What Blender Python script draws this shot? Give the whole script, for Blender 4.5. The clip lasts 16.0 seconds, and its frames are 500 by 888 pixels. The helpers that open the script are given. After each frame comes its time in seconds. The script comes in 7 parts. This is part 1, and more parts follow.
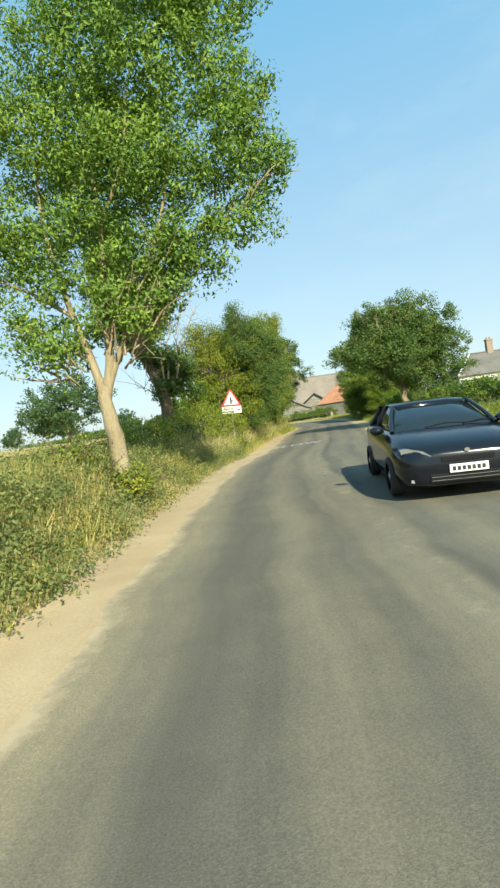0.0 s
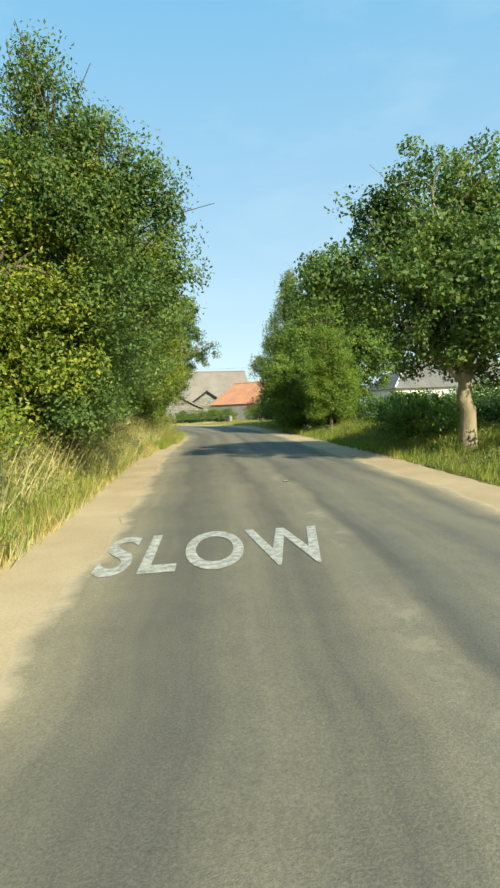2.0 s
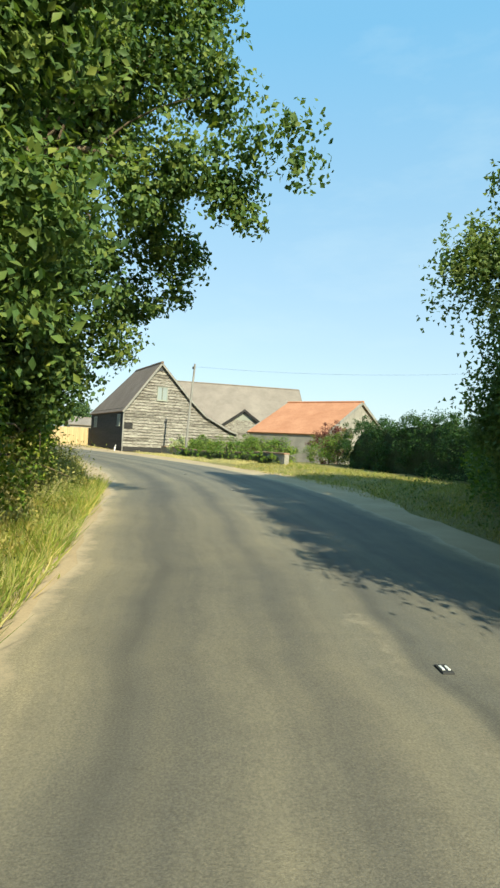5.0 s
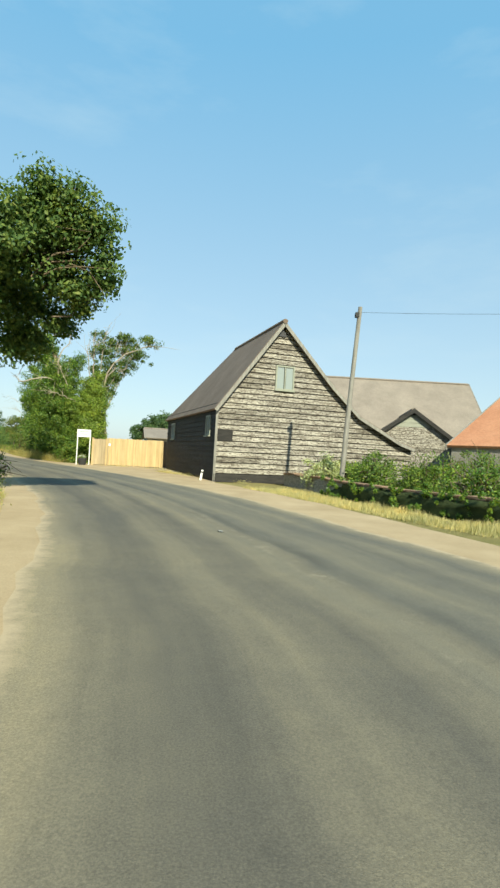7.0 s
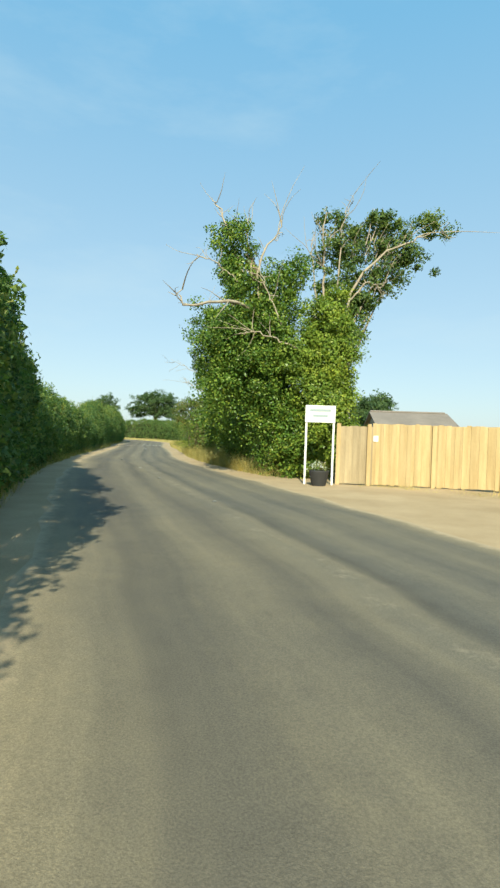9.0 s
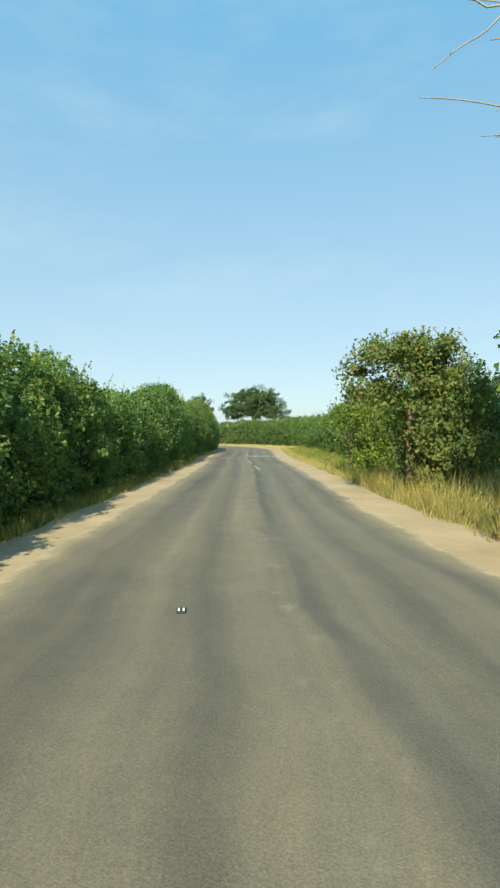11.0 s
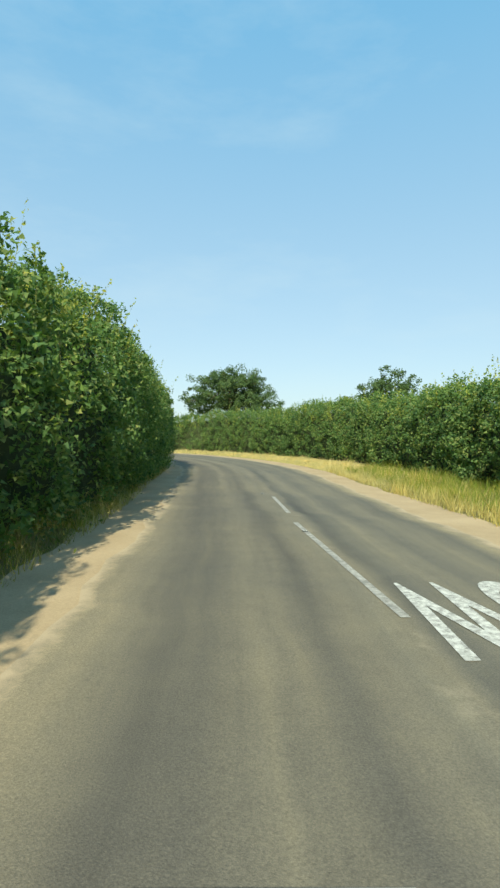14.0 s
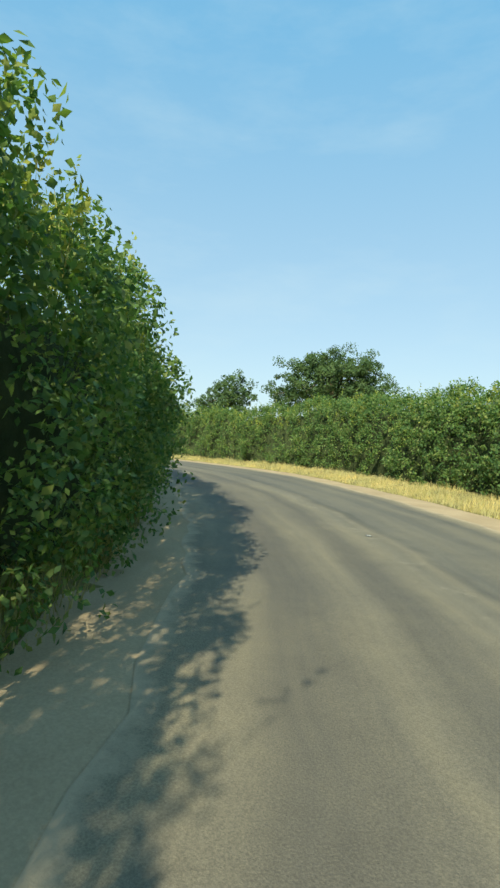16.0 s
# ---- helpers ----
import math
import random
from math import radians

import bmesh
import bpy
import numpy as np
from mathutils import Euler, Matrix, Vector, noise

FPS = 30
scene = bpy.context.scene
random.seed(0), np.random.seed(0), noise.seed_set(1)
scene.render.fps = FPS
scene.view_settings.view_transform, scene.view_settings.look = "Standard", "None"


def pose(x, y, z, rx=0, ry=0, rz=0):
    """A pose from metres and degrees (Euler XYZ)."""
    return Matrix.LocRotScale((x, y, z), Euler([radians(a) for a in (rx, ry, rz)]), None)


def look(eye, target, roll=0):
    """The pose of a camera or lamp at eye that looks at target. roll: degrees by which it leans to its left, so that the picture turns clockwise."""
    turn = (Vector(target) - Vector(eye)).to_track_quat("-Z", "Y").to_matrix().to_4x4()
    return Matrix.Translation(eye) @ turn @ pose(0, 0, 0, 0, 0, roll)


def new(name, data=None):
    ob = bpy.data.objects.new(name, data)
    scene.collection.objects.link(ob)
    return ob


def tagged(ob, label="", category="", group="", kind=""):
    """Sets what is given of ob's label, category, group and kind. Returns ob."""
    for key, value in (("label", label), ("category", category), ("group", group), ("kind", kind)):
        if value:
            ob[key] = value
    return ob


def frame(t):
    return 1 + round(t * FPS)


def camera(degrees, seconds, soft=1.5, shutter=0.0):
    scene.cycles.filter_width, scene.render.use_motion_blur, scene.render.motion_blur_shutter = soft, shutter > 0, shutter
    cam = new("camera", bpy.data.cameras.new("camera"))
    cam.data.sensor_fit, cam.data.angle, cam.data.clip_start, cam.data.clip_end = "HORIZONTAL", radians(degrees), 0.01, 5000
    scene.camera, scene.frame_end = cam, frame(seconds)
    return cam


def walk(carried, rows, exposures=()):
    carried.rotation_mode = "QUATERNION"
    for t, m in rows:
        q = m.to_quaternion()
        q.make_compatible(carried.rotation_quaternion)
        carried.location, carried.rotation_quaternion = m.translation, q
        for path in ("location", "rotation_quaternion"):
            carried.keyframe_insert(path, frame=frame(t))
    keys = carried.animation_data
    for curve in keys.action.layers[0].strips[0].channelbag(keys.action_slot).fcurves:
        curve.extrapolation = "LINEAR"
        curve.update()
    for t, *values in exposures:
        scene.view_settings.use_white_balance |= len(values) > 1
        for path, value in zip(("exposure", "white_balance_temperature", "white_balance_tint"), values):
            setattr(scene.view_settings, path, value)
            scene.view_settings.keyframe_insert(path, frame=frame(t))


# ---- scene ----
cam = camera(50.85, 16.0, soft=2.5)
PATH = [
    (0.0, (0.000, 0.000, 1.382), -0.00, -2.62, -8.31),
    (0.5, (-0.304, 4.410, 1.390), -5.41, -3.20, -7.06),
    (1.0, (-0.134, 8.907, 1.378), -9.42, -4.08, -5.43),
    (1.5, (0.470, 13.420, 1.325), -11.31, -4.10, -3.80),
    (2.0, (1.268, 17.894, 1.287), -12.90, -3.64, -2.27),
    (2.5, (1.910, 22.387, 1.324), -14.17, -3.55, -0.82),
    (3.0, (2.462, 26.857, 1.352), -14.92, -2.84, -0.42),
    (3.5, (3.045, 31.336, 1.345), -14.97, -2.34, 0.09),
    (4.0, (4.012, 35.563, 1.332), -14.20, -1.96, 0.58),
    (4.5, (4.906, 39.690, 1.305), -11.09, -0.62, 1.93),
    (5.0, (5.229, 43.988, 1.324), -9.13, -0.23, 3.11),
    (5.2, (5.334, 45.889, 1.349), -8.01, -0.17, 4.04),
    (7.3, (2.853, 67.428, 1.366), 2.31, 1.51, 2.62),
    (7.5, (2.363, 69.428, 1.387), 3.75, 1.76, 2.46),
    (8.0, (0.481, 74.346, 1.345), 8.10, 1.28, 2.34),
    (8.5, (-1.954, 79.221, 1.318), 14.45, 0.44, 2.78),
    (9.0, (-4.734, 83.899, 1.340), 18.91, -0.77, 2.05),
    (9.5, (-7.770, 88.494, 1.298), 23.50, -0.32, 1.59),
    (10.0, (-10.807, 93.079, 1.340), 27.66, 0.04, 1.29),
    (10.2, (-11.929, 95.010, 1.344), 28.47, -0.04, 1.02),
    (12.3, (-24.245, 115.350, 1.364), 28.49, -1.62, -1.63),
    (12.5, (-25.478, 117.199, 1.341), 28.05, -1.38, -1.47),
    (13.0, (-28.582, 121.760, 1.342), 26.76, -0.90, -0.89),
    (13.5, (-31.417, 126.350, 1.333), 25.53, -0.79, -0.14),
    (14.0, (-34.104, 131.041, 1.342), 25.05, -0.43, 0.52),
    (14.5, (-36.848, 135.746, 1.319), 26.19, 0.05, 1.02),
    (15.0, (-39.540, 140.533, 1.347), 28.37, 0.15, 0.22),
    (15.5, (-42.066, 144.997, 1.348), 30.80, 0.15, 1.50),
    (16.0, (-44.734, 149.090, 1.348), 34.64, 0.04, 3.09),
]
walk(cam, [(t, pose(*e, 90 + p, 0, y) @ pose(0, 0, 0, 0, 0, r)) for t, e, y, p, r in PATH],
     [(0.0, 0.92, 6400, -3), (2.0, 0.94, 6400, -3), (3.5, 1.0, 6400, -3), (5.2, 1.0, 6400, -3), (7.3, 0.8, 6400, -3), (16.0, 0.8, 6400, -3)])

# ---------------------------------------------------------------- light
SUN_ELEV, SUN_YAW = 34.0, 198.5
world = bpy.data.worlds.new("sky")
scene.world = world
world.use_nodes = True
nt = world.node_tree
sky = nt.nodes.new("ShaderNodeTexSky")
sky.sky_type = "NISHITA"
sky.sun_disc = False
sky.sun_elevation = radians(SUN_ELEV)
sky.sun_rotation = radians(-SUN_YAW)
sky.air_density, sky.dust_density, sky.ozone_density = 1.0, 1.0, 1.0
bg = nt.nodes["Background"]
bg.inputs["Strength"].default_value = 0.15
# thin summer haze evens the sky out towards the horizon
haze = nt.nodes.new("ShaderNodeMix")
haze.data_type = "RGBA"
haze.inputs[0].default_value = 0.82
up = nt.nodes.new("ShaderNodeSeparateXYZ")
nt.links.new(nt.nodes.new("ShaderNodeTexCoord").outputs["Generated"], up.inputs[0])
fade = nt.nodes.new("ShaderNodeValToRGB")
for stop, (p, c) in zip(fade.color_ramp.elements, ((0.0, (0.735, 0.83, 0.94)), (0.62, (0.28, 0.63, 1.0)))):
    stop.position, stop.color = p, (*c, 1)
nt.links.new(up.outputs[2], fade.inputs["Fac"])
lift = nt.nodes.new("ShaderNodeVectorMath")
lift.operation = "SCALE"
lift.inputs["Scale"].default_value = 3.2
nt.links.new(fade.outputs["Color"], lift.inputs[0])
nt.links.new(lift.outputs[0], haze.inputs[7])
nt.links.new(sky.outputs[0], haze.inputs[6])
# faint high cloud
cloud_at = nt.nodes.new("ShaderNodeMapping")
cloud_at.inputs["Scale"].default_value = (1.0, 1.0, 3.2)
nt.links.new(nt.nodes.new("ShaderNodeTexCoord").outputs["Generated"], cloud_at.inputs["Vector"])
wisp = nt.nodes.new("ShaderNodeTexNoise")
wisp.inputs["Scale"].default_value, wisp.inputs["Detail"].default_value, wisp.inputs["Roughness"].default_value = 2.6, 7.0, 0.6
nt.links.new(cloud_at.outputs[0], wisp.inputs["Vector"])
thin = nt.nodes.new("ShaderNodeMapRange")
thin.inputs[1].default_value, thin.inputs[2].default_value, thin.inputs[3].default_value, thin.inputs[4].default_value = 0.50, 0.80, 0.0, 0.28
nt.links.new(wisp.outputs["Fac"], thin.inputs[0])
veil = nt.nodes.new("ShaderNodeMix")
veil.data_type = "RGBA"
veil.inputs[7].default_value = (2.9, 3.3, 3.6, 1)
nt.links.new(thin.outputs[0], veil.inputs[0])
nt.links.new(haze.outputs[2], veil.inputs[6])
nt.links.new(veil.outputs[2], bg.inputs["Color"])
sun = new("sun", bpy.data.lights.new("sun", "SUN"))
sun.data.energy, sun.data.angle, sun.data.color = 4.6, radians(0.6), (1.0, 0.89, 0.70)
_y, _e = radians(SUN_YAW), radians(SUN_ELEV)
SUN_DIR = Vector((-math.sin(_y) * math.cos(_e), math.cos(_y) * math.cos(_e), math.sin(_e)))
sun.matrix_world = look(SUN_DIR * 60, (0, 0, 0))

rng = np.random.default_rng(7)


# ---------------------------------------------------------------- materials
def material(name):
    m = bpy.data.materials.new(name)
    m.use_nodes = True
    return m, m.node_tree, m.node_tree.nodes["Principled BSDF"]


def node(t, kind, **sockets):
    n = t.nodes.new(kind)
    for k, v in sockets.items():
        n.inputs[k.replace("_", " ")].default_value = v
    return n


def noise_tex(t, scale, detail=4.0, rough=0.6, coord=None, stretch=None):
    n = node(t, "ShaderNodeTexNoise", Scale=scale, Detail=detail, Roughness=rough)
    if coord is None:
        coord = t.nodes.new("ShaderNodeTexCoord").outputs["Object"]
    if stretch:
        mp = t.nodes.new("ShaderNodeMapping")
        mp.inputs["Scale"].default_value = stretch
        t.links.new(coord, mp.inputs["Vector"])
        coord = mp.outputs[0]
    t.links.new(coord, n.inputs["Vector"])
    return n.outputs["Fac"]


def ramp(t, fac, stops):
    r = t.nodes.new("ShaderNodeValToRGB")
    e = r.color_ramp.elements
    while len(e) < len(stops):
        e.new(0.5)
    for el, (p, c) in zip(e, stops):
        el.position = p
        el.color = (*c, 1)
    t.links.new(fac, r.inputs["Fac"])
    return r.outputs["Color"]


def mix(t, fac, a, b, blend="MIX"):
    n = t.nodes.new("ShaderNodeMix")
    n.data_type, n.blend_type = "RGBA", blend
    for sock, v in ((n.inputs[0], fac), (n.inputs[6], a), (n.inputs[7], b)):
        if hasattr(v, "links"):
            t.links.new(v, sock)
        else:
            sock.default_value = v if not isinstance(v, tuple) else (*v, 1)
    return n.outputs[2]


def bump(t, bsdf, height, strength, dist):
    b = node(t, "ShaderNodeBump", Strength=strength, Distance=dist)
    t.links.new(height, b.inputs["Height"])
    t.links.new(b.outputs[0], bsdf.inputs["Normal"])


def rough_mat(name, dark, light, scale=6.0, rough=0.8, bump_s=0.4, bump_d=0.02, metal=0.0, stretch=None, fine=40.0, per_object=0.0, spec=0.3):
    m, t, b = material(name)
    big = noise_tex(t, scale, stretch=stretch)
    small = noise_tex(t, fine, 3.0, 0.7, stretch=stretch)
    c = ramp(t, big, [(0.3, dark), (0.7, light)])
    c2 = ramp(t, small, [(0.25, (0.55, 0.55, 0.55)), (0.75, (1.0, 1.0, 1.0))])
    c = mix(t, 0.55, c, c2, "MULTIPLY")
    if per_object:
        o = t.nodes.new("ShaderNodeObjectInfo")
        v = ramp(t, o.outputs["Random"], [(0.0, (1 - per_object,) * 3), (1.0, (1, 1, 1))])
        c = mix(t, 1.0, c, v, "MULTIPLY")
    t.links.new(c, b.inputs["Base Color"])
    b.inputs["Roughness"].default_value = rough
    b.inputs["Metallic"].default_value = metal
    b.inputs["Specular IOR Level"].default_value = spec
    bump(t, b, small, bump_s, bump_d)
    return m


def leaf_mat(name, shades, gloss=0.55, glow=0.35):
    """Leaves: colour differs leaf by leaf and in patches; light passes through in part."""
    m, t, b = material(name)
    g = t.nodes.new("ShaderNodeNewGeometry")
    n = len(shades)
    c = ramp(t, g.outputs["Random Per Island"], [(i / max(n - 1, 1), s) for i, s in enumerate(shades)])
    patch = ramp(t, noise_tex(t, 0.9, 6.0, 0.75), [(0.28, (0.50, 0.60, 0.62)), (0.5, (0.95, 0.97, 0.9)), (0.72, (1.45, 1.22, 0.85))])
    c = mix(t, 1.0, c, patch, "MULTIPLY")
    t.links.new(c, b.inputs["Base Color"])
    b.inputs["Roughness"].default_value = gloss
    b.inputs["Specular IOR Level"].default_value = 0.22
    tr = t.nodes.new("ShaderNodeBsdfTranslucent")
    tc = mix(t, 1.0, c, (1.25, 1.3, 0.55), "MULTIPLY")
    t.links.new(tc, tr.inputs["Color"])
    ms = t.nodes.new("ShaderNodeMixShader")
    ms.inputs[0].default_value = glow
    t.links.new(b.outputs[0], ms.inputs[1])
    t.links.new(tr.outputs[0], ms.inputs[2])
    t.links.new(ms.outputs[0], t.nodes["Material Output"].inputs["Surface"])
    return m


def asphalt_mat():
    m, t, b = material("asphalt")
    uv = t.nodes.new("ShaderNodeUVMap")
    uv.uv_map = "road"
    sep = t.nodes.new("ShaderNodeSeparateXYZ")
    t.links.new(uv.outputs[0], sep.inputs[0])
    obj = t.nodes.new("ShaderNodeTexCoord").outputs["Object"]
    # wobble of the wheel tracks along the lane
    wob = noise_tex(t, 0.09, 3.0)
    add = node(t, "ShaderNodeMath")
    add.operation = "MULTIPLY_ADD"
    t.links.new(wob, add.inputs[0])
    add.inputs[1].default_value = 0.10
    t.links.new(sep.outputs[0], add.inputs[2])
    sub = node(t, "ShaderNodeMath")
    sub.operation = "SUBTRACT"
    t.links.new(add.outputs[0], sub.inputs[0])
    sub.inputs[1].default_value = 0.05
    dk, md, lt = (0.128, 0.116, 0.095), (0.188, 0.166, 0.124), (0.248, 0.212, 0.148)
    gy, gz = (0.138, 0.129, 0.108), (0.182, 0.164, 0.126)
    tracks = ramp(t, sub.outputs[0], [(0.0, lt), (0.05, lt), (0.10, md), (0.17, dk), (0.23, dk), (0.31, md), (0.40, dk), (0.455, md), (0.50, gz), (0.535, md), (0.57, gy), (0.60, gy), (0.66, gz), (0.74, gy), (0.83, gz), (0.90, gy), (0.96, lt), (1.0, lt)])
    # streaks that traffic has drawn along the lane
    along_uv = node(t, "ShaderNodeMapping")
    along_uv.inputs["Scale"].default_value = (16.0, 1.1, 1.0)
    t.links.new(uv.outputs[0], along_uv.inputs["Vector"])
    streak = noise_tex(t, 1.0, 6.0, 0.62, along_uv.outputs[0])
    c = mix(t, 0.75, tracks, ramp(t, streak, [(0.28, (0.72, 0.73, 0.76)), (0.5, (0.97, 0.97, 0.97)), (0.72, (1.22, 1.19, 1.10))]), "MULTIPLY")
    patch = ramp(t, noise_tex(t, 0.22, 5.0, 0.6), [(0.3, (0.80, 0.82, 0.86)), (0.7, (1.12, 1.09, 1.0))])
    c = mix(t, 0.8, c, patch, "MULTIPLY")
    blotch = ramp(t, noise_tex(t, 2.2, 7.0, 0.72), [(0.3, (0.80, 0.80, 0.81)), (0.5, (0.99, 0.99, 0.99)), (0.7, (1.16, 1.14, 1.07))])
    c = mix(t, 0.55, c, blotch, "MULTIPLY")
    # hairline cracks
    vor = node(t, "ShaderNodeTexVoronoi", Scale=0.55)
    vor.feature = "DISTANCE_TO_EDGE"
    warp = t.nodes.new("ShaderNodeVectorMath")
    warp.operation = "ADD"
    wn = node(t, "ShaderNodeTexNoise", Scale=1.5, Detail=5.0)
    t.links.new(obj, wn.inputs["Vector"])
    t.links.new(obj, warp.inputs[0])
    t.links.new(wn.outputs["Color"], warp.inputs[1])
    t.links.new(warp.outputs[0], vor.inputs["Vector"])
    c = mix(t, 0.10, c, ramp(t, vor.outputs["Distance"], [(0.0, (0.4, 0.4, 0.41)), (0.008, (1, 1, 1))]), "MULTIPLY")
    stone = ramp(t, noise_tex(t, 90.0, 2.0, 0.8), [(0.3, (0.62, 0.62, 0.63)), (0.5, (0.96, 0.96, 0.96)), (0.72, (1.4, 1.38, 1.32))])
    c = mix(t, 0.7, c, stone, "MULTIPLY")
    # dark sealed joint right of the middle, and pale grit swept up beside it
    w2 = noise_tex(t, 0.25, 4.0)
    ma = node(t, "ShaderNodeMath")
    ma.operation = "MULTIPLY_ADD"
    t.links.new(w2, ma.inputs[0])
    ma.inputs[1].default_value = 0.05
    t.links.new(sep.outputs[0], ma.inputs[2])
    joint = ramp(t, ma.outputs[0], [(0.574, (1, 1, 1)), (0.586, (0.62, 0.63, 0.66)), (0.600, (0.56, 0.57, 0.60)), (0.622, (1, 1, 1))])
    c = mix(t, ramp(t, noise_tex(t, 0.30, 5.0, 0.7), [(0.38, (0.0, 0.0, 0.0)), (0.66, (0.9, 0.9, 0.9))]), c, joint, "MULTIPLY")
    grit = ramp(t, ma.outputs[0], [(0.505, (0, 0, 0)), (0.53, (1, 1, 1)), (0.56, (1, 1, 1)), (0.578, (0, 0, 0))])
    grit_at = ramp(t, noise_tex(t, 1.7, 8.0, 0.8), [(0.53, (0, 0, 0)), (0.63, (0.42, 0.42, 0.42))])
    c = mix(t, mix(t, 1.0, grit, grit_at, "MULTIPLY"), c, (0.34, 0.29, 0.205))
    near = node(t, "ShaderNodeMath")
    near.operation = "PINGPONG"
    t.links.new(sep.outputs[0], near.inputs[0])
    near.inputs[1].default_value = 0.5
    dn = node(t, "ShaderNodeMath")
    dn.operation = "MULTIPLY_ADD"
    t.links.new(noise_tex(t, 3.2, 7.0, 0.8), dn.inputs[0])
    dn.inputs[1].default_value = -0.12
    t.links.new(near.outputs[0], dn.inputs[2])
    edge = t.nodes.new("ShaderNodeMapRange")
    edge.inputs[1].default_value, edge.inputs[2].default_value, edge.inputs[3].default_value, edge.inputs[4].default_value = -0.06, -0.025, 0.92, 0.0
    t.links.new(dn.outputs[0], edge.inputs[0])
    c = mix(t, edge.outputs[0], c, (0.44, 0.345, 0.228))
    t.links.new(c, b.inputs["Base Color"])
    b.inputs["Roughness"].default_value = 0.86
    b.inputs["Specular IOR Level"].default_value = 0.25
    bump(t, b, noise_tex(t, 120.0, 2.0, 0.8), 0.5, 0.006)
    return m


def ground_mat():
    m, t, b = material("meadow soil")
    big = noise_tex(t, 0.18, 5.0)
    mid = noise_tex(t, 2.2, 6.0, 0.7)
    fine = noise_tex(t, 30.0, 4.0, 0.8)
    c = ramp(t, big, [(0.3, (0.23, 0.20, 0.08)), (0.5, (0.32, 0.27, 0.125)), (0.7, (0.41, 0.34, 0.18))])
    c2 = ramp(t, mid, [(0.3, (0.17, 0.17, 0.055)), (0.55, (0.27, 0.24, 0.09)), (0.75, (0.42, 0.34, 0.17))])
    c = mix(t, 0.55, c, c2)
    c = mix(t, 0.6, c, ramp(t, fine, [(0.25, (0.45, 0.45, 0.42)), (0.75, (1.15, 1.12, 1.05))]), "MULTIPLY")
    t.links.new(c, b.inputs["Base Color"])
    b.inputs["Roughness"].default_value = 0.95
    b.inputs["Specular IOR Level"].default_value = 0.1
    bump(t, b, fine, 0.8, 0.05)
    return m


def paint_mat(name, colour, wear=0.35):
    """Road paint worn through to the stones below."""
    m, t, b = material(name)
    n1 = noise_tex(t, 14.0, 6.0, 0.75)
    c = ramp(t, n1, [(0.30 + 0.1 * wear, (0.2, 0.19, 0.17)), (0.38 + 0.3 * wear, colour)])
    t.links.new(c, b.inputs["Base Color"])
    b.inputs["Roughness"].default_value = 0.75
    bump(t, b, noise_tex(t, 110.0, 2.0), 0.4, 0.004)
    return m


def plain_mat(name, colour, rough=0.5, metal=0.0, spec=0.5):
    m, t, b = material(name)
    n1 = noise_tex(t, 9.0, 5.0, 0.7)
    c = mix(t, 1.0, (*colour,), ramp(t, n1, [(0.3, (0.86, 0.86, 0.85)), (0.7, (1, 1, 1))]), "MULTIPLY")
    t.links.new(c, b.inputs["Base Color"])
    b.inputs["Roughness"].default_value = rough
    b.inputs["Metallic"].default_value = metal
    b.inputs["Specular IOR Level"].default_value = spec
    return m


def glass_mat(name, tint=(0.05, 0.07, 0.09)):
    m, t, b = material(name)
    b.inputs["Base Color"].default_value = (*tint, 1)
    b.inputs["Roughness"].default_value = 0.04
    b.inputs["Specular IOR Level"].default_value = 0.9
    return m


M_ASPHALT = asphalt_mat()
M_GROUND = ground_mat()
M_DIRT = rough_mat("dry sandy shoulder", (0.40, 0.30, 0.182), (0.52, 0.40, 0.255), 0.8, 0.95, 0.4, 0.012, fine=48.0, spec=0.1)
M_STUBBLE = rough_mat("stubble field", (0.45, 0.355, 0.19), (0.57, 0.47, 0.28), 0.5, 0.95, 0.5, 0.05, fine=14.0, spec=0.05)
M_BARK = rough_mat("bark", (0.10, 0.075, 0.05), (0.24, 0.19, 0.125), 3.0, 0.9, 0.9, 0.03, stretch=(2.2, 2.2, 0.5), fine=18.0, spec=0.1)
M_BARK_ASH = rough_mat("pale ash bark", (0.26, 0.20, 0.12), (0.46, 0.38, 0.25), 2.5, 0.9, 0.9, 0.03, stretch=(2.2, 2.2, 0.6), fine=18.0, spec=0.1)
M_BARK_DEAD = rough_mat("bleached dead wood", (0.30, 0.25, 0.18), (0.50, 0.43, 0.33), 4.0, 0.85, 0.5, 0.01, spec=0.1)
M_LEAF_ASH = leaf_mat("ash leaves", [(0.085, 0.155, 0.038), (0.135, 0.225, 0.048), (0.195, 0.290, 0.058), (0.270, 0.350, 0.075)], glow=0.28)
M_LEAF_OAK = leaf_mat("oak leaves", [(0.058, 0.107, 0.039), (0.087, 0.149, 0.046), (0.131, 0.192, 0.050), (0.202, 0.244, 0.065)])
M_LEAF_MAPLE = leaf_mat("field maple leaves", [(0.072, 0.132, 0.021), (0.115, 0.188, 0.027), (0.175, 0.245, 0.034), (0.27, 0.30, 0.045)])
M_LEAF_GOLD = leaf_mat("yellowing maple leaves", [(0.095, 0.150, 0.022), (0.155, 0.215, 0.030), (0.25, 0.285, 0.040), (0.38, 0.35, 0.07)])
M_LEAF_HAZEL = leaf_mat("hedge leaves", [(0.075, 0.130, 0.026), (0.116, 0.187, 0.033), (0.169, 0.243, 0.041), (0.263, 0.308, 0.059)])
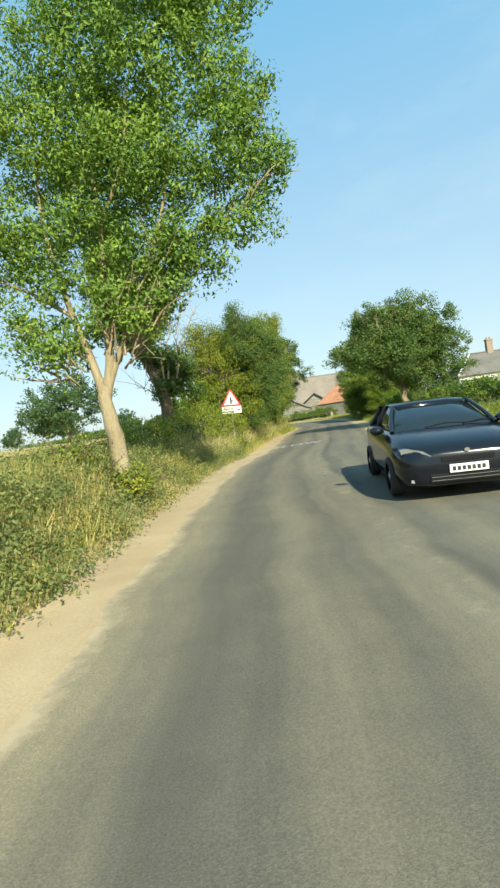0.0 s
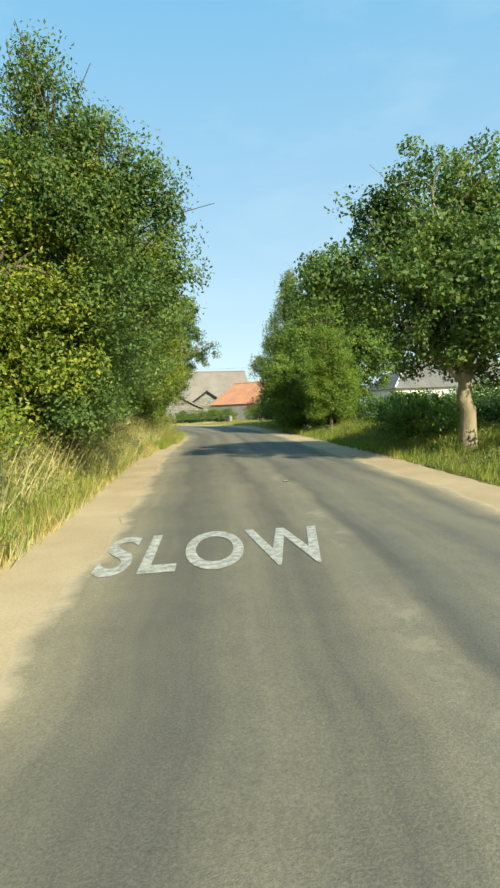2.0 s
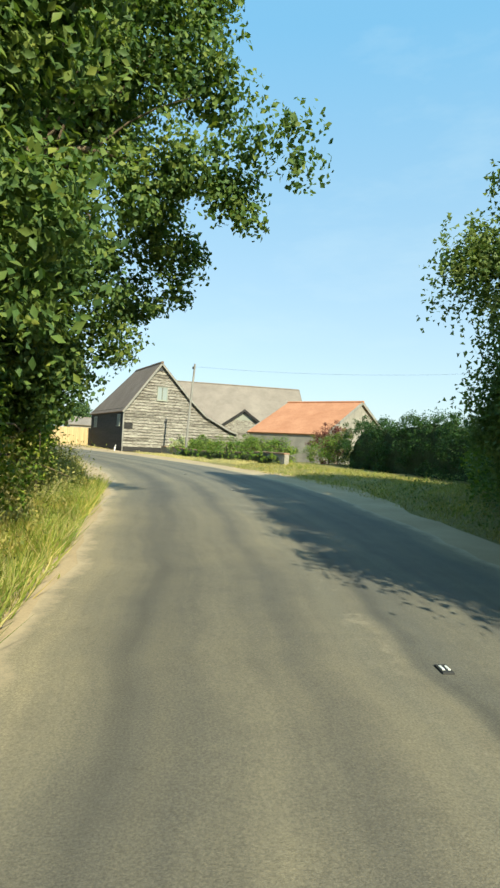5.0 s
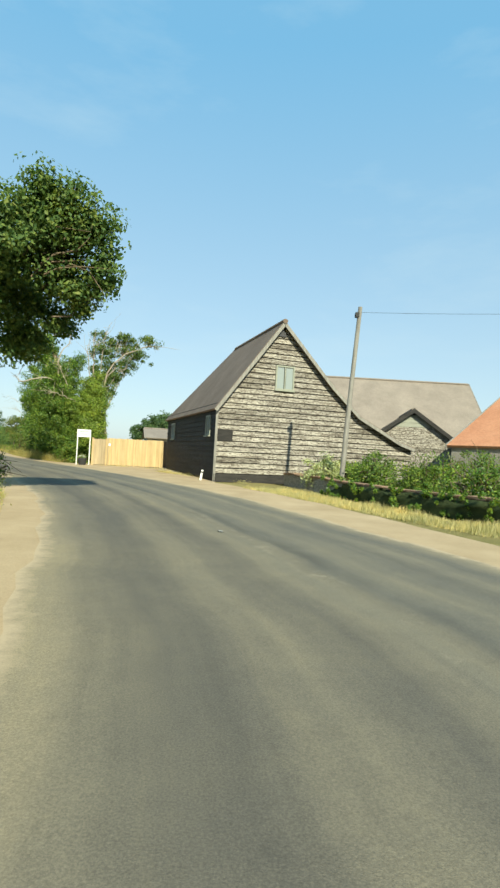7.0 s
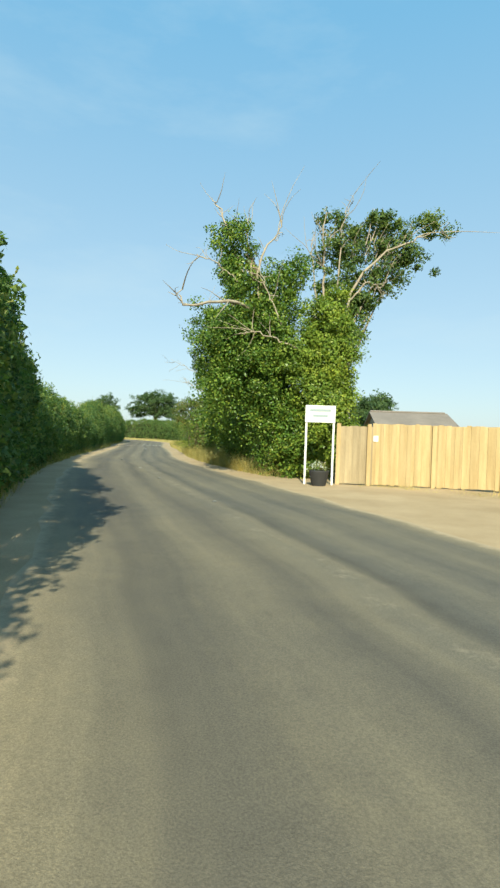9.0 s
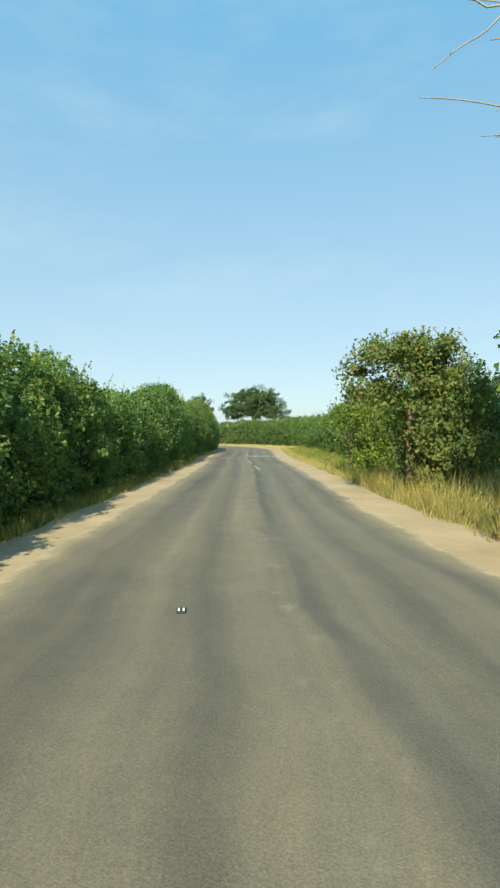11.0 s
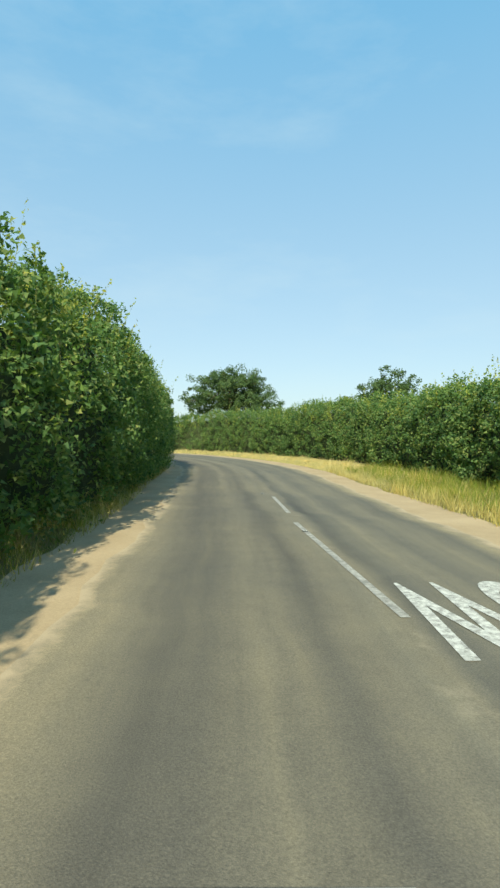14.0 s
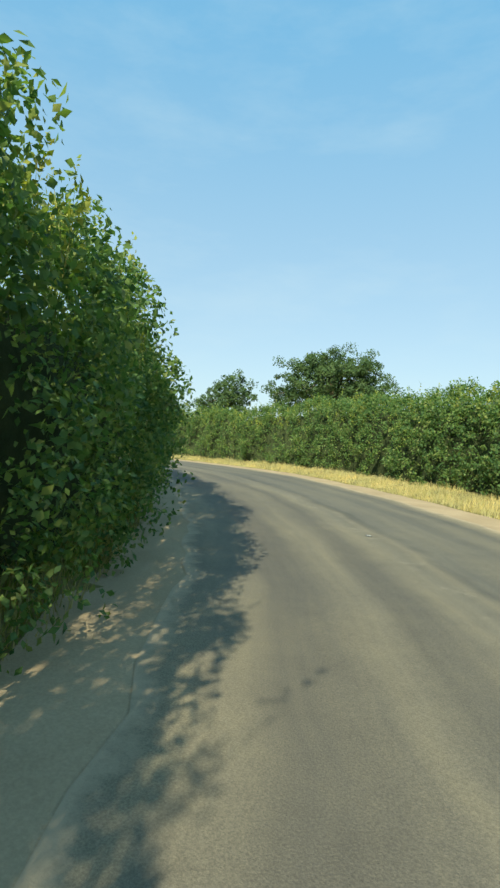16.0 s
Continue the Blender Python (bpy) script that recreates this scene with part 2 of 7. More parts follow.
M_LEAF_HEDGE = leaf_mat("hawthorn hedge leaves", [(0.062, 0.122, 0.052), (0.099, 0.180, 0.067), (0.140, 0.232, 0.080), (0.190, 0.272, 0.092), (0.250, 0.285, 0.115)], glow=0.48)
M_LEAF_YOUNG = leaf_mat("young shoots", [(0.17, 0.23, 0.05), (0.26, 0.31, 0.065), (0.36, 0.36, 0.10)])
M_LEAF_SYCAMORE = leaf_mat("sycamore leaves", [(0.069, 0.125, 0.030), (0.115, 0.190, 0.042), (0.184, 0.265, 0.054), (0.276, 0.340, 0.069)])
M_LEAF_BIRCH = leaf_mat("birch leaves", [(0.105, 0.165, 0.062), (0.150, 0.212, 0.078), (0.205, 0.260, 0.100)])
M_LEAF_IVY = leaf_mat("ivy leaves", [(0.052, 0.108, 0.022), (0.088, 0.164, 0.031), (0.146, 0.232, 0.039), (0.240, 0.290, 0.055)], gloss=0.35, glow=0.25)
M_LEAF_IVY_PALE = leaf_mat("pale ivy leaves", [(0.095, 0.160, 0.030), (0.155, 0.235, 0.040), (0.230, 0.305, 0.052), (0.320, 0.370, 0.070)], gloss=0.35, glow=0.28)
M_LEAF_YEW = leaf_mat("clipped hedge leaves", [(0.023, 0.058, 0.016), (0.036, 0.081, 0.021), (0.058, 0.111, 0.028)], glow=0.2)
M_LEAF_CREAM = leaf_mat("cream blossom", [(0.30, 0.34, 0.14), (0.46, 0.48, 0.26), (0.60, 0.60, 0.38)])
M_LEAF_RED = leaf_mat("purple smoke bush leaves", [(0.10, 0.025, 0.03), (0.17, 0.05, 0.05), (0.22, 0.09, 0.07)])
M_LEAF_RUSTY = leaf_mat("rusty thorn leaves", [(0.085, 0.135, 0.040), (0.130, 0.180, 0.050), (0.175, 0.205, 0.060), (0.190, 0.150, 0.065)])
M_LEAF_FAR = leaf_mat("distant oak leaves", [(0.046, 0.085, 0.035), (0.065, 0.111, 0.041), (0.091, 0.143, 0.053)], glow=0.2)
M_GRASS_DRY = leaf_mat("dry verge grass", [(0.28, 0.24, 0.08), (0.42, 0.35, 0.14), (0.55, 0.46, 0.22), (0.30, 0.29, 0.09)], gloss=0.7, glow=0.3)
M_STRAW = leaf_mat("bleached straw grass", [(0.42, 0.36, 0.17), (0.54, 0.46, 0.24), (0.62, 0.53, 0.30), (0.38, 0.35, 0.13)], gloss=0.7, glow=0.3)
M_GRASS_GREEN = leaf_mat("green verge grass", [(0.12, 0.18, 0.028), (0.18, 0.24, 0.038), (0.25, 0.28, 0.05), (0.34, 0.30, 0.09)], gloss=0.6, glow=0.35)
M_WEED = leaf_mat("verge weeds", [(0.09, 0.13, 0.045), (0.15, 0.19, 0.065), (0.22, 0.25, 0.09), (0.30, 0.28, 0.12)], glow=0.3)
M_WEED_YELLOW = leaf_mat("yellowing weeds", [(0.13, 0.155, 0.045), (0.20, 0.215, 0.06), (0.28, 0.27, 0.085), (0.36, 0.32, 0.12)], glow=0.35)
M_HEDGE_SHADE = rough_mat("shade-dark hedge core", (0.040, 0.056, 0.026), (0.085, 0.105, 0.045), 3.0, 0.95, 0.8, 0.05, spec=0.05)
M_WHITE_FAINT = paint_mat("nearly gone road paint", (0.5, 0.48, 0.42), 1.05)
M_WHITE_WORN = paint_mat("half worn white road paint", (0.50, 0.48, 0.42), 0.92)
M_WHITE_FRESH = paint_mat("white road paint", (0.60, 0.59, 0.54), 0.7)


# ---------------------------------------------------------------- mesh helpers
def mesh_np(name, verts, faces, mat, smooth=False):
    """A mesh from an (n, 3) array and an (m, k) array of corners."""
    verts, faces = np.asarray(verts, dtype=np.float32), np.asarray(faces, dtype=np.int32)
    me = bpy.data.meshes.new(name)
    k = faces.shape[1]
    me.vertices.add(len(verts))
    me.vertices.foreach_set("co", verts.ravel())
    me.loops.add(faces.size)
    me.loops.foreach_set("vertex_index", faces.ravel())
    me.polygons.add(len(faces))
    me.polygons.foreach_set("loop_start", np.arange(0, faces.size, k, dtype=np.int32))
    me.polygons.foreach_set("loop_total", np.full(len(faces), k, dtype=np.int32))
    if smooth:
        me.polygons.foreach_set("use_smooth", np.ones(len(faces), dtype=bool))
    me.update(calc_edges=True)
    me.materials.append(mat)
    return me


def child(name, me, parent, label=""):
    ob = new(name, me)
    ob.parent = parent
    if label:
        ob["label"] = label
    return ob


def part(name, bm, mat, parent, label=""):
    """Links a bmesh as one mesh under a thing or a part."""
    me = bpy.data.meshes.new(name)
    bm.to_mesh(me)
    bm.free()
    me.materials.append(mat)
    return child(name, me, parent, label)


def solo(name, bm, mat):
    me = bpy.data.meshes.new(name)
    bm.to_mesh(me)
    bm.free()
    me.materials.append(mat)
    return new(name, me)


def box(bm, lo, hi, m=None, bevel=0.0):
    r = bmesh.ops.create_cube(bm, size=1.0)["verts"]
    mid = [(a + b) / 2 for a, b in zip(lo, hi)]
    for v in r:
        v.co = Vector([c + v.co[i] * (hi[i] - lo[i]) for i, c in enumerate(mid)])
    if bevel:
        es = list({e for v in r for e in v.link_edges})
        r = bmesh.ops.bevel(bm, geom=es, offset=bevel, segments=2, affect="EDGES", profile=0.6)["verts"] + [v for v in r if v.is_valid]
    if m is not None:
        for v in set(r):
            v.co = m @ v.co
    return r


def prism(bm, pts, y0, y1, m=None):
    """Extrudes a closed outline in x, z from y0 to y1."""
    a = [bm.verts.new((x, y0, z)) for x, z in pts]
    b = [bm.verts.new((x, y1, z)) for x, z in pts]
    n = len(pts)
    bm.faces.new(a)
    bm.faces.new(b[::-1])
    for i in range(n):
        bm.faces.new((a[i], b[i], b[(i + 1) % n], a[(i + 1) % n]))
    bmesh.ops.recalc_face_normals(bm, faces=bm.faces[:])
    if m is not None:
        for v in a + b:
            v.co = m @ v.co


def tube_arrays(path, radii, sides=8):
    """Vertices and quads of a tapered tube along a path."""
    path = np.asarray(path, float)
    n = len(path)
    tang = np.gradient(path, axis=0)
    tang /= np.linalg.norm(tang, axis=1)[:, None] + 1e-9
    ref = np.array([0.0, 0.0, 1.0]) if abs(tang[0][2]) < 0.9 else np.array([1.0, 0.0, 0.0])
    V = []
    for i in range(n):
        u = np.cross(tang[i], ref)
        u /= np.linalg.norm(u) + 1e-9
        w = np.cross(tang[i], u)
        ref = np.cross(u, tang[i])
        a = np.linspace(0, 2 * np.pi, sides, endpoint=False)
        V.append(path[i] + radii[i] * (np.cos(a)[:, None] * u + np.sin(a)[:, None] * w))
    V = np.concatenate(V)
    Fq = []
    for i in range(n - 1):
        for j in range(sides):
            k = (j + 1) % sides
            Fq.append((i * sides + j, i * sides + k, (i + 1) * sides + k, (i + 1) * sides + j))
    return V, np.array(Fq)


def smooth_path(pts, n):
    """A Catmull-Rom curve through the points."""
    p = np.asarray(pts, float)
    p = np.vstack([2 * p[0] - p[1], p, 2 * p[-1] - p[-2]])
    out = []
    seg = len(p) - 3
    for t in np.linspace(0, seg - 1e-6, n):
        i = int(t)
        f = t - i
        a, b, c, d = p[i:i + 4]
        out.append(0.5 * (2 * b + (c - a) * f + (2 * a - 5 * b + 4 * c - d) * f * f + (3 * b - a - 3 * c + d) * f ** 3))
    return np.array(out)


# ---------------------------------------------------------------- the lane
LEFT = smooth_path([(-2.6, -60), (-1.8, -25), (-1.25, 0), (-1.05, 5), (-0.75, 9.5), (-0.3, 13.7), (0.4, 17), (0.95, 20.5), (1.5, 25), (2.1, 29.5), (2.88, 34), (3.6, 39), (3.44, 45),
                    (3.05, 50), (1.8, 55.5), (-0.3, 61.7), (-3.0, 67.2), (-6.7, 72.9), (-12.2, 80.2), (-17.0, 87.5), (-20.6, 94), (-24.0, 100.1), (-27.0, 105.4), (-30.2, 110.4),
                    (-32.9, 115.5), (-35.9, 120.6), (-39.3, 126.3), (-42.9, 130.6), (-47.4, 134.6), (-53, 138.0), (-62, 141), (-80, 143), (-120, 143)], 420) * 1.2
RIGHT = smooth_path([(2.6, -60), (3.0, -25), (3.2, 0), (3.2, 5), (3.15, 9), (3.4, 12.6), (3.9, 15.9), (4.7, 19.7), (5.4, 24), (6.1, 29), (6.8, 33.5), (7.35, 38.5), (7.95, 44),
                     (7.95, 50.5), (6.7, 57), (4.5, 62.6), (2.2, 67.8), (-1.3, 73.6), (-6.5, 80.6), (-11.0, 86.3), (-15.2, 92.2), (-18.6, 98.2), (-22.0, 104.2), (-25.3, 109.7),
                     (-28.4, 115.5), (-31.2, 120.8), (-34.6, 127.2), (-38.3, 132.6), (-43.0, 137.9), (-49.5, 143.2), (-60, 147), (-79, 149.5), (-120, 150)], 420) * 1.2
CENTRE = (LEFT + RIGHT) / 2
_tan = np.gradient(CENTRE, axis=0)
_tan /= np.linalg.norm(_tan, axis=1)[:, None]
NORMAL = np.stack([-_tan[:, 1], _tan[:, 0]], 1)          # to the left
RUN = np.concatenate([[0], np.cumsum(np.linalg.norm(np.diff(CENTRE, axis=0), axis=1))])
HALF = np.linalg.norm(LEFT - RIGHT, axis=1) / 2


def lane_coords(xy):
    """Index of the nearest stretch and the signed distance beyond the lane's edge: left positive in the first, right in the second."""
    xy = np.asarray(xy, float)
    idx = np.empty(len(xy), int)
    for a in range(0, len(xy), 4000):
        d = ((xy[a:a + 4000, None, :] - CENTRE[None, :, :]) ** 2).sum(2)
        idx[a:a + 4000] = d.argmin(1)
    rel = xy - CENTRE[idx]
    side = (rel * NORMAL[idx]).sum(1)
    far = np.linalg.norm(rel, axis=1)
    side = np.where(far > np.abs(side) * 1.5 + 1, np.sign(side) * far, side)
    return idx, side - HALF[idx], -side - HALF[idx]


def wave(x, y, f):
    return np.sin(x * f + 1.3 * np.sin(y * f * 0.7)) * np.cos(y * f * 0.9 + 0.8 * np.sin(x * f * 0.6))


def height(xy):
    xy = np.asarray(xy, float)
    idx, dl, dr = lane_coords(xy)
    y = CENTRE[idx][:, 1]
    step = lambda d, a, b: np.clip((d - a) / (b - a), 0, 1) ** 2 * (3 - 2 * np.clip((d - a) / (b - a), 0, 1))
    first = 1 - step(y, 43, 62)
    rise_l = 0.95 * first * step(dl, 0.75, 2.7 - 0.9 * (1 - step(y, 13, 19))) + 0.26 * (1 - first) * step(dl, 0.8, 1.9) + first * 0.036 * np.clip(dl - 3, 0, 260)
    yard = step(y, 69, 76) * (1 - step(y, 95, 103))
    rise_r = (0.5 * (1 - step(y, 41, 53)) + 0.25 * (1 - yard) * step(y, 41, 53)) * step(dr, 0.9, 3.4)
    z = np.where(dl > 0, rise_l, 0) + np.where(dr > 0, rise_r, 0)
    z += 0.05 * wave(xy[:, 0], xy[:, 1], 1.7) * np.clip(np.maximum(dl, dr) - 0.9 - 2.6 * step(y, 58, 68) * (1 - step(y, 96, 104)) * (dr > 0), 0, 1)
    z += 0.10 * wave(xy[:, 0], xy[:, 1], 0.31) * np.clip(np.maximum(dl, dr) / 6 - 0.3, 0, 1) * (1 - yard * (dr > 0))
    inside = np.maximum(dl, dr)
    z = np.where(inside < 0.02, -0.10, z - 0.02)
    return z


def ground_z(x, y):
    return float(height([(x, y)])[0])


def spread(lo, hi, step_size, far):
    core = np.arange(lo, hi + 1e-6, step_size)
    grow = step_size * 1.35 ** np.arange(1, 60)
    out = np.cumsum(grow)
    out = out[out < far]
    return np.concatenate([lo - out[::-1], core, hi + out])


GRID = {}


def surface(xy):
    """Height of the ground sheet itself, between its corners."""
    xy = np.asarray(xy, float)
    xs, ys, z = GRID["xs"], GRID["ys"], GRID["z"]
    i = np.clip(np.searchsorted(xs, xy[:, 0]) - 1, 0, len(xs) - 2)
    j = np.clip(np.searchsorted(ys, xy[:, 1]) - 1, 0, len(ys) - 2)
    u, v = (xy[:, 0] - xs[i]) / (xs[i + 1] - xs[i]), (xy[:, 1] - ys[j]) / (ys[j + 1] - ys[j])
    return (z[j, i] * (1 - u) + z[j, i + 1] * u) * (1 - v) + (z[j + 1, i] * (1 - u) + z[j + 1, i + 1] * u) * v


def build_ground():
    xs, ys = spread(-96, 40, 0.9, 2600), spread(-24, 185, 0.9, 2600)
    xs = np.unique(np.concatenate([xs[(xs < -6) | (xs > 12)], np.linspace(-5.9, 11.9, 60)]))
    gx, gy = np.meshgrid(xs, ys)
    xy = np.stack([gx.ravel(), gy.ravel()], 1)
    z = height(xy)
    nx, ny = len(xs), len(ys)
    i = np.arange(nx * ny).reshape(ny, nx)
    GRID.update(xs=xs, ys=ys, z=z.reshape(ny, nx))
    q = np.stack([i[:-1, :-1], i[:-1, 1:], i[1:, 1:], i[1:, :-1]], -1).reshape(-1, 4)
    ob = new("ground", mesh_np("ground", np.column_stack([xy, z]), q, M_GROUND, True))
    tagged(ob, "dry grassy verges and fields beside the lane", "ground", kind="structure")


def strip(name, a, b, mat, cols, z_mid, z_edge, uv=False, drape=False):
    """A ribbon between two lines of points, with a slight crown; draped, it follows the ground where that rises."""
    n = len(a)
    f = np.linspace(0, 1, cols)
    xy = a[:, None, :] * (1 - f)[None, :, None] + b[:, None, :] * f[None, :, None]
    z = z_edge + (z_mid - z_edge) * (1 - (2 * f - 1) ** 2)
    z = np.broadcast_to(z[None, :], (n, cols))
    if drape:
        z = np.maximum(z, surface(xy.reshape(-1, 2)).reshape(n, cols) + 0.022)
    V = np.concatenate([xy, z[..., None]], 2).reshape(-1, 3)
    i = np.arange(n * cols).reshape(n, cols)
    q = np.stack([i[:-1, :-1], i[:-1, 1:], i[1:, 1:], i[1:, :-1]], -1).reshape(-1, 4)
    me = mesh_np(name, V, q, mat, True)
    if uv:
        lay = me.uv_layers.new(name="road")
        uvs = np.stack([np.broadcast_to(f[None, :], (n, cols)), np.broadcast_to(RUN[:, None] / 10, (n, cols))], -1).reshape(-1, 2)
        lay.data.foreach_set("uv", uvs[q.ravel()].astype(np.float32).ravel())
    return new(name, me)


JITTER = rng.normal(scale=0.035, size=420)


def build_lane():
    edge = lambda k, s: (0.07 * np.sin(RUN * 0.23 + s) + 0.05 * np.sin(RUN * 0.71 + 2 * s) + 0.04 * np.sin(RUN * 1.9 + s) + JITTER + k)
    road = strip("road", LEFT + NORMAL * (0.05 * np.sin(RUN * 1.9) + 0.04 * np.sin(RUN * 4.7))[:, None], RIGHT - NORMAL * (0.05 * np.sin(RUN * 1.6 + 2) + 0.04 * np.sin(RUN * 5.3))[:, None],
                 M_ASPHALT, 13, 0.02, 0.0, True)
    tagged(road, "worn grey asphalt of a narrow country lane", "road", kind="structure")
    for nm, base, sgn, s, wd in (("shoulder_left", LEFT, 1, 0.3, np.interp(CENTRE[:, 1], [24, 30, 46, 56, 62, 95], [1.05, 0.95, 0.34, 0.34, 1.0, 0.85])), ("shoulder_right", RIGHT, -1, 1.7, np.interp(CENTRE[:, 1], [55, 59, 65, 68, 77, 86, 100], [0.9, 1.5, 1.5, 1.0, 1.9, 2.3, 0.9]))):
        outer = base + sgn * NORMAL * edge(wd, s)[:, None]
        inner = base - sgn * NORMAL * 0.25
        a, b = (outer, inner) if sgn > 0 else (inner, outer)
        sh = strip(nm, a, b, M_DIRT, 9, -0.006, -0.012, drape=True)
        tagged(sh, "pale dry sandy shoulder along the lane's edge", "shoulder", kind="structure")


# ---------------------------------------------------------------- leaves
def leaf_arrays(pos, size, up_bias=0.4, slim=0.55, out=None, single=False):
    """Folded leaf blades of two triangles each, or small plain ones of a single triangle, turned at random."""
    n = len(pos)
    d = rng.normal(size=(n, 3))
    d[:, 2] -= 0.25
    d /= np.linalg.norm(d, axis=1)[:, None] + 1e-9
    nn = rng.normal(size=(n, 3)) * (1.0 if out is None else 0.55)
    nn[:, 2] += up_bias * 1.6
    if out is not None:
        nn += out * 2.0
    s = np.cross(d, nn)
    s /= np.linalg.norm(s, axis=1)[:, None] + 1e-9
    w = np.cross(s, d)
    L = (size * rng.uniform(0.65, 1.3, n))[:, None]
    base = pos - d * L * 0.5
    tip = pos + d * L * 0.5
    lft = pos + s * L * slim * 0.5 + w * L * 0.10
    rgt = pos - s * L * slim * 0.5 + w * L * 0.10
    if single:
        V = np.stack([base + s * L * slim * 0.5, base - s * L * slim * 0.5 + w * L * 0.15, tip], 1).reshape(-1, 3)
        return V, np.arange(n * 3).reshape(-1, 3)
    V = np.stack([base, lft, tip, rgt], 1).reshape(-1, 3)
    k = np.arange(n)[:, None] * 4
    Ft = np.concatenate([k + np.array([[0, 1, 2]]), k + np.array([[0, 2, 3]])], 1).reshape(-1, 3)
    return V, Ft


def foliage_mesh(name, pos, size, mat, up_bias=0.4, slim=0.55, out=None, single=False):
    V, Ft = leaf_arrays(np.asarray(pos), size, up_bias, slim, out, single)
    return mesh_np(name, V, Ft, mat)


def in_blob(n, c, r, hollow=0.0):
    d = rng.normal(size=(n, 3))
    d /= np.linalg.norm(d, axis=1)[:, None]
    rad = (hollow ** 3 + (1 - hollow ** 3) * rng.uniform(0, 1, n)) ** (1 / 3)
    # uneven lobes
    ph = rng.uniform(0, 6.28, 6)
    rad *= 1 + 0.13 * np.sin(d[:, 0] * 4.1 + ph[0]) * np.cos(d[:, 1] * 3.7 + ph[1]) + 0.12 * np.sin(d[:, 2] * 6.3 + ph[2] + 2 * d[:, 0]) * np.cos(d[:, 0] * 5.9 + ph[3]) + 0.08 * np.sin(d[:, 1] * 9 + ph[4]) * np.cos(d[:, 2] * 10 + ph[5])
    return np.asarray(c) + d * rad[:, None] * np.asarray(r), d


def tree(name, label, base, trunk, radius, blobs, clumps, per_clump, leaf, leaf_material, bark, clump_r=0.55, limbs=7, category="tree", dead=0, slim=0.55, droop=0.0, group="", single=False, reach=1.2, fill=0.09, twigs=60):
    """A tapered trunk, limbs that reach into the crown, and a crown of many leaf clumps inside the given ellipsoids (local to the base)."""
    root = new(name)
    root.location = base
    tagged(root, label, category, group)
    path = smooth_path([(0, 0, -0.3)] + list(trunk), 12)
    path[1:-1, :2] += rng.normal(scale=radius * 0.12, size=(10, 2))
    rad = radius * np.linspace(1.0, 0.45, 12)
    rad[0] *= 1.35
    rad[1] *= 1.12
    V, Q = tube_arrays(path, rad, 10)
    child("trunk", mesh_np("trunk", V, Q, bark, True), root)
    vol = np.array([b[3] * b[4] * b[5] for b in blobs]) ** 0.8
    share = np.maximum(1, np.round(clumps * vol / vol.sum())).astype(int)
    cs, outs = [], []
    for b, k in zip(blobs, share):
        p, d = in_blob(k, b[:3], b[3:], 0.45)
        cs.append(p)
        outs.append(d)
    cs, outs = np.concatenate(cs), np.concatenate(outs)
    m = len(cs)
    pos = np.repeat(cs, per_clump, 0)
    rr = np.repeat(clump_r * rng.uniform(0.55, 1.35, m), per_clump)
    g = rng.normal(size=(len(pos), 3))
    g /= (np.linalg.norm(g, axis=1)[:, None] + 1e-9)
    tuft = np.repeat(outs, per_clump, 0) * 0.45 + g * 0.75
    g *= (rng.uniform(0, 1, len(pos)) ** 0.45)[:, None]
    g[:, 2] = g[:, 2] * 0.75 - droop * np.abs(rng.normal(size=len(pos)))
    if droop:
        strand = np.repeat(rng.normal(scale=0.55, size=(m * 7, 3)), -(-per_clump // 7), 0).reshape(m, -1, 3)[:, :per_clump].reshape(-1, 3)
        g = strand * np.array([1, 1, 0.3]) + rng.normal(scale=0.09, size=g.shape)
        g[:, 2] -= droop * rng.uniform(0, 1, len(pos))
    pos = pos + g * rr[:, None]
    # traffic keeps the lane itself clear of low leaves
    low = np.where(pos[:, 2] + base[2] < 3.2 - 0.9 * np.abs(rng.normal(size=len(pos))))[0]
    if len(low) and abs(np.array(lane_coords([base[:2]])[1:]).ravel()).min() < 6:
        _, dl, dr = lane_coords(pos[low][:, :2] + np.array(base[:2]))
        gone = np.zeros(len(pos), bool)
        gone[low] = np.maximum(dl, dr) < 0.4 + 0.2 * rng.normal(size=len(low))
        pos, tuft = pos[~gone], tuft[~gone]
    # fewer, larger sprays fill the inside of the crown
    sizes = np.full(len(pos), leaf)
    if fill:
        deep = [in_blob(max(2, int(k * per_clump * fill)), b[:3], [0.66 * v for v in b[3:]], 0.0) for b, k in zip(blobs, share)]
        inner, face = np.concatenate([d[0] for d in deep]), np.concatenate([d[1] for d in deep])
        wide = np.ones(len(inner), bool)
        if abs(np.array(lane_coords([base[:2]])[1:]).ravel()).min() < 6:
            _, dl, dr = lane_coords(inner[:, :2] + np.array(base[:2]))
            wide = (np.maximum(dl, dr) > 0.8) | (inner[:, 2] + base[2] > 3.4)
        pos, tuft = np.concatenate([pos, inner[wide]]), np.concatenate([tuft, face[wide]])
        sizes = np.concatenate([sizes, np.full(int(wide.sum()), leaf * 1.4)])
    child("crown", foliage_mesh("crown", pos, sizes, leaf_material, 0.45, slim, tuft * 0.8, single), root)
    # limbs to some of the clumps
    order = np.argsort(rng.uniform(size=m))[:limbs]
    for j in order:
        t0 = rng.uniform(0.45, 0.97)
        i0 = int(t0 * 11)
        a = path[i0]
        bpt = a + (cs[j] - a) * 0.72
        midp = (a + bpt) / 2 + np.array([0, 0, 0.12 * np.linalg.norm(bpt - a)]) + rng.normal(scale=0.12, size=3)
        lp = smooth_path([a, midp, bpt], 9)
        V, Q = tube_arrays(lp, np.linspace(rad[i0] * 0.5, 0.012, 9), 6)
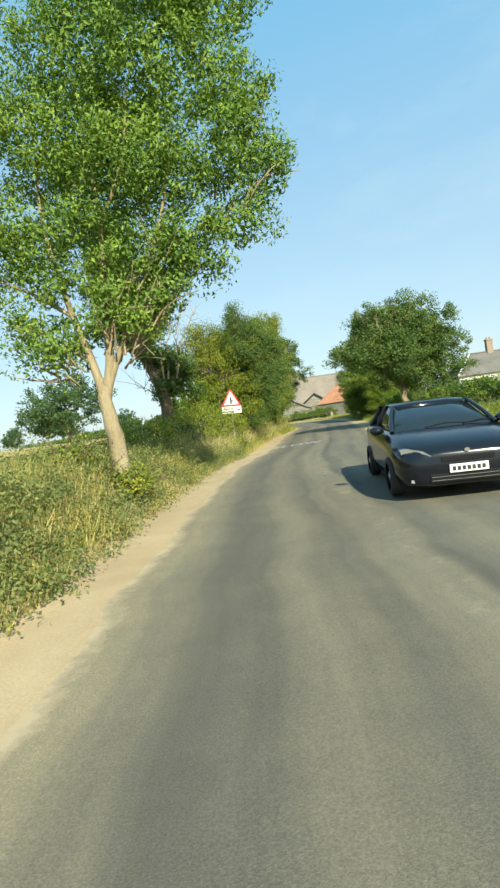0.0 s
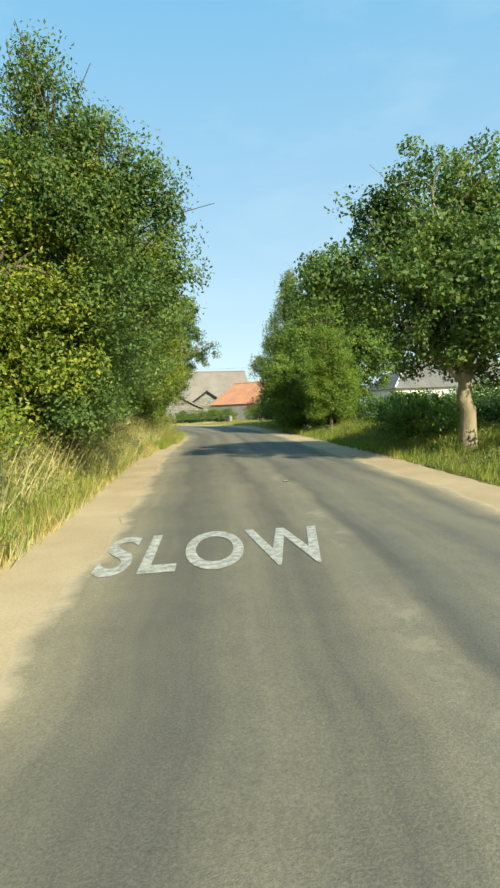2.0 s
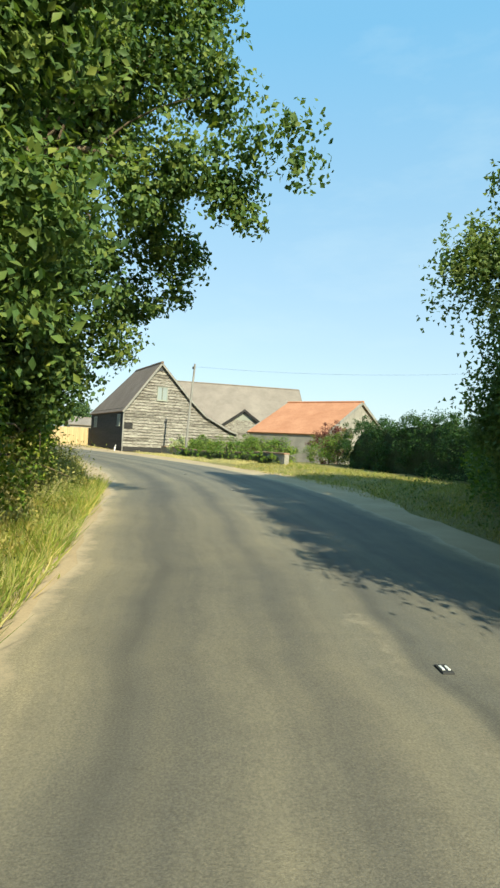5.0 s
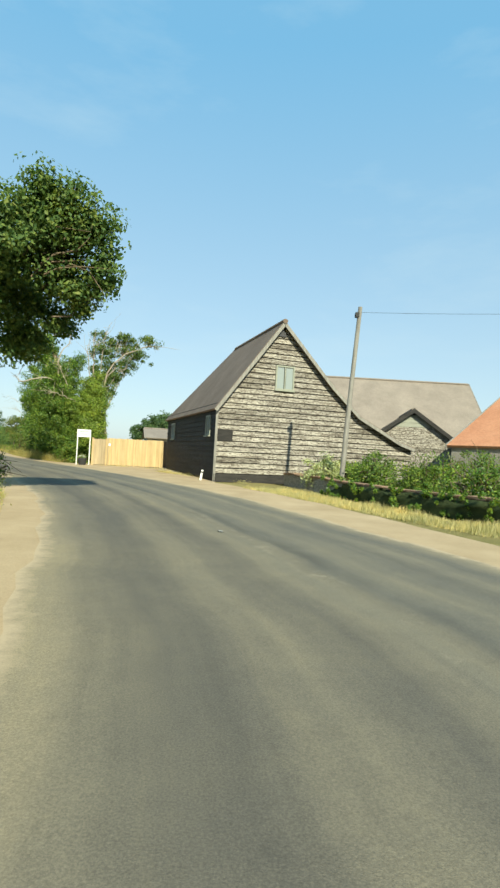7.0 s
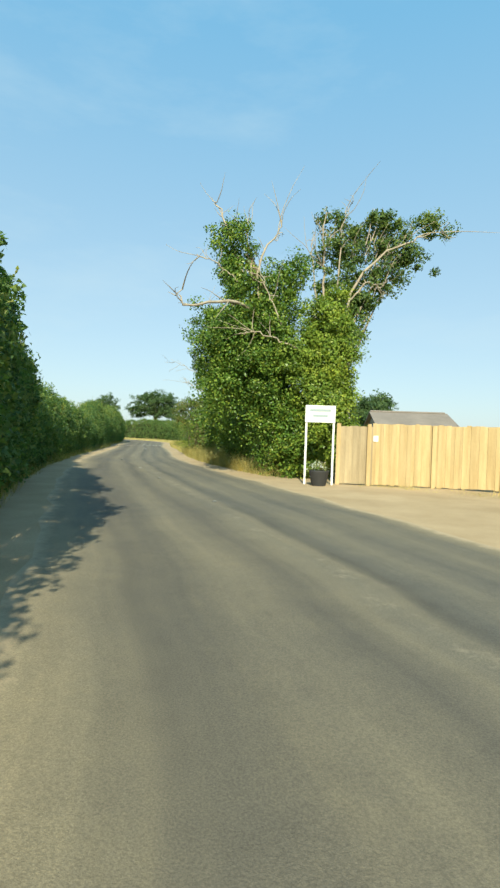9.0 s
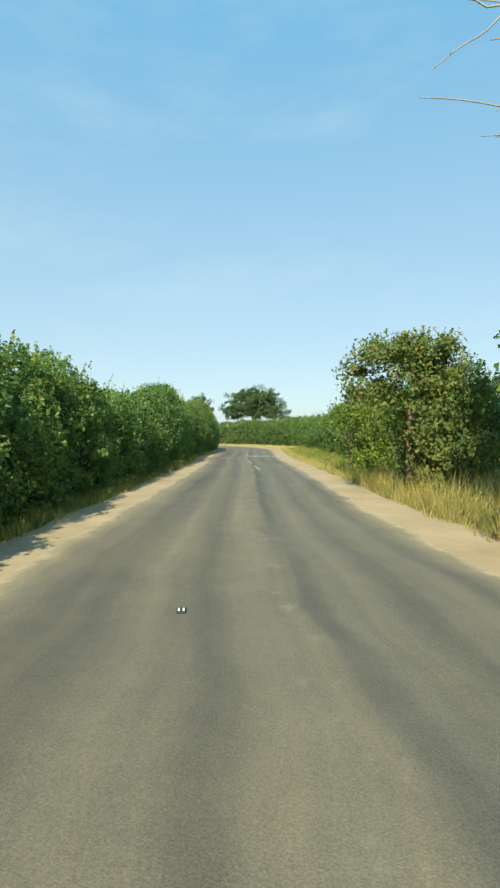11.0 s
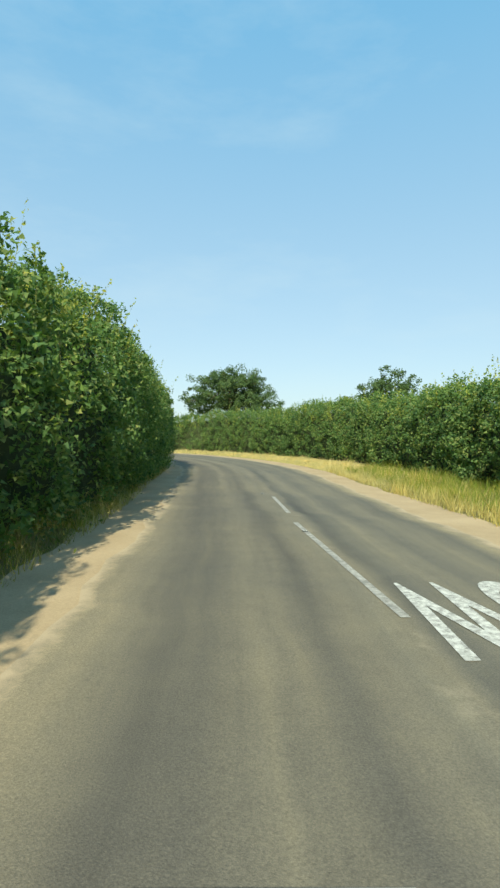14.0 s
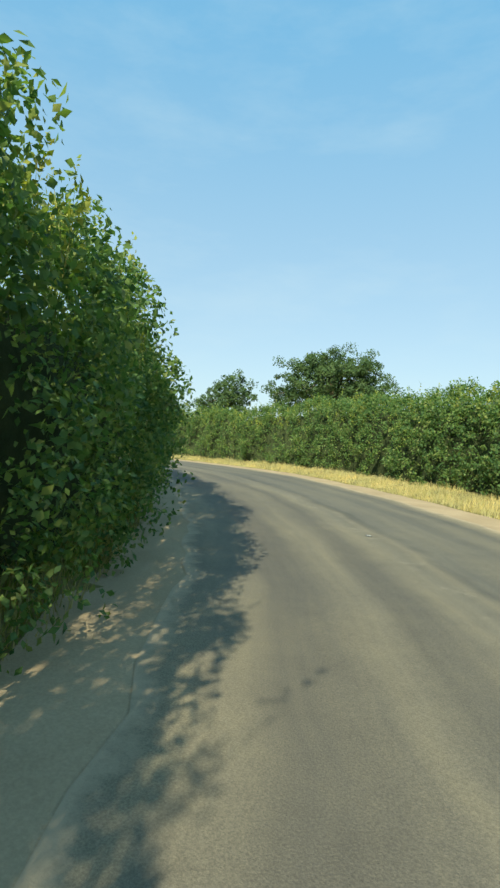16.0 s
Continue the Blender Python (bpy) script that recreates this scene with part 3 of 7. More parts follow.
        child("limb", mesh_np("limb", V, Q, bark, True), root)
    # fine twigs, joined
    tv, tq, off = [], [], 0
    for j in range(min(m, twigs)):
        a = cs[j] + rng.normal(scale=0.1, size=3)
        tgt = path[min(11, int(rng.uniform(0.6, 1.0) * 11))]
        b2 = a + (tgt - a) * min(0.5, 1.2 / (np.linalg.norm(tgt - a) + 1e-6))
        V, Q = tube_arrays(smooth_path([a + rng.normal(scale=0.25, size=3), (a + b2) / 2 + rng.normal(scale=0.12, size=3), b2], 4), np.array([0.006, 0.012, 0.018, 0.024]), 4)
        tv.append(V)
        tq.append(Q + off)
        off += len(V)
    if tv:
        tagged(child("twig_mass", mesh_np("twig_mass", np.concatenate(tv), np.concatenate(tq), bark, True), root), kind="stuff")
    for k in range(dead):
        b = sorted(blobs, key=lambda v: -v[2])[k % min(4, len(blobs))]
        s0 = path[int(rng.uniform(0.6, 1.0) * 11)]
        a = rng.uniform(0, 6.28)
        e = np.array(b[:3]) + np.array([math.cos(a) * b[3] * reach, math.sin(a) * b[4] * reach, b[5] * rng.uniform(0.2, 0.9 * reach)])
        lp = smooth_path([s0] + [s0 + (e - s0) * f + rng.normal(scale=0.16, size=3) for f in (0.3, 0.5, 0.7, 0.85)] + [e], 16)
        V, Q = tube_arrays(lp, np.linspace(0.035, 0.006, 16), 5)
        bv, bq, off = [V], [Q], len(V)
        for f in (8, 10, 11, 12, 13, 14):
            d = lp[f] - lp[f - 2]
            d = d / (np.linalg.norm(d) + 1e-6) + rng.normal(scale=0.6, size=3)
            V, Q = tube_arrays(smooth_path([lp[f], lp[f] + d * 0.25 + rng.normal(scale=0.04, size=3), lp[f] + d * rng.uniform(0.4, 0.75)], 5), np.linspace(0.011, 0.004, 5), 4)
            bv.append(V)
            bq.append(Q + off)
            off += len(V)
        child("dead_branch", mesh_np("dead_branch", np.concatenate(bv), np.concatenate(bq), M_BARK_DEAD, True), root, "bare bleached dead branch")
    return root


def bare_limb(root, pts, r0, r1=0.008, forks=6, bark=None, seed=0, twig=1.0):
    """A dead limb through the given points with a few crooked side twigs."""
    own = np.random.default_rng(seed + 11)
    lp = smooth_path(pts, 18)
    lp[2:-1] += own.normal(scale=0.035, size=(15, 3))
    V, Q = tube_arrays(lp, np.linspace(r0, r1, 18), 7)
    bv, bq, off = [V], [Q], len(V)
    for k in range(forks):
        i = int(own.uniform(6, 17))
        d = lp[i] - lp[i - 2]
        d = d / (np.linalg.norm(d) + 1e-6) + own.normal(scale=0.75, size=3)
        ln = own.uniform(0.3, 0.85) * twig
        a, b2 = lp[i] + d * 0.3 * ln + own.normal(scale=0.05, size=3), lp[i] + d * 0.65 * ln + own.normal(scale=0.09, size=3)
        V, Q = tube_arrays(smooth_path([lp[i], a, b2, b2 + (b2 - a) * 0.8 + own.normal(scale=0.08, size=3)], 8), np.linspace(max(r1 * 1.6, r0 * 0.32), 0.004, 8), 5)
        bv.append(V)
        bq.append(Q + off)
        off += len(V)
    child("dead_branch", mesh_np("dead_branch", np.concatenate(bv), np.concatenate(bq), bark or M_BARK_DEAD, True), root, "bare bleached dead branch")


def hedge(name, label, line, depth, tall, density, leaf, mat, ragged=0.25, core=0.5, category="hedge", floor=0.0, sprigs=0.0, back=None, single=True, square=0.5):
    """A hedge on a line of base points (x, y): leaves in a thick uneven shell round a dark core sheet."""
    line = np.asarray(line, float)
    run = np.concatenate([[0], np.cumsum(np.linalg.norm(np.diff(line, axis=0), axis=1))])
    n = max(int(run[-1] / 0.4), 6)
    s = np.linspace(0, run[-1], n)
    mid = np.stack([np.interp(s, run, line[:, 0]), np.interp(s, run, line[:, 1])], 1)
    tg = np.gradient(mid, axis=0)
    tg /= np.linalg.norm(tg, axis=1)[:, None]
    nr = np.stack([-tg[:, 1], tg[:, 0]], 1)
    gz = height(mid)
    ph = rng.uniform(0, 6.28, 5)
    bulge = lambda q: ragged * (0.5 * np.sin(q * 0.45 + ph[0]) + 0.35 * np.sin(q * 1.3 + ph[1]) + 0.3 * np.sin(q * 2.9 + ph[2]))
    run_f, tall_f = (np.linspace(0, run[-1], len(tall)), tall) if isinstance(tall, tuple) else ((0, run[-1]), (tall, tall))
    tall = max(tall_f)
    hfun = lambda q: np.interp(q, run_f, tall_f) * (1 + 0.55 * ragged * (0.5 * np.sin(q * 0.33 + ph[3]) + 0.4 * np.sin(q * 1.1 + ph[4]) + 0.25 * np.sin(q * 3.7 + ph[1])))
    root = new(name)
    root.location = (mid[n // 2][0], mid[n // 2][1], gz[n // 2])
    tagged(root, label, category)
    o = np.array(root.location)
    # inside: one sheet, the shade between the leaves put into its dark colour
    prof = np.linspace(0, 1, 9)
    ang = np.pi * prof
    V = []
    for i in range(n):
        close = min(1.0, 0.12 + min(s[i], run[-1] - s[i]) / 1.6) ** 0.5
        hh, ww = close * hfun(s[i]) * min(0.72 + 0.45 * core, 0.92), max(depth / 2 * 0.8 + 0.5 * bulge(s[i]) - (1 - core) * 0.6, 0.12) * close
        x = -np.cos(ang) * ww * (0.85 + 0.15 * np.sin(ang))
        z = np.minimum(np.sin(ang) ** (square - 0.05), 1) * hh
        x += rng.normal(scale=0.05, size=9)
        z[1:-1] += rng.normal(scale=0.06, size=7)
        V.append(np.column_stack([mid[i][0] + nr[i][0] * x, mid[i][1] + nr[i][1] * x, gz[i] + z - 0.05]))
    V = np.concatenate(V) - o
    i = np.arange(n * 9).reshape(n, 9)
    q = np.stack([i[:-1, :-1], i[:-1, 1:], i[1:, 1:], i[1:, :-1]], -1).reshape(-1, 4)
    child("core", mesh_np("core", V, q, M_HEDGE_SHADE, True), root, "dark sheet inside the hedge, coloured as shade")
    # leafy bunches on an uneven outline
    per = tall * 2 + depth
    m = int(run[-1] * per * 8)
    q = rng.uniform(0, run[-1], m)
    a = rng.uniform(0.0, 1.0, m) * np.pi
    if back:
        away = a < 0.36 * np.pi if back == "right" else a > 0.64 * np.pi
        keep = ~away | (rng.uniform(size=m) < 0.25)
        q, a = q[keep], a[keep]
        m = len(q)
    lump = np.sin(q * 1.7 + 1.9 * np.sin(a * 2.6 + q * 0.5)) * np.cos(a * 4.0 + q * 0.8) + 0.7 * np.sin(q * 3.9 + 3 * np.sin(a * 4 + 1)) * np.cos(a * 8 - q * 1.9)
    push = lump * 0.16 + rng.normal(scale=0.10, size=m)
    ww, hh = depth / 2 + bulge(q) * 0.7, hfun(q)
    sn = np.abs(np.sin(a))
    x = -np.cos(a) * (ww * (1.0 + 0.15 * sn) + push)
    z = sn ** square * hh + push * np.sin(a)
    z = np.where(rng.uniform(size=m) < 0.4, rng.uniform(floor, 1, m) ** 0.8 * z, np.maximum(z, floor))
    x *= 0.80 + 0.20 * np.clip(z / 1.1, 0, 1)
    at_line = lambda qq: (np.interp(qq, s, mid[:, 0]), np.interp(qq, s, mid[:, 1]), np.interp(qq, s, nr[:, 0]), np.interp(qq, s, nr[:, 1]), np.interp(qq, s, gz))
    mx, my, nx, ny, g0 = at_line(q)
    cen = np.column_stack([mx + nx * x, my + ny * x, g0 + np.maximum(z, 0.12)])
    outv = np.column_stack([nx * -np.cos(a), ny * -np.cos(a), np.sin(a)])
    each = max(int(density / 8), 4)
    d = rng.normal(size=(m * each, 3)) + np.repeat(outv, each, 0) * 0.7
    d /= np.linalg.norm(d, axis=1)[:, None]
    rad = np.repeat(np.clip(rng.normal(0.26, 0.09, m), 0.1, 0.5) * min(1.0, depth / 1.6), each) * rng.uniform(0, 1, m * each) ** 0.4
    pos = np.repeat(cen, each, 0) + d * rad[:, None]
    child("foliage", foliage_mesh("foliage", pos - o, leaf, mat, 0.35, 0.72 if single else 0.62, d * 0.55, single), root)
    if sprigs:
        k = int(run[-1] * sprigs)
        qs = rng.uniform(0, run[-1], k)
        side = rng.uniform(-1.0, 1.0, k) * depth / 2
        ln = 0.2 + 0.8 * rng.uniform(0, 1, k) ** 2.2
        per_s = 26
        f = np.tile(np.linspace(0, 1, per_s), k)
        qq, ll = np.repeat(qs, per_s), np.repeat(ln, per_s)
        lean = np.repeat(rng.normal(scale=0.30, size=(k, 2)), per_s, 0)
        bx, by, ex, ey, bz = at_line(qq)
        sd = np.repeat(side, per_s)
        drop = 1 - 0.30 * (np.abs(sd) / (depth / 2)) ** 2
        sp = np.column_stack([bx + ex * sd + lean[:, 0] * f * ll, by + ey * sd + lean[:, 1] * f * ll, bz + hfun(qq) * 0.95 * drop + f * ll])
        sp += rng.normal(size=sp.shape) * (0.07 * (1.15 - f))[:, None]
        foot = sp.reshape(k, per_s, 3)[:, 0] - o - np.array([0, 0, 0.25])
        tip = sp.reshape(k, per_s, 3)[:, -1] - o
        side_v = np.tile(np.array([[0.005, 0.003, 0.0]]), (k, 1))
        stems = np.stack([foot - side_v, foot + side_v, tip], 1).reshape(-1, 3)
        tagged(child("shoot_stems", mesh_np("shoot_stems", stems, np.arange(k * 3).reshape(-1, 3), M_WEED), root, "thin stems of the young shoots"), kind="stuff")
        child("top_growth", foliage_mesh("top_growth", sp - o, leaf * 0.9, M_LEAF_YOUNG, 0.35, 0.6, None), root, "pale yellow-green young shoots on top")
    return root


def blades(name, label, pts, tall, mat, width=0.012, lean=0.75, heads=0.0, category="grass"):
    """Grass stems: one tapering blade each."""
    pts = np.asarray(pts)
    n = len(pts)
    z = surface(pts)
    b = np.column_stack([pts, z - 0.02])
    h = tall * rng.uniform(0.35, 1.2, n) * np.clip(0.85 + 0.45 * wave(pts[:, 0], pts[:, 1], 2.1) + 0.25 * wave(pts[:, 0] + 9, pts[:, 1], 6.0), 0.3, 1.6)
    a = rng.uniform(0, 6.283, n)
    ln = lean * rng.uniform(0.2, 1.0, n) * h
    d = np.column_stack([np.cos(a), np.sin(a), np.zeros(n)])
    sd = np.column_stack([-np.sin(a + 0.8), np.cos(a + 0.8), np.zeros(n)])
    w = (width * rng.uniform(0.6, 1.5, n))[:, None]
    tip = b + d * ln[:, None] + np.column_stack([np.zeros(n), np.zeros(n), h])
    V = np.stack([b - sd * w, b + sd * w, tip], 1).reshape(-1, 3)
    Ft = np.arange(n * 3).reshape(-1, 3)
    ob = new(name, mesh_np(name, V, Ft, mat))
    tagged(ob, label, category, kind="stuff")
    return ob


def along(line_a, y0, y1, lo, hi, n, side):
    """Random points beside the lane between two y values, lo to hi metres beyond its edge."""
    base, sg = (LEFT, 1) if side == "left" else (RIGHT, -1)
    ok = np.where((CENTRE[:, 1] >= y0) & (CENTRE[:, 1] <= y1))[0]
    f = rng.uniform(ok[0], ok[-1], n)
    i = f.astype(int)
    i1 = np.minimum(i + 1, len(base) - 1)
    fr = (f - i)[:, None]
    p = base[i] * (1 - fr) + base[i1] * fr
    d = rng.uniform(lo, hi, n)
    return p + sg * NORMAL[i] * d[:, None]


# ---------------------------------------------------------------- ground, lane and markings
build_ground()
build_lane()


def on_ground(x, y, dz=0.0):
    return (x, y, ground_z(x, y) + dz)


def field():
    """Pale stubble beyond the verge, a thin sheet over the ground."""
    gx, gy = np.meshgrid(np.linspace(-150, -9, 95), np.linspace(14, 120, 72))
    xy = np.stack([gx.ravel(), gy.ravel()], 1)
    z = height(xy) + 0.05
    i = np.arange(len(xy)).reshape(72, 95)
    q = np.stack([i[:-1, :-1], i[:-1, 1:], i[1:, 1:], i[1:, :-1]], -1).reshape(-1, 4)
    keep = (lane_coords(xy)[1] > 9)[q].all(1)
    tagged(new("stubble_field", mesh_np("stubble_field", np.column_stack([xy, z]), q[keep], M_STUBBLE, True)), "pale harvested stubble field beyond the verge", "field", kind="structure")


field()


def road_word(name, label, centre, yaw, wide, tall, mat):
    cu = bpy.data.curves.new(name, "FONT")
    cu.body = "SLOW"
    cu.align_x, cu.align_y = "CENTER", "CENTER"
    cu.size = 1.0
    cu.space_character = 1.12
    cu.offset = 0.018
    tmp = new("lettering", cu)
    bpy.context.view_layer.update()
    me = bpy.data.meshes.new_from_object(tmp.evaluated_get(bpy.context.evaluated_depsgraph_get()))
    bpy.data.objects.remove(tmp)
    co = np.empty(len(me.vertices) * 3, dtype=np.float32)
    me.vertices.foreach_get("co", co)
    co = co.reshape(-1, 3)
    sx, sy = wide / (np.ptp(co[:, 0])), tall / (np.ptp(co[:, 1]))
    co[:, 0] = (co[:, 0] - (co[:, 0].max() + co[:, 0].min()) / 2) * sx
    co[:, 1] = (co[:, 1] - (co[:, 1].max() + co[:, 1].min()) / 2) * sy
    co[:, 2] = 0
    # the lettering follows the crown of the road
    m = pose(centre[0], centre[1], 0, 0, 0, yaw)
    w = np.array([(m @ Vector(p))[:2] for p in co.tolist()])
    k = np.array([np.argmin(((CENTRE - q) ** 2).sum(1)) for q in w])
    half = np.linalg.norm(LEFT[k] - CENTRE[k], axis=1)
    off = np.abs(((w - CENTRE[k]) * NORMAL[k]).sum(1)) / half
    co[:, 2] = 0.02 * (1 - off ** 2) - 0.02
    me.vertices.foreach_set("co", co.ravel())
    me.materials.clear()
    me.materials.append(mat)
    ob = new(name, me)
    ob.matrix_world = pose(centre[0], centre[1], 0.026, 0, 0, yaw)
    tagged(ob, label, "road marking")


road_word("road_marking", "worn white lettering SLOW painted on the asphalt", (2.02, 22.7), -9, 2.1, 1.35, M_WHITE_WORN)
road_word("road_marking", "white lettering SLOW painted for the oncoming lane", (-33.75, 135.75), 211, 2.2, 1.75, M_WHITE_FRESH)


def dash(a, b, wide=0.08, mat=M_WHITE_FAINT):
    a, b = Vector((*a, 0)), Vector((*b, 0))
    d = (b - a).normalized()
    s = Vector((-d.y, d.x, 0)) * wide / 2
    bm = bmesh.new()
    n = 8
    ls = [a.lerp(b, i / n) for i in range(n + 1)]
    L = [bm.verts.new(p + s * random.uniform(0.85, 1.1) + Vector((0, 0, 0.026))) for p in ls]
    R = [bm.verts.new(p - s * random.uniform(0.85, 1.1) + Vector((0, 0, 0.026))) for p in ls]
    for i in range(n):
        bm.faces.new((L[i], L[i + 1], R[i + 1], R[i]))
    bmesh.ops.recalc_face_normals(bm, faces=bm.faces[:])
    for f in bm.faces:
        if f.normal.z < 0:
            f.normal_flip()
    tagged(solo("centre_line", bm, mat), "worn white dash of the lane's centre line", "road marking", "centre line dashes")


for a, b in (((-26.6, 121.8), (-28.2, 124.3)), ((-29.4, 126.2), (-31.05, 128.8)), ((-32.2, 130.7), (-33.8, 133.4)), ((-34.7, 135.1), (-37.0, 139.0)),
             ((-37.5, 140.0), (-38.8, 142.4))):
    dash(a, b)

M_RUBBER = plain_mat("black rubber", (0.03, 0.03, 0.03), 0.8)
M_REFLECT = plain_mat("reflector glass", (0.75, 0.75, 0.72), 0.12)
M_IRON = rough_mat("cast iron", (0.13, 0.105, 0.085), (0.24, 0.195, 0.155), 9.0, 0.6, 0.5, 0.004, metal=0.3)
M_CEMENT = rough_mat("pale mortar bedding", (0.22, 0.205, 0.18), (0.33, 0.31, 0.27), 7.0, 0.9, 0.5, 0.004)


def road_stud(x, y, yaw):
    root = new("road_stud")
    root.matrix_world = pose(x, y, 0.02, 0, 0, yaw) @ Matrix.Scale(0.75, 4)
    tagged(root, "reflecting road stud in a black rubber housing", "road stud", "road studs")
    bm = bmesh.new()
    box(bm, (-0.05, -0.08, -0.01), (0.05, 0.08, 0.016), bevel=0.008)
    part("housing", bm, M_RUBBER, root)
    for s in (-1, 1):
        bm = bmesh.new()
        box(bm, (s * 0.024 - 0.012, -0.04, 0.014), (s * 0.024 + 0.012, 0.04, 0.024), bevel=0.005)
        part("reflector", bm, M_REFLECT, root, "pale glass reflector")
    return root


for x, y, a in ((1.46, 10.9, -4), (2.09, 16.3, -8), (3.9, 26.7, -9), (6.37, 41.2, -6), (6.95, 46.9, -4), (7.03, 57.8, 5), (6.0, 63.2, 12), (3.0, 73.2, 22), (-8.77, 93.6, 36),
                (-12.3, 97.8, 38), (-15.2, 101.6, 36), (-18.9, 106.1, 35), (-26.0, 120.7, 31), (-29.0, 125.6, 31), (-31.4, 129.2, 31), (-36.6, 138.3, 29), (-39.3, 142.9, 30), (-42.1, 147.9, 30),
                (-44.75, 152.3, 32), (-47.8, 156.9, 36)):
    road_stud(x, y, a)


def drain(x, y, yaw):
    root = new("drain_cover")
    root.matrix_world = pose(x, y, 0.02, 0, 0, yaw)
    tagged(root, "rusty cast iron drain grating set in the road", "drain cover")
    bm = bmesh.new()
    for lo, hi in (((-0.42, -0.35, -0.02), (0.42, -0.29, 0.012)), ((-0.42, 0.29, -0.02), (0.42, 0.35, 0.012)), ((-0.42, -0.29, -0.02), (-0.36, 0.29, 0.012)), ((0.36, -0.29, -0.02), (0.42, 0.29, 0.012))):
        box(bm, lo, hi)
    part("frame", bm, M_IRON, root)
    for i in range(9):
        bm = bmesh.new()
        xx = -0.32 + i * 0.08
        box(bm, (xx - 0.022, -0.29, -0.02), (xx + 0.022, 0.29, 0.009), bevel=0.004)
        part("bar", bm, M_IRON, root)
    # no shaft is cut; a black slab paints its darkness below the bars
    bm = bmesh.new()
    box(bm, (-0.36, -0.29, -0.05), (0.36, 0.29, -0.012))
    part("dark_slab", bm, M_RUBBER, root, "black slab standing for the unlit shaft below the bars")
    bm = bmesh.new()
    for lo, hi in (((-0.49, -0.37, -0.02), (-0.424, 0.37, 0.006)), ((0.424, -0.37, -0.02), (0.49, 0.37, 0.006)), ((-0.42, 0.354, -0.02), (0.42, 0.41, 0.005)), ((-0.42, -0.41, -0.02), (0.42, -0.354, 0.005))):
        box(bm, lo, hi)
    part("surround", bm, M_CEMENT, root, "pale mortar bedding round the frame")


drain(-34.5, 132.1, 26)


# ---------------------------------------------------------------- trees of the first stretch
ASH = tree("ash_tree", "tall ash tree with a pale trunk on the grassy bank", on_ground(-2.45, 9.7, -0.1), [(0.05, 0, 0.6), (-0.02, 0.03, 1.2), (-0.06, 0.05, 1.7), (-0.1, 0.05, 2.0)], 0.19,
     [(0.83, 0.12, 2.84, 0.63, 0.6, 0.44), (1.43, 0.14, 3.34, 0.65, 0.62, 0.52), (0.5, 0.14, 3.47, 0.61, 0.58, 0.52), (-0.9, 0.1, 2.52, 0.89, 0.84, 0.36), (-1.14, 0.13, 3.08, 0.73, 0.69, 0.44), (1.54, 0.17, 4.06, 0.73, 0.69, 0.63), (3.57, 0.25, 5.71, 0.47, 0.45, 0.52), (3.15, 0.28, 6.46, 0.63, 0.6, 0.73), (0.22, 0.34, 8.07, 1.36, 1.29, 1.15), (1.72, 0.32, 7.53, 1.46, 1.39, 1.25), (2.91, 0.3, 7.04, 0.78, 0.74, 0.94), (-0.45, 0.27, 6.38, 1.36, 1.29, 1.15), (1.15, 0.24, 5.83, 1.36, 1.29, 1.15), (2.72, 0.24, 5.7, 0.99, 0.94, 0.94), (3.48, 0.21, 5.17, 0.65, 0.61, 0.68), (2.8, 0.18, 4.48, 0.73, 0.69, 0.52), (1.77, 0.17, 4.26, 0.78, 0.74, 0.68), (2.17, 0.15, 3.78, 0.52, 0.5, 0.42), (0.68, 0.16, 4, 0.89, 0.84, 0.57), (-0.47, 0.2, 4.8, 1.25, 1.19, 0.73), (-0.93, 0.15, 3.81, 0.94, 0.89, 0.52), (-0.21, 0.11, 3.02, 0.73, 0.69, 0.47), (0.97, 0.12, 3.12, 0.57, 0.55, 0.52), (1.47, 0.41, 9.47, 2.09, 1.98, 1.25), (2.76, 0.38, 8.86, 1.15, 1.09, 0.94), (-2.2, 0.3, 5.2, 1.5, 1.6, 1.1), (-2.6, 0.2, 7.4, 1.7, 1.7, 1.3), (0.4, 1.8, 6.4, 1.9, 1.4, 1.8)],
     800, 122, 0.086, M_LEAF_ASH, M_BARK_ASH, clump_r=0.42, limbs=0, slim=0.46, fill=0.16)
for line, r0 in (([(-0.07, 0.05, 1.6), (-0.22, 0.05, 2.4), (-0.5, 0.1, 3.5), (-0.75, 0.2, 5.0), (-0.7, 0.3, 6.6)], 0.095), ([(-0.06, 0.05, 1.6), (0.12, 0.08, 2.3), (0.2, 0.12, 3.4), (0.3, 0.2, 5.2), (0.2, 0.3, 7.6)], 0.11),
                 ([(0.0, 0.05, 1.75), (0.35, 0.08, 2.5), (0.9, 0.15, 3.6), (1.5, 0.2, 5.0), (1.9, 0.3, 6.8)], 0.07), ([(0.2, 0.12, 3.2), (1.0, 0.15, 3.9), (2.1, 0.2, 4.5), (3.0, 0.2, 5.0)], 0.05),
                 ([(-0.45, 0.1, 3.2), (-1.1, 0.1, 3.7), (-1.8, 0.2, 4.1)], 0.045), ([(-0.2, 0.05, 2.3), (-0.9, 0.0, 2.9), (-1.7, 0.1, 3.2)], 0.035), ([(0.3, 0.2, 4.8), (0.9, 0.0, 5.8), (1.2, 0.0, 7.2)], 0.045)):
    V, Q = tube_arrays(smooth_path(line, 14), np.linspace(r0, 0.014, 14), 8)
    child("limb", mesh_np("limb", V, Q, M_BARK_ASH, True), ASH)
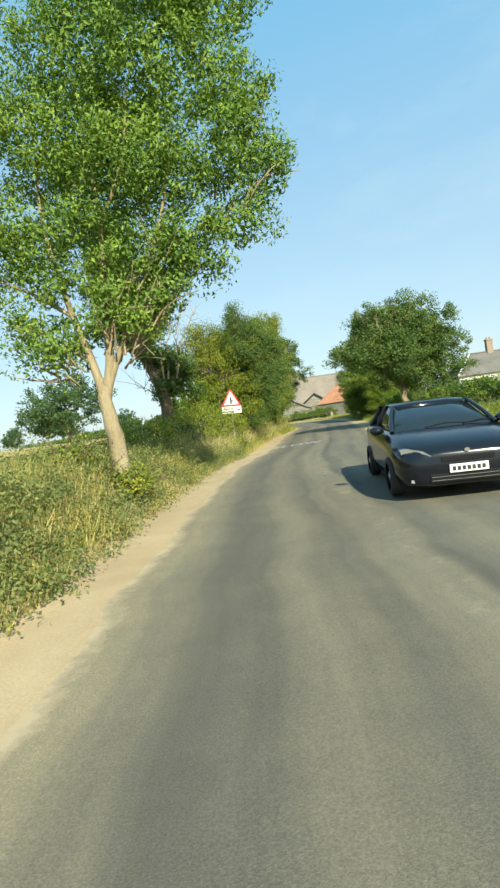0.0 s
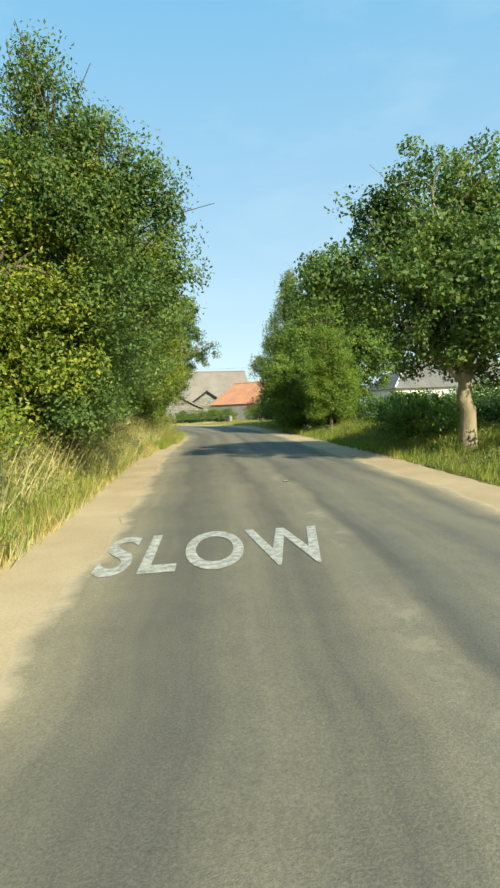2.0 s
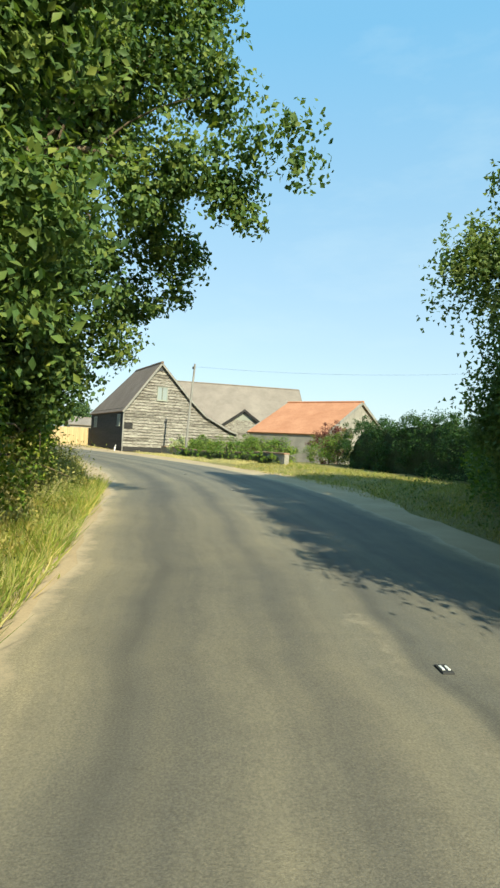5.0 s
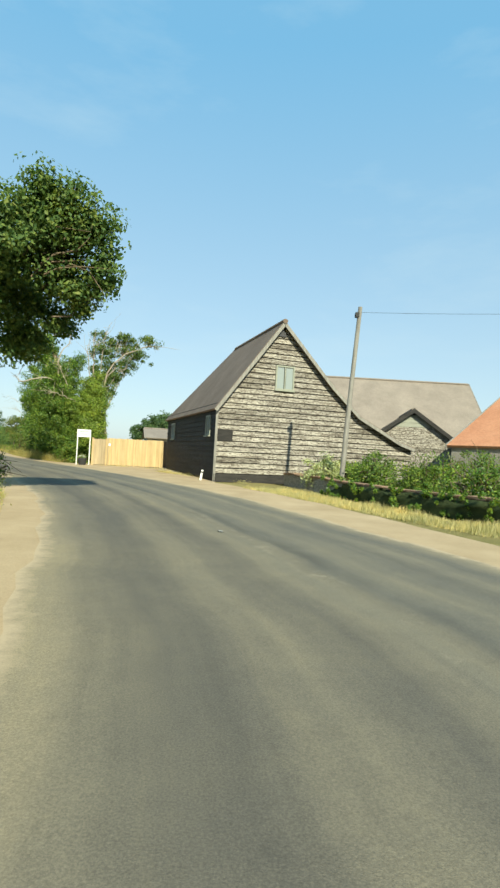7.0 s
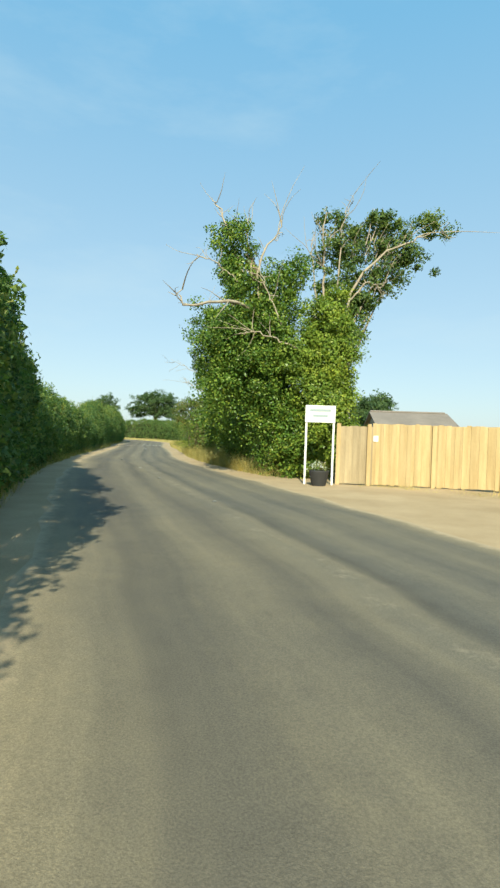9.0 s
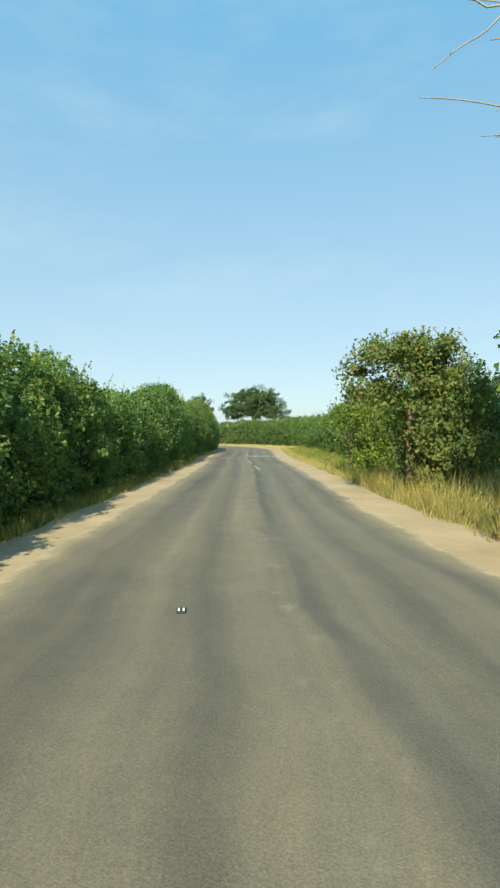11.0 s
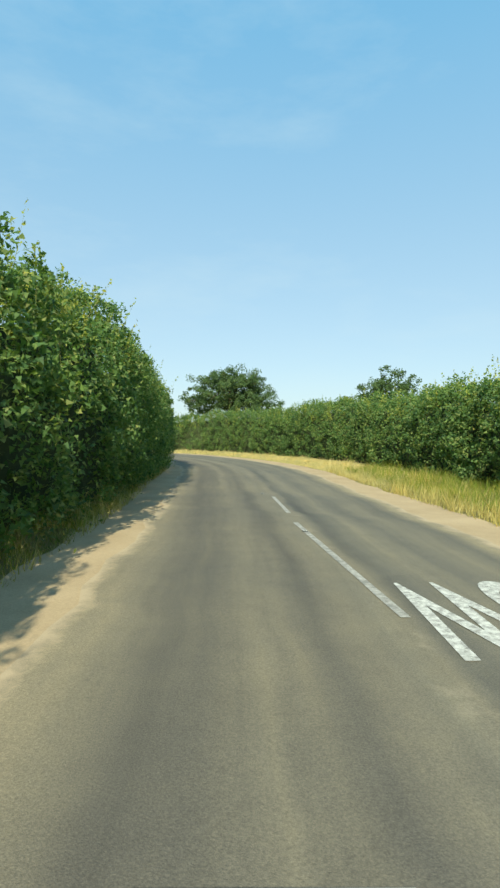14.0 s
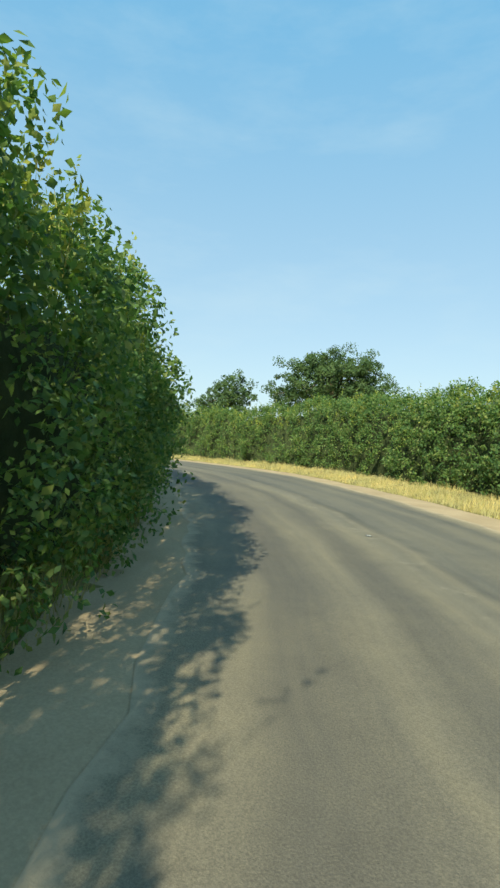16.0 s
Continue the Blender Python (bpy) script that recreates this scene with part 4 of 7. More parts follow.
LEANING = tree("ash_tree", "leaning ivy-clad tree with bare bleached stems", on_ground(-3.0, 19.6, -0.1), [(0.12, 0, 1.0), (0.05, 0, 2.2), (-0.5, 0.1, 3.6), (-1.2, 0.2, 5.2)], 0.3,
     [(0.22, 0.04, 1.54, 0.35, 0.33, 0.72), (0.26, 0.09, 2.5, 0.45, 0.43, 0.72), (-0.11, 0.17, 3.36, 0.64, 0.61, 0.56), (0.64, 0.07, 2.94, 0.51, 0.49, 0.8), (-0.64, 0.27, 4.23, 0.72, 0.68, 0.64), (-1.35, 0.38, 4.96, 0.96, 0.91, 0.8), (0.09, 0.24, 4.94, 0.67, 0.64, 0.96), (0.24, 0.29, 6.05, 0.64, 0.61, 0.8), (-1.16, 0.44, 6.38, 1.12, 1.06, 1.12), (0.97, 0.01, 2.42, 0.45, 0.43, 0.96), (-1.47, 0.54, 7.71, 0.96, 0.91, 0.96)],
     300, 130, 0.11, M_LEAF_OAK, M_BARK, clump_r=0.38, limbs=7)
for k, line in enumerate(([(0.23, -0.22, 2.47), (0.24, -0.14, 3.74), (0.29, -0.08, 4.99), (0.54, -0.04, 6.06)], [(0.39, -0.23, 2.46), (0.55, -0.18, 3.7), (0.78, -0.13, 4.93), (0.83, -0.08, 5.87)], [(0.7, -0.26, 2.42), (1.01, -0.22, 3.64), (1.42, -0.22, 4.38), (1.81, -0.22, 4.96)], [(0.74, -0.25, 2.73), (0.9, -0.19, 3.97), (1.12, -0.16, 4.89)], [(0.26, -0.24, 2.08), (-0.36, -0.18, 2.15), (-0.83, -0.12, 2.42)])):
    bare_limb(LEANING, line, 0.035, 0.007, 7, seed=k)
# trees and thicket that close the side of the lane after the sign
ROW = [(-1.35, 27.3, 5.5, M_LEAF_GOLD, 0, 0.085, 420, [(-0.77, 0.49, 5.31, 0.85, 0.81, 0.71), (-0.43, 0.35, 4.29, 1.14, 1.08, 0.93), (-1.27, 0.46, 3.5, 1.14, 1.08, 1.0), (0.18, 0.27, 4.96, 0.71, 0.68, 0.71), (1.23, 0.23, 3.73, 0.86, 0.82, 0.76), (1.89, 0.08, 3.8, 0.67, 0.63, 0.76), (0.98, 0.2, 2.41, 0.76, 0.73, 0.76), (1.72, 0.03, 2.38, 0.76, 0.73, 0.67), (1.1, 0.09, 1.26, 0.86, 0.82, 0.67), (1.94, -0.1, 1.22, 0.57, 0.54, 0.67), (0.92, 0.37, 4.8, 0.57, 0.54, 0.67), (2.29, 0.02, 4.36, 0.38, 0.36, 0.48), (0, 0.6, 2.6, 1.5, 1.4, 1.7), (-0.5, 0, 1.4, 1.4, 1.3, 1), (0.3, 0.9, 4.2, 1.2, 1.2, 1.2)]),
       (0.15, 28.4, 8.3, M_LEAF_OAK, 0, 0.078, 560, [(-0.1, -0.79, 6.74, 0.57, 0.54, 0.57), (0.68, -1.03, 5.9, 0.66, 0.63, 0.57), (1.48, -1.25, 5.21, 0.64, 0.61, 0.59), (1.95, -1.41, 4.43, 0.45, 0.43, 0.52), (1.99, -1.48, 3.53, 0.4, 0.38, 0.62), (1.81, -1.49, 2.68, 0.49, 0.47, 0.57), (0.89, -1.16, 4.62, 0.85, 0.81, 0.85), (0.08, -0.95, 4.93, 0.85, 0.81, 0.95), (1.0, -1.28, 3.19, 0.85, 0.81, 0.85), (1.2, -1.42, 1.67, 0.66, 0.63, 0.66), (0.44, -1.27, 1.32, 0.66, 0.63, 0.57), (-0.15, -0.84, 5.89, 0.66, 0.63, 0.66), (0.0, 0.6, 3.0, 1.6, 1.5, 2.0), (0.0, 0.9, 5.4, 1.3, 1.2, 1.0)]),
       (0.0, 33.2, 7.6, M_LEAF_OAK, 0, 0.085, 470, [(0.3, 0, 3.4, 2.3, 2.4, 2.2), (0.2, 0, 5.5, 1.9, 2.0, 1.6), (0.9, -0.4, 1.9, 2.0, 2.2, 1.3), (1.3, 0, 4.7, 1.0, 1.2, 1.0), (0.8, 0.4, 6.3, 1.1, 1.1, 0.9)]),
       (0.8, 38.6, 8.6, M_LEAF_GOLD, 2, 0.085, 480, [(1.34, 0.34, 5.93, 0.82, 0.78, 0.67), (2.12, 0.13, 5.79, 0.56, 0.53, 0.59), (1.33, 0.3, 4.75, 0.74, 0.71, 0.67), (2.19, 0.06, 4.67, 0.56, 0.53, 0.59), (2.8, -0.1, 4.78, 0.22, 0.21, 0.3), (3.05, -0.16, 4.86, 0.16, 0.16, 0.22), (3.01, -0.18, 4.23, 0.21, 0.2, 0.21), (1.46, 0.21, 3.63, 0.82, 0.78, 0.67), (2.32, -0.03, 3.41, 0.48, 0.46, 0.59), (2.6, -0.11, 3.19, 0.24, 0.23, 0.37), (1.31, 0.21, 2.52, 0.74, 0.71, 0.67), (2.09, -0.01, 2.37, 0.59, 0.56, 0.59), (1.73, 0.06, 1.63, 0.67, 0.64, 0.41), (1.34, 0.38, 6.82, 0.89, 0.85, 0.59), (2.13, 0.16, 6.75, 0.52, 0.49, 0.52), (2, 0.24, 7.57, 0.67, 0.64, 0.52), (-0.2, 0.6, 3.6, 1.9, 1.7, 2.4), (0, 0.6, 6.6, 1.6, 1.6, 1.6)]),
       (1.7, 43.2, 9.6, M_LEAF_GOLD, 8, 0.09, 420, [(0, 0, 4.0, 2.4, 2.4, 2.8), (0.2, 0, 6.8, 2.0, 2.1, 2.3), (0.5, -0.4, 2.1, 2.0, 2.4, 1.4), (1.2, 0.4, 8.3, 1.1, 1.1, 0.9), (1.7, 0.2, 5.6, 0.9, 1.0, 0.8)])]
HEDGEROW = []
for x, y, tall, lm, bare, leaf_size, n_clumps, lobes in ROW:
    HEDGEROW.append(tree("hedgerow_tree", "leafy hedgerow tree with yellowing outer leaves" if lm is not M_LEAF_OAK else "dense dark green hedgerow tree", on_ground(x, y, -0.1),
         [(0.1, 0, 1.0), (0.2, 0.1, 2.2), (0.4, 0, tall * 0.42), (0.5, 0, tall * 0.58)], 0.17, lobes, n_clumps, 124, leaf_size * 0.88, lm, M_BARK, reach=0.8, clump_r=0.42, limbs=9, group="hedgerow trees", dead=bare, single=y == 33.2, fill=0.18))
tree("hedgerow_tree", "dense dark green hedgerow tree", on_ground(1.9, 47.6, -0.1), [(0.1, 0, 1.0), (0.2, 0.1, 2.2), (0.3, 0, 4.0), (0.3, 0, 5.6)], 0.15,
     [(1.75, 0.54, 5.83, 0.69, 0.65, 0.52), (1.19, 0.64, 4.77, 0.86, 0.82, 0.86), (2.2, 0.45, 4.98, 0.65, 0.61, 0.6), (1.24, 0.62, 3.22, 0.95, 0.9, 0.86), (2.16, 0.44, 3.69, 0.65, 0.61, 0.69), (1.28, 0.59, 1.85, 0.95, 0.9, 0.69), (2.16, 0.42, 2.22, 0.56, 0.53, 0.69), (2.6, 0.36, 4.39, 0.39, 0.37, 0.47), (2.27, 0.39, 1.45, 0.39, 0.37, 0.34), (0.98, 0.7, 6.06, 0.78, 0.74, 0.78)], 400, 105, 0.09, M_LEAF_OAK, M_BARK, clump_r=0.40, limbs=7, group="hedgerow trees", fill=0.14)
for k, line in enumerate(([(2.092, 0.805092, 2.65322), (2.28721, 0.772604, 3.17697), (2.22763, 0.790437, 3.73507), (2.10868, 0.818459, 4.16186)], [(2.04576, 0.815565, 2.7809), (2.27609, 0.771216, 2.85344), (2.36592, 0.756257, 3.0935), (2.46797, 0.740568, 3.48479), (2.51666, 0.736269, 3.96043)], [(2.37974, 1.16531, 3.4679), (2.69621, 1.10654, 3.76314), (2.99561, 1.0489, 3.85874), (3.14279, 1.02231, 4.06285)], [(2.47854, 1.14389, 3.28171), (2.74928, 1.0938, 3.55168), (3.14132, 1.01815, 3.65994)], [(1.88745, 0.842733, 2.43076), (2.09814, 0.801706, 2.45523), (2.317, 0.759174, 2.4886)], [(2.07085, 1.01758, 3.06351), (2.36173, 0.967658, 3.70689), (2.30337, 0.984065, 4.1573), (2.38088, 0.972893, 4.5219)])):
    bare_limb(HEDGEROW[-1], line, 0.015, 0.005, 6, M_BARK_ASH, seed=80 + k, twig=0.5)
tree("oak_tree", "large oak overhanging the lane", on_ground(2.4, 51.8, -0.1), [(0.1, 0, 1.4), (0.2, 0, 3.0), (0.6, 0.0, 5.0), (0.8, 0, 7)], 0.3,
     [(0.74, 0.04, 5.87, 1.04, 0.98, 1.04), (1.83, -0.13, 6.17, 0.96, 0.91, 0.96), (2.83, -0.3, 6.47, 0.68, 0.64, 0.8), (3.3, -0.37, 5.78, 0.44, 0.42, 0.6), (3.72, -0.85, 5.01, 0.32, 0.3, 0.32), (4.2, -1.13, 5.21, 0.18, 0.17, 0.25), (4.32, -1.15, 4.7, 0.16, 0.15, 0.18), (3.74, -0.45, 4.28, 0.32, 0.3, 0.29), (3.41, -0.39, 4.62, 0.4, 0.38, 0.48), (2.92, -0.32, 4.8, 0.56, 0.53, 0.48), (2.31, -0.22, 4.52, 0.72, 0.68, 0.64), (3.09, 0.77, 4.17, 0.37, 0.35, 0.41), (2.46, 0.87, 4.14, 0.64, 0.61, 0.64), (2.81, 1.32, 3.57, 0.35, 0.33, 0.25), (2.01, 1.45, 3.43, 0.68, 0.64, 0.48), (1.71, 1.49, 2.73, 0.48, 0.46, 0.41), (1.35, -0.07, 3.27, 0.8, 0.76, 0.72), (0.84, 0.01, 3.88, 0.8, 0.76, 0.8), (1.02, 1.09, 2.32, 0.82, 0.78, 0.59), (0.7, 1.14, 1.39, 0.73, 0.7, 0.5), (0.75, 0.02, 2.6, 0.64, 0.61, 0.64), (2.14, -0.18, 7.63, 1.2, 1.14, 0.72), (3.18, -0.35, 7.36, 0.36, 0.34, 0.48), (-0.6, 0.8, 4.6, 2.2, 2.6, 2.2), (0.4, 0.9, 6.6, 1.9, 2.2, 1.7), (0, 1.2, 2.6, 2, 2.2, 1.6), (1.2, 0.6, 7.9, 1.4, 1.6, 1.1)],
     980, 122, 0.09, M_LEAF_OAK, M_BARK, clump_r=0.40, limbs=14, slim=0.7, fill=0.16)
tree("oak_tree", "oak with drooping boughs beside the bend", on_ground(-2.9, 74.4, -0.1), [(0.1, 0, 1.2), (0.2, 0, 2.4), (0.4, 0.0, 3.8), (0.4, 0, 4.8)], 0.24,
     [(3.0, 1.08, 4.97, 0.33, 0.42, 0.51), (2.82, 0.75, 5.62, 0.42, 0.55, 0.48), (2.33, 1.25, 4.51, 0.49, 0.64, 0.49), (1.72, 1.73, 3.99, 0.38, 0.49, 0.45), (1.22, 2.21, 3.61, 0.28, 0.37, 0.34), (1.88, 1.21, 5.05, 0.59, 0.77, 0.7), (2.11, 0.7, 5.66, 0.61, 0.8, 0.61), (3.02, 1.39, 4.72, 0.24, 0.31, 0.18), (2.2, 0.3, 6.0, 0.6, 0.6, 0.45), (0.79, 1.86, 4.42, 0.7, 0.91, 0.7), (0.59, 2.27, 3.45, 0.57, 0.74, 0.49), (-0.6, 0, 4.6, 1.7, 1.7, 1.2), (0.7, 0.2, 5.2, 1.3, 1.3, 0.9)],
     540, 108, 0.09, M_LEAF_OAK, M_BARK, clump_r=0.40, limbs=2, twigs=24, slim=0.7, fill=0.12)
# oak on the other verge
tree("oak_tree", "round-crowned oak on the grassy bank", on_ground(8.57, 28.2, -0.1), [(0.02, 0, 0.9), (-0.05, 0.0, 1.7), (0.1, 0.1, 3.2), (0.3, 0, 5.2)], 0.2,
     [(0.81, 0.2, 5.97, 1.19, 1.13, 0.95), (-0.88, 0.32, 5.18, 1.58, 1.5, 1.32), (0.3, 0.2, 4.7, 1.9, 1.7, 1.3), (1.3, 0.1, 4.1, 1.6, 1.5, 1.2), (1.76, 0.06, 5.11, 1.58, 1.5, 1.27), (-2.75, 0.7, 4.3, 0.8, 0.8, 0.8), (-2.1, 0.6, 3.5, 0.9, 0.9, 0.75), (-1.7, 0.7, 5.2, 0.75, 0.7, 0.75), (-0.26, 0.18, 3.77, 1.98, 1.88, 1.58), (2.08, -0.06, 3.48, 1.58, 1.5, 1.32), (3.05, -0.19, 2.83, 0.84, 0.8, 1), (0.35, 0.04, 2.37, 2.11, 2, 0.95), (2.14, -0.16, 1.88, 1.05, 1, 0.69), (-0.6, -1.2, 3.6, 1.9, 1.4, 1.1), (0.4, 1.4, 4.2, 2.2, 1.6, 1.6), (-3, 0.6, 3.9, 0.8, 0.9, 0.7)],
     620, 112, 0.095, M_LEAF_OAK, M_BARK_ASH, clump_r=0.42, limbs=12, slim=0.65, fill=0.12)
# thicket of trees after it
tree("sycamore_tree", "broad dark sycamore behind the verge", on_ground(14.2, 50.5, -0.1), [(0, 0, 1.5), (0.1, 0, 3.5), (0.3, 0, 6), (0.5, 0, 8.0)], 0.26,
     [(-0.26, 0.4, 8.68, 1.38, 1.31, 1.15), (1.19, 0, 8.45, 1.27, 1.2, 1.27), (2.42, -0.29, 9.26, 0.69, 0.66, 0.87), (2.4, -0.4, 6.6, 1.5, 1.4, 1.4), (2.3, -0.4, 8.0, 1.1, 1.1, 1.0), (-1.38, 0.66, 7.76, 1.04, 0.98, 1.15), (3.51, -0.67, 7.31, 1.15, 1.09, 1.38), (-0.73, 0.39, 5.46, 2.07, 1.97, 1.84), (1.27, -0.16, 5.23, 2.3, 2.19, 2.07), (3.26, -0.73, 4.32, 1.61, 1.53, 1.84), (0.58, -0.09, 2.47, 2.3, 2.19, 1.84)], 540, 150, 0.115, M_LEAF_SYCAMORE, M_BARK, clump_r=0.5, limbs=8, slim=0.9, single=True)
tree("hazel_tree", "bushy hazel with foliage down to the grass", on_ground(11.0, 45.4, -0.1), [(0, 0, 1.0), (0.1, 0, 2.5), (0.4, 0, 5.0)], 0.13,
     [(0.17, 0.19, 6.43, 0.93, 0.88, 0.84), (1.31, -0.13, 6.1, 1.01, 0.96, 1.01), (-0.49, 0.3, 4.92, 1.01, 0.96, 1.01), (0.97, -0.11, 4.42, 1.35, 1.28, 1.18), (-1.32, 0.43, 2.73, 1.35, 1.28, 1.18), (0.14, 0.03, 2.57, 1.51, 1.44, 1.35), (-1.98, 0.56, 1.72, 0.93, 0.88, 1.01), (-0.66, 0.3, 3.74, 1.18, 1.12, 1.01), (-1.01, 0.28, 1.05, 1.35, 1.28, 0.76), (0.61, -0.16, 1.05, 1.18, 1.12, 0.76)], 470, 170, 0.075, M_LEAF_SYCAMORE, M_BARK, clump_r=0.45, limbs=7, slim=0.9, single=True)
tree("hawthorn_tree", "small olive-leaved hawthorn at the edge of the thicket", on_ground(10.7, 41.5, -0.1), [(0, 0, 1.0), (0.1, 0, 2.2), (0, 0, 4.0)], 0.1,
     [(-0.18, 0.19, 4.33, 0.63, 0.6, 0.76), (0.42, -0, 3.57, 0.63, 0.6, 0.89), (-0.32, 0.18, 3.18, 0.7, 0.66, 0.89), (0.29, -0.03, 2.17, 0.76, 0.72, 0.89), (-0.33, 0.12, 1.66, 0.7, 0.66, 0.76), (-0.58, 0.15, 0.77, 0.57, 0.54, 0.38), (0.4, -0.1, 1.03, 0.76, 0.72, 0.51), (0.7, 0.4, 2, 1, 1, 1.5)], 300, 140, 0.07, M_LEAF_MAPLE, M_BARK, clump_r=0.36, limbs=4, fill=0.2, single=True)
tree("hazel_tree", "bushy hazel with foliage down to the grass", on_ground(12.2, 49.8, -0.1), [(0, 0, 1.0), (0.0, 0, 2.5), (-0.4, 0, 5.0)], 0.13,
     [(-0.62, 0.15, 5.37, 0.73, 0.69, 0.85), (-0.23, 0.06, 4.16, 0.73, 0.69, 0.85), (-1.06, 0.22, 4.14, 0.61, 0.58, 0.73), (-1.39, 0.27, 3.15, 0.61, 0.58, 0.61), (-0.55, 0.11, 2.94, 0.85, 0.81, 0.85), (-1.85, 0.36, 2.65, 0.49, 0.46, 0.61), (-1.11, 0.2, 1.82, 0.85, 0.81, 0.73), (-0.27, 0.04, 1.73, 0.73, 0.69, 0.73), (-1.69, 0.31, 1.31, 0.61, 0.58, 0.49), (0.5, 0.3, 3.6, 1.3, 1.3, 2)], 330, 140, 0.085, M_LEAF_SYCAMORE, M_BARK, clump_r=0.42, limbs=6, slim=0.9, single=True)
tree("birch_tree", "slender silver birch with weeping twigs", on_ground(11.2, 51.2, -0.1), [(0, 0, 2.0), (0.2, 0, 5.0), (0.5, -0.1, 7.6), (0.7, -0.2, 9.4)], 0.13,
     [(0.7, -0.2, 10, 0.26, 0.26, 0.6), (0.6, -0.1, 9.4, 0.45, 0.45, 0.7), (0.67, -0.25, 9.13, 0.29, 0.28, 0.53), (0.89, -0.3, 8.28, 0.66, 0.63, 0.66), (-0.01, -0.13, 7.98, 0.42, 0.4, 0.66), (1.18, -0.37, 7.36, 0.79, 0.75, 0.79), (-0.37, -0.07, 6.91, 0.4, 0.38, 0.66), (-0.86, 0.02, 5.97, 0.26, 0.25, 0.48), (-0.46, -0.07, 5.58, 0.53, 0.5, 0.66), (-1.47, 0.12, 4.62, 0.34, 0.33, 0.42), (-1.74, 0.17, 4.21, 0.2, 0.19, 0.45), (-0.94, 0.01, 4.37, 0.48, 0.45, 0.66), (-0.78, -0.03, 3.58, 0.48, 0.45, 0.66), (-1.17, 0.04, 2.77, 0.29, 0.28, 0.45), (-1.28, 0.05, 1.98, 0.32, 0.3, 0.48), (-0.74, -0.05, 2.26, 0.48, 0.45, 0.79), (0.05, -0.16, 6, 0.66, 0.63, 0.79)], 470, 112, 0.072, M_LEAF_BIRCH, M_BARK_ASH, clump_r=0.34, limbs=12, droop=2.4, fill=0.05, slim=0.8, single=True)

# shrubs and hedges of the verges
hedge("hedge", "overgrown bramble thicket below the hedgerow trees", [(-2.6, 26.5), (-1.3, 31), (-0.3, 36), (0.6, 42), (1.2, 48), (1.3, 56), (0.2, 63), (-1.9, 70)], 1.8, 2.3, 330, 0.11, M_LEAF_MAPLE, 0.3, 0.5, "thicket", back="left")
hedge("hedge", "dark undergrowth below the thicket", [(11.2, 42.5), (11.5, 46), (12.0, 50), (13.2, 54.5), (15.0, 57.5)], 1.8, (1.6, 2.2, 2.4, 2.0), 330, 0.09, M_LEAF_HAZEL, 0.3, 0.6, "thicket", back="right")
hedge("hedge", "low bramble hedge along the bank", [(10.4, 12), (10.8, 18), (11.2, 24), (11.8, 29), (12.4, 36), (13.4, 42)], 2.0, 1.0, 400, 0.085, M_LEAF_HEDGE, 0.45, 0.5, "hedge", sprigs=2, back="right")


def shrub(label, x, y, r, tall, mat, leaf=0.09, clumps=40):
    tree("shrub", label, on_ground(x, y, -0.05), [(0, 0, tall * 0.3), (0.05, 0, tall * 0.6)], 0.05, [(0, 0, tall * 0.5, r, r, tall * 0.5)], clumps, 90, leaf, mat, M_BARK, clump_r=0.32, limbs=4, category="shrub")


for x, y, r, tall in ((9.9, 21.5, 1.2, 1.4), (9.3, 31.2, 1.1, 1.3), (10.2, 34.0, 1.2, 1.3), (9.6, 15.2, 1.0, 1.5), (12.5, 19.0, 1.4, 1.3), (9.6, 26.3, 0.8, 1.2), (12.6, 33.4, 1.4, 1.3)):
    shrub("leafy bramble bush on the bank", x, y, r, tall, M_LEAF_HAZEL)
shrub("low bramble bush at the lane's edge", -4.55, 80.8, 0.55, 1.15, M_LEAF_HAZEL, 0.07, 30)
for x, y, r, tall in ((2.2, 42.4, 0.8, 1.6), (2.4, 45.0, 0.85, 1.8), (2.6, 47.6, 0.85, 1.8), (2.7, 50.2, 0.85, 1.9), (2.5, 53.0, 0.9, 1.9)):
    shrub("yellow-green bramble bush below the hedgerow trees", x, y, r, tall, M_LEAF_MAPLE, 0.075, 40)
for x, y, r, tall in ((-2.3, 9.3, 0.5, 0.55), (-3.1, 9.2, 0.5, 0.5)):
    shrub("low bramble clump at the foot of the ash", x, y, r, tall, M_LEAF_GOLD, 0.06, 26)
for x, y, r, tall in ((-1.35, 22.5, 0.7, 0.7), (-0.5, 22.9, 0.4, 0.5), (-1.7, 21.0, 0.7, 0.8)):
    shrub("yellowing bramble bush around the sign post", x, y, r, tall, M_LEAF_GOLD, 0.07, 34)

# far trees
for nm, x, y, r, tall, lab in (("oak_tree", -23.5, 70, 6.0, 11.0, "field tree standing beyond the stubble"), ("oak_tree", -16.5, 74, 1.7, 3.6, "small thorn tree at the field edge"),
                               ("oak_tree", 19, 175, 6.0, 12.5, "distant tree behind the barn roofs"), ("oak_tree", 30, 180, 5.0, 12.0, "distant tree behind the barn roofs"),
                               ("oak_tree", -11.5, 145, 3.3, 6.6, "round distant tree beyond the yard fence"),
                               ("oak_tree", -95, 215, 5.0, 12.6, "distant round oak in the field"),
                               ("oak_tree", -50.5, 219, 5.8, 13.6, "distant spreading oak in the field")):
    tree(nm, lab, on_ground(x, y, -0.2), [(0, 0, tall * 0.2), (0, 0.1, tall * 0.4), (0, 0, tall * 0.75)], 0.35,
         [(0, 0, tall * 0.58, r, r, tall * 0.30), (r * 0.2, 0, tall * 0.8, r * 0.6, r * 0.6, tall * 0.2), (-r * 0.45, 0, tall * 0.5, r * 0.6, r * 0.6, tall * 0.22)],
         200, 60, 0.33, M_LEAF_FAR, M_BARK, clump_r=0.8, limbs=6, group="far trees", single=True)
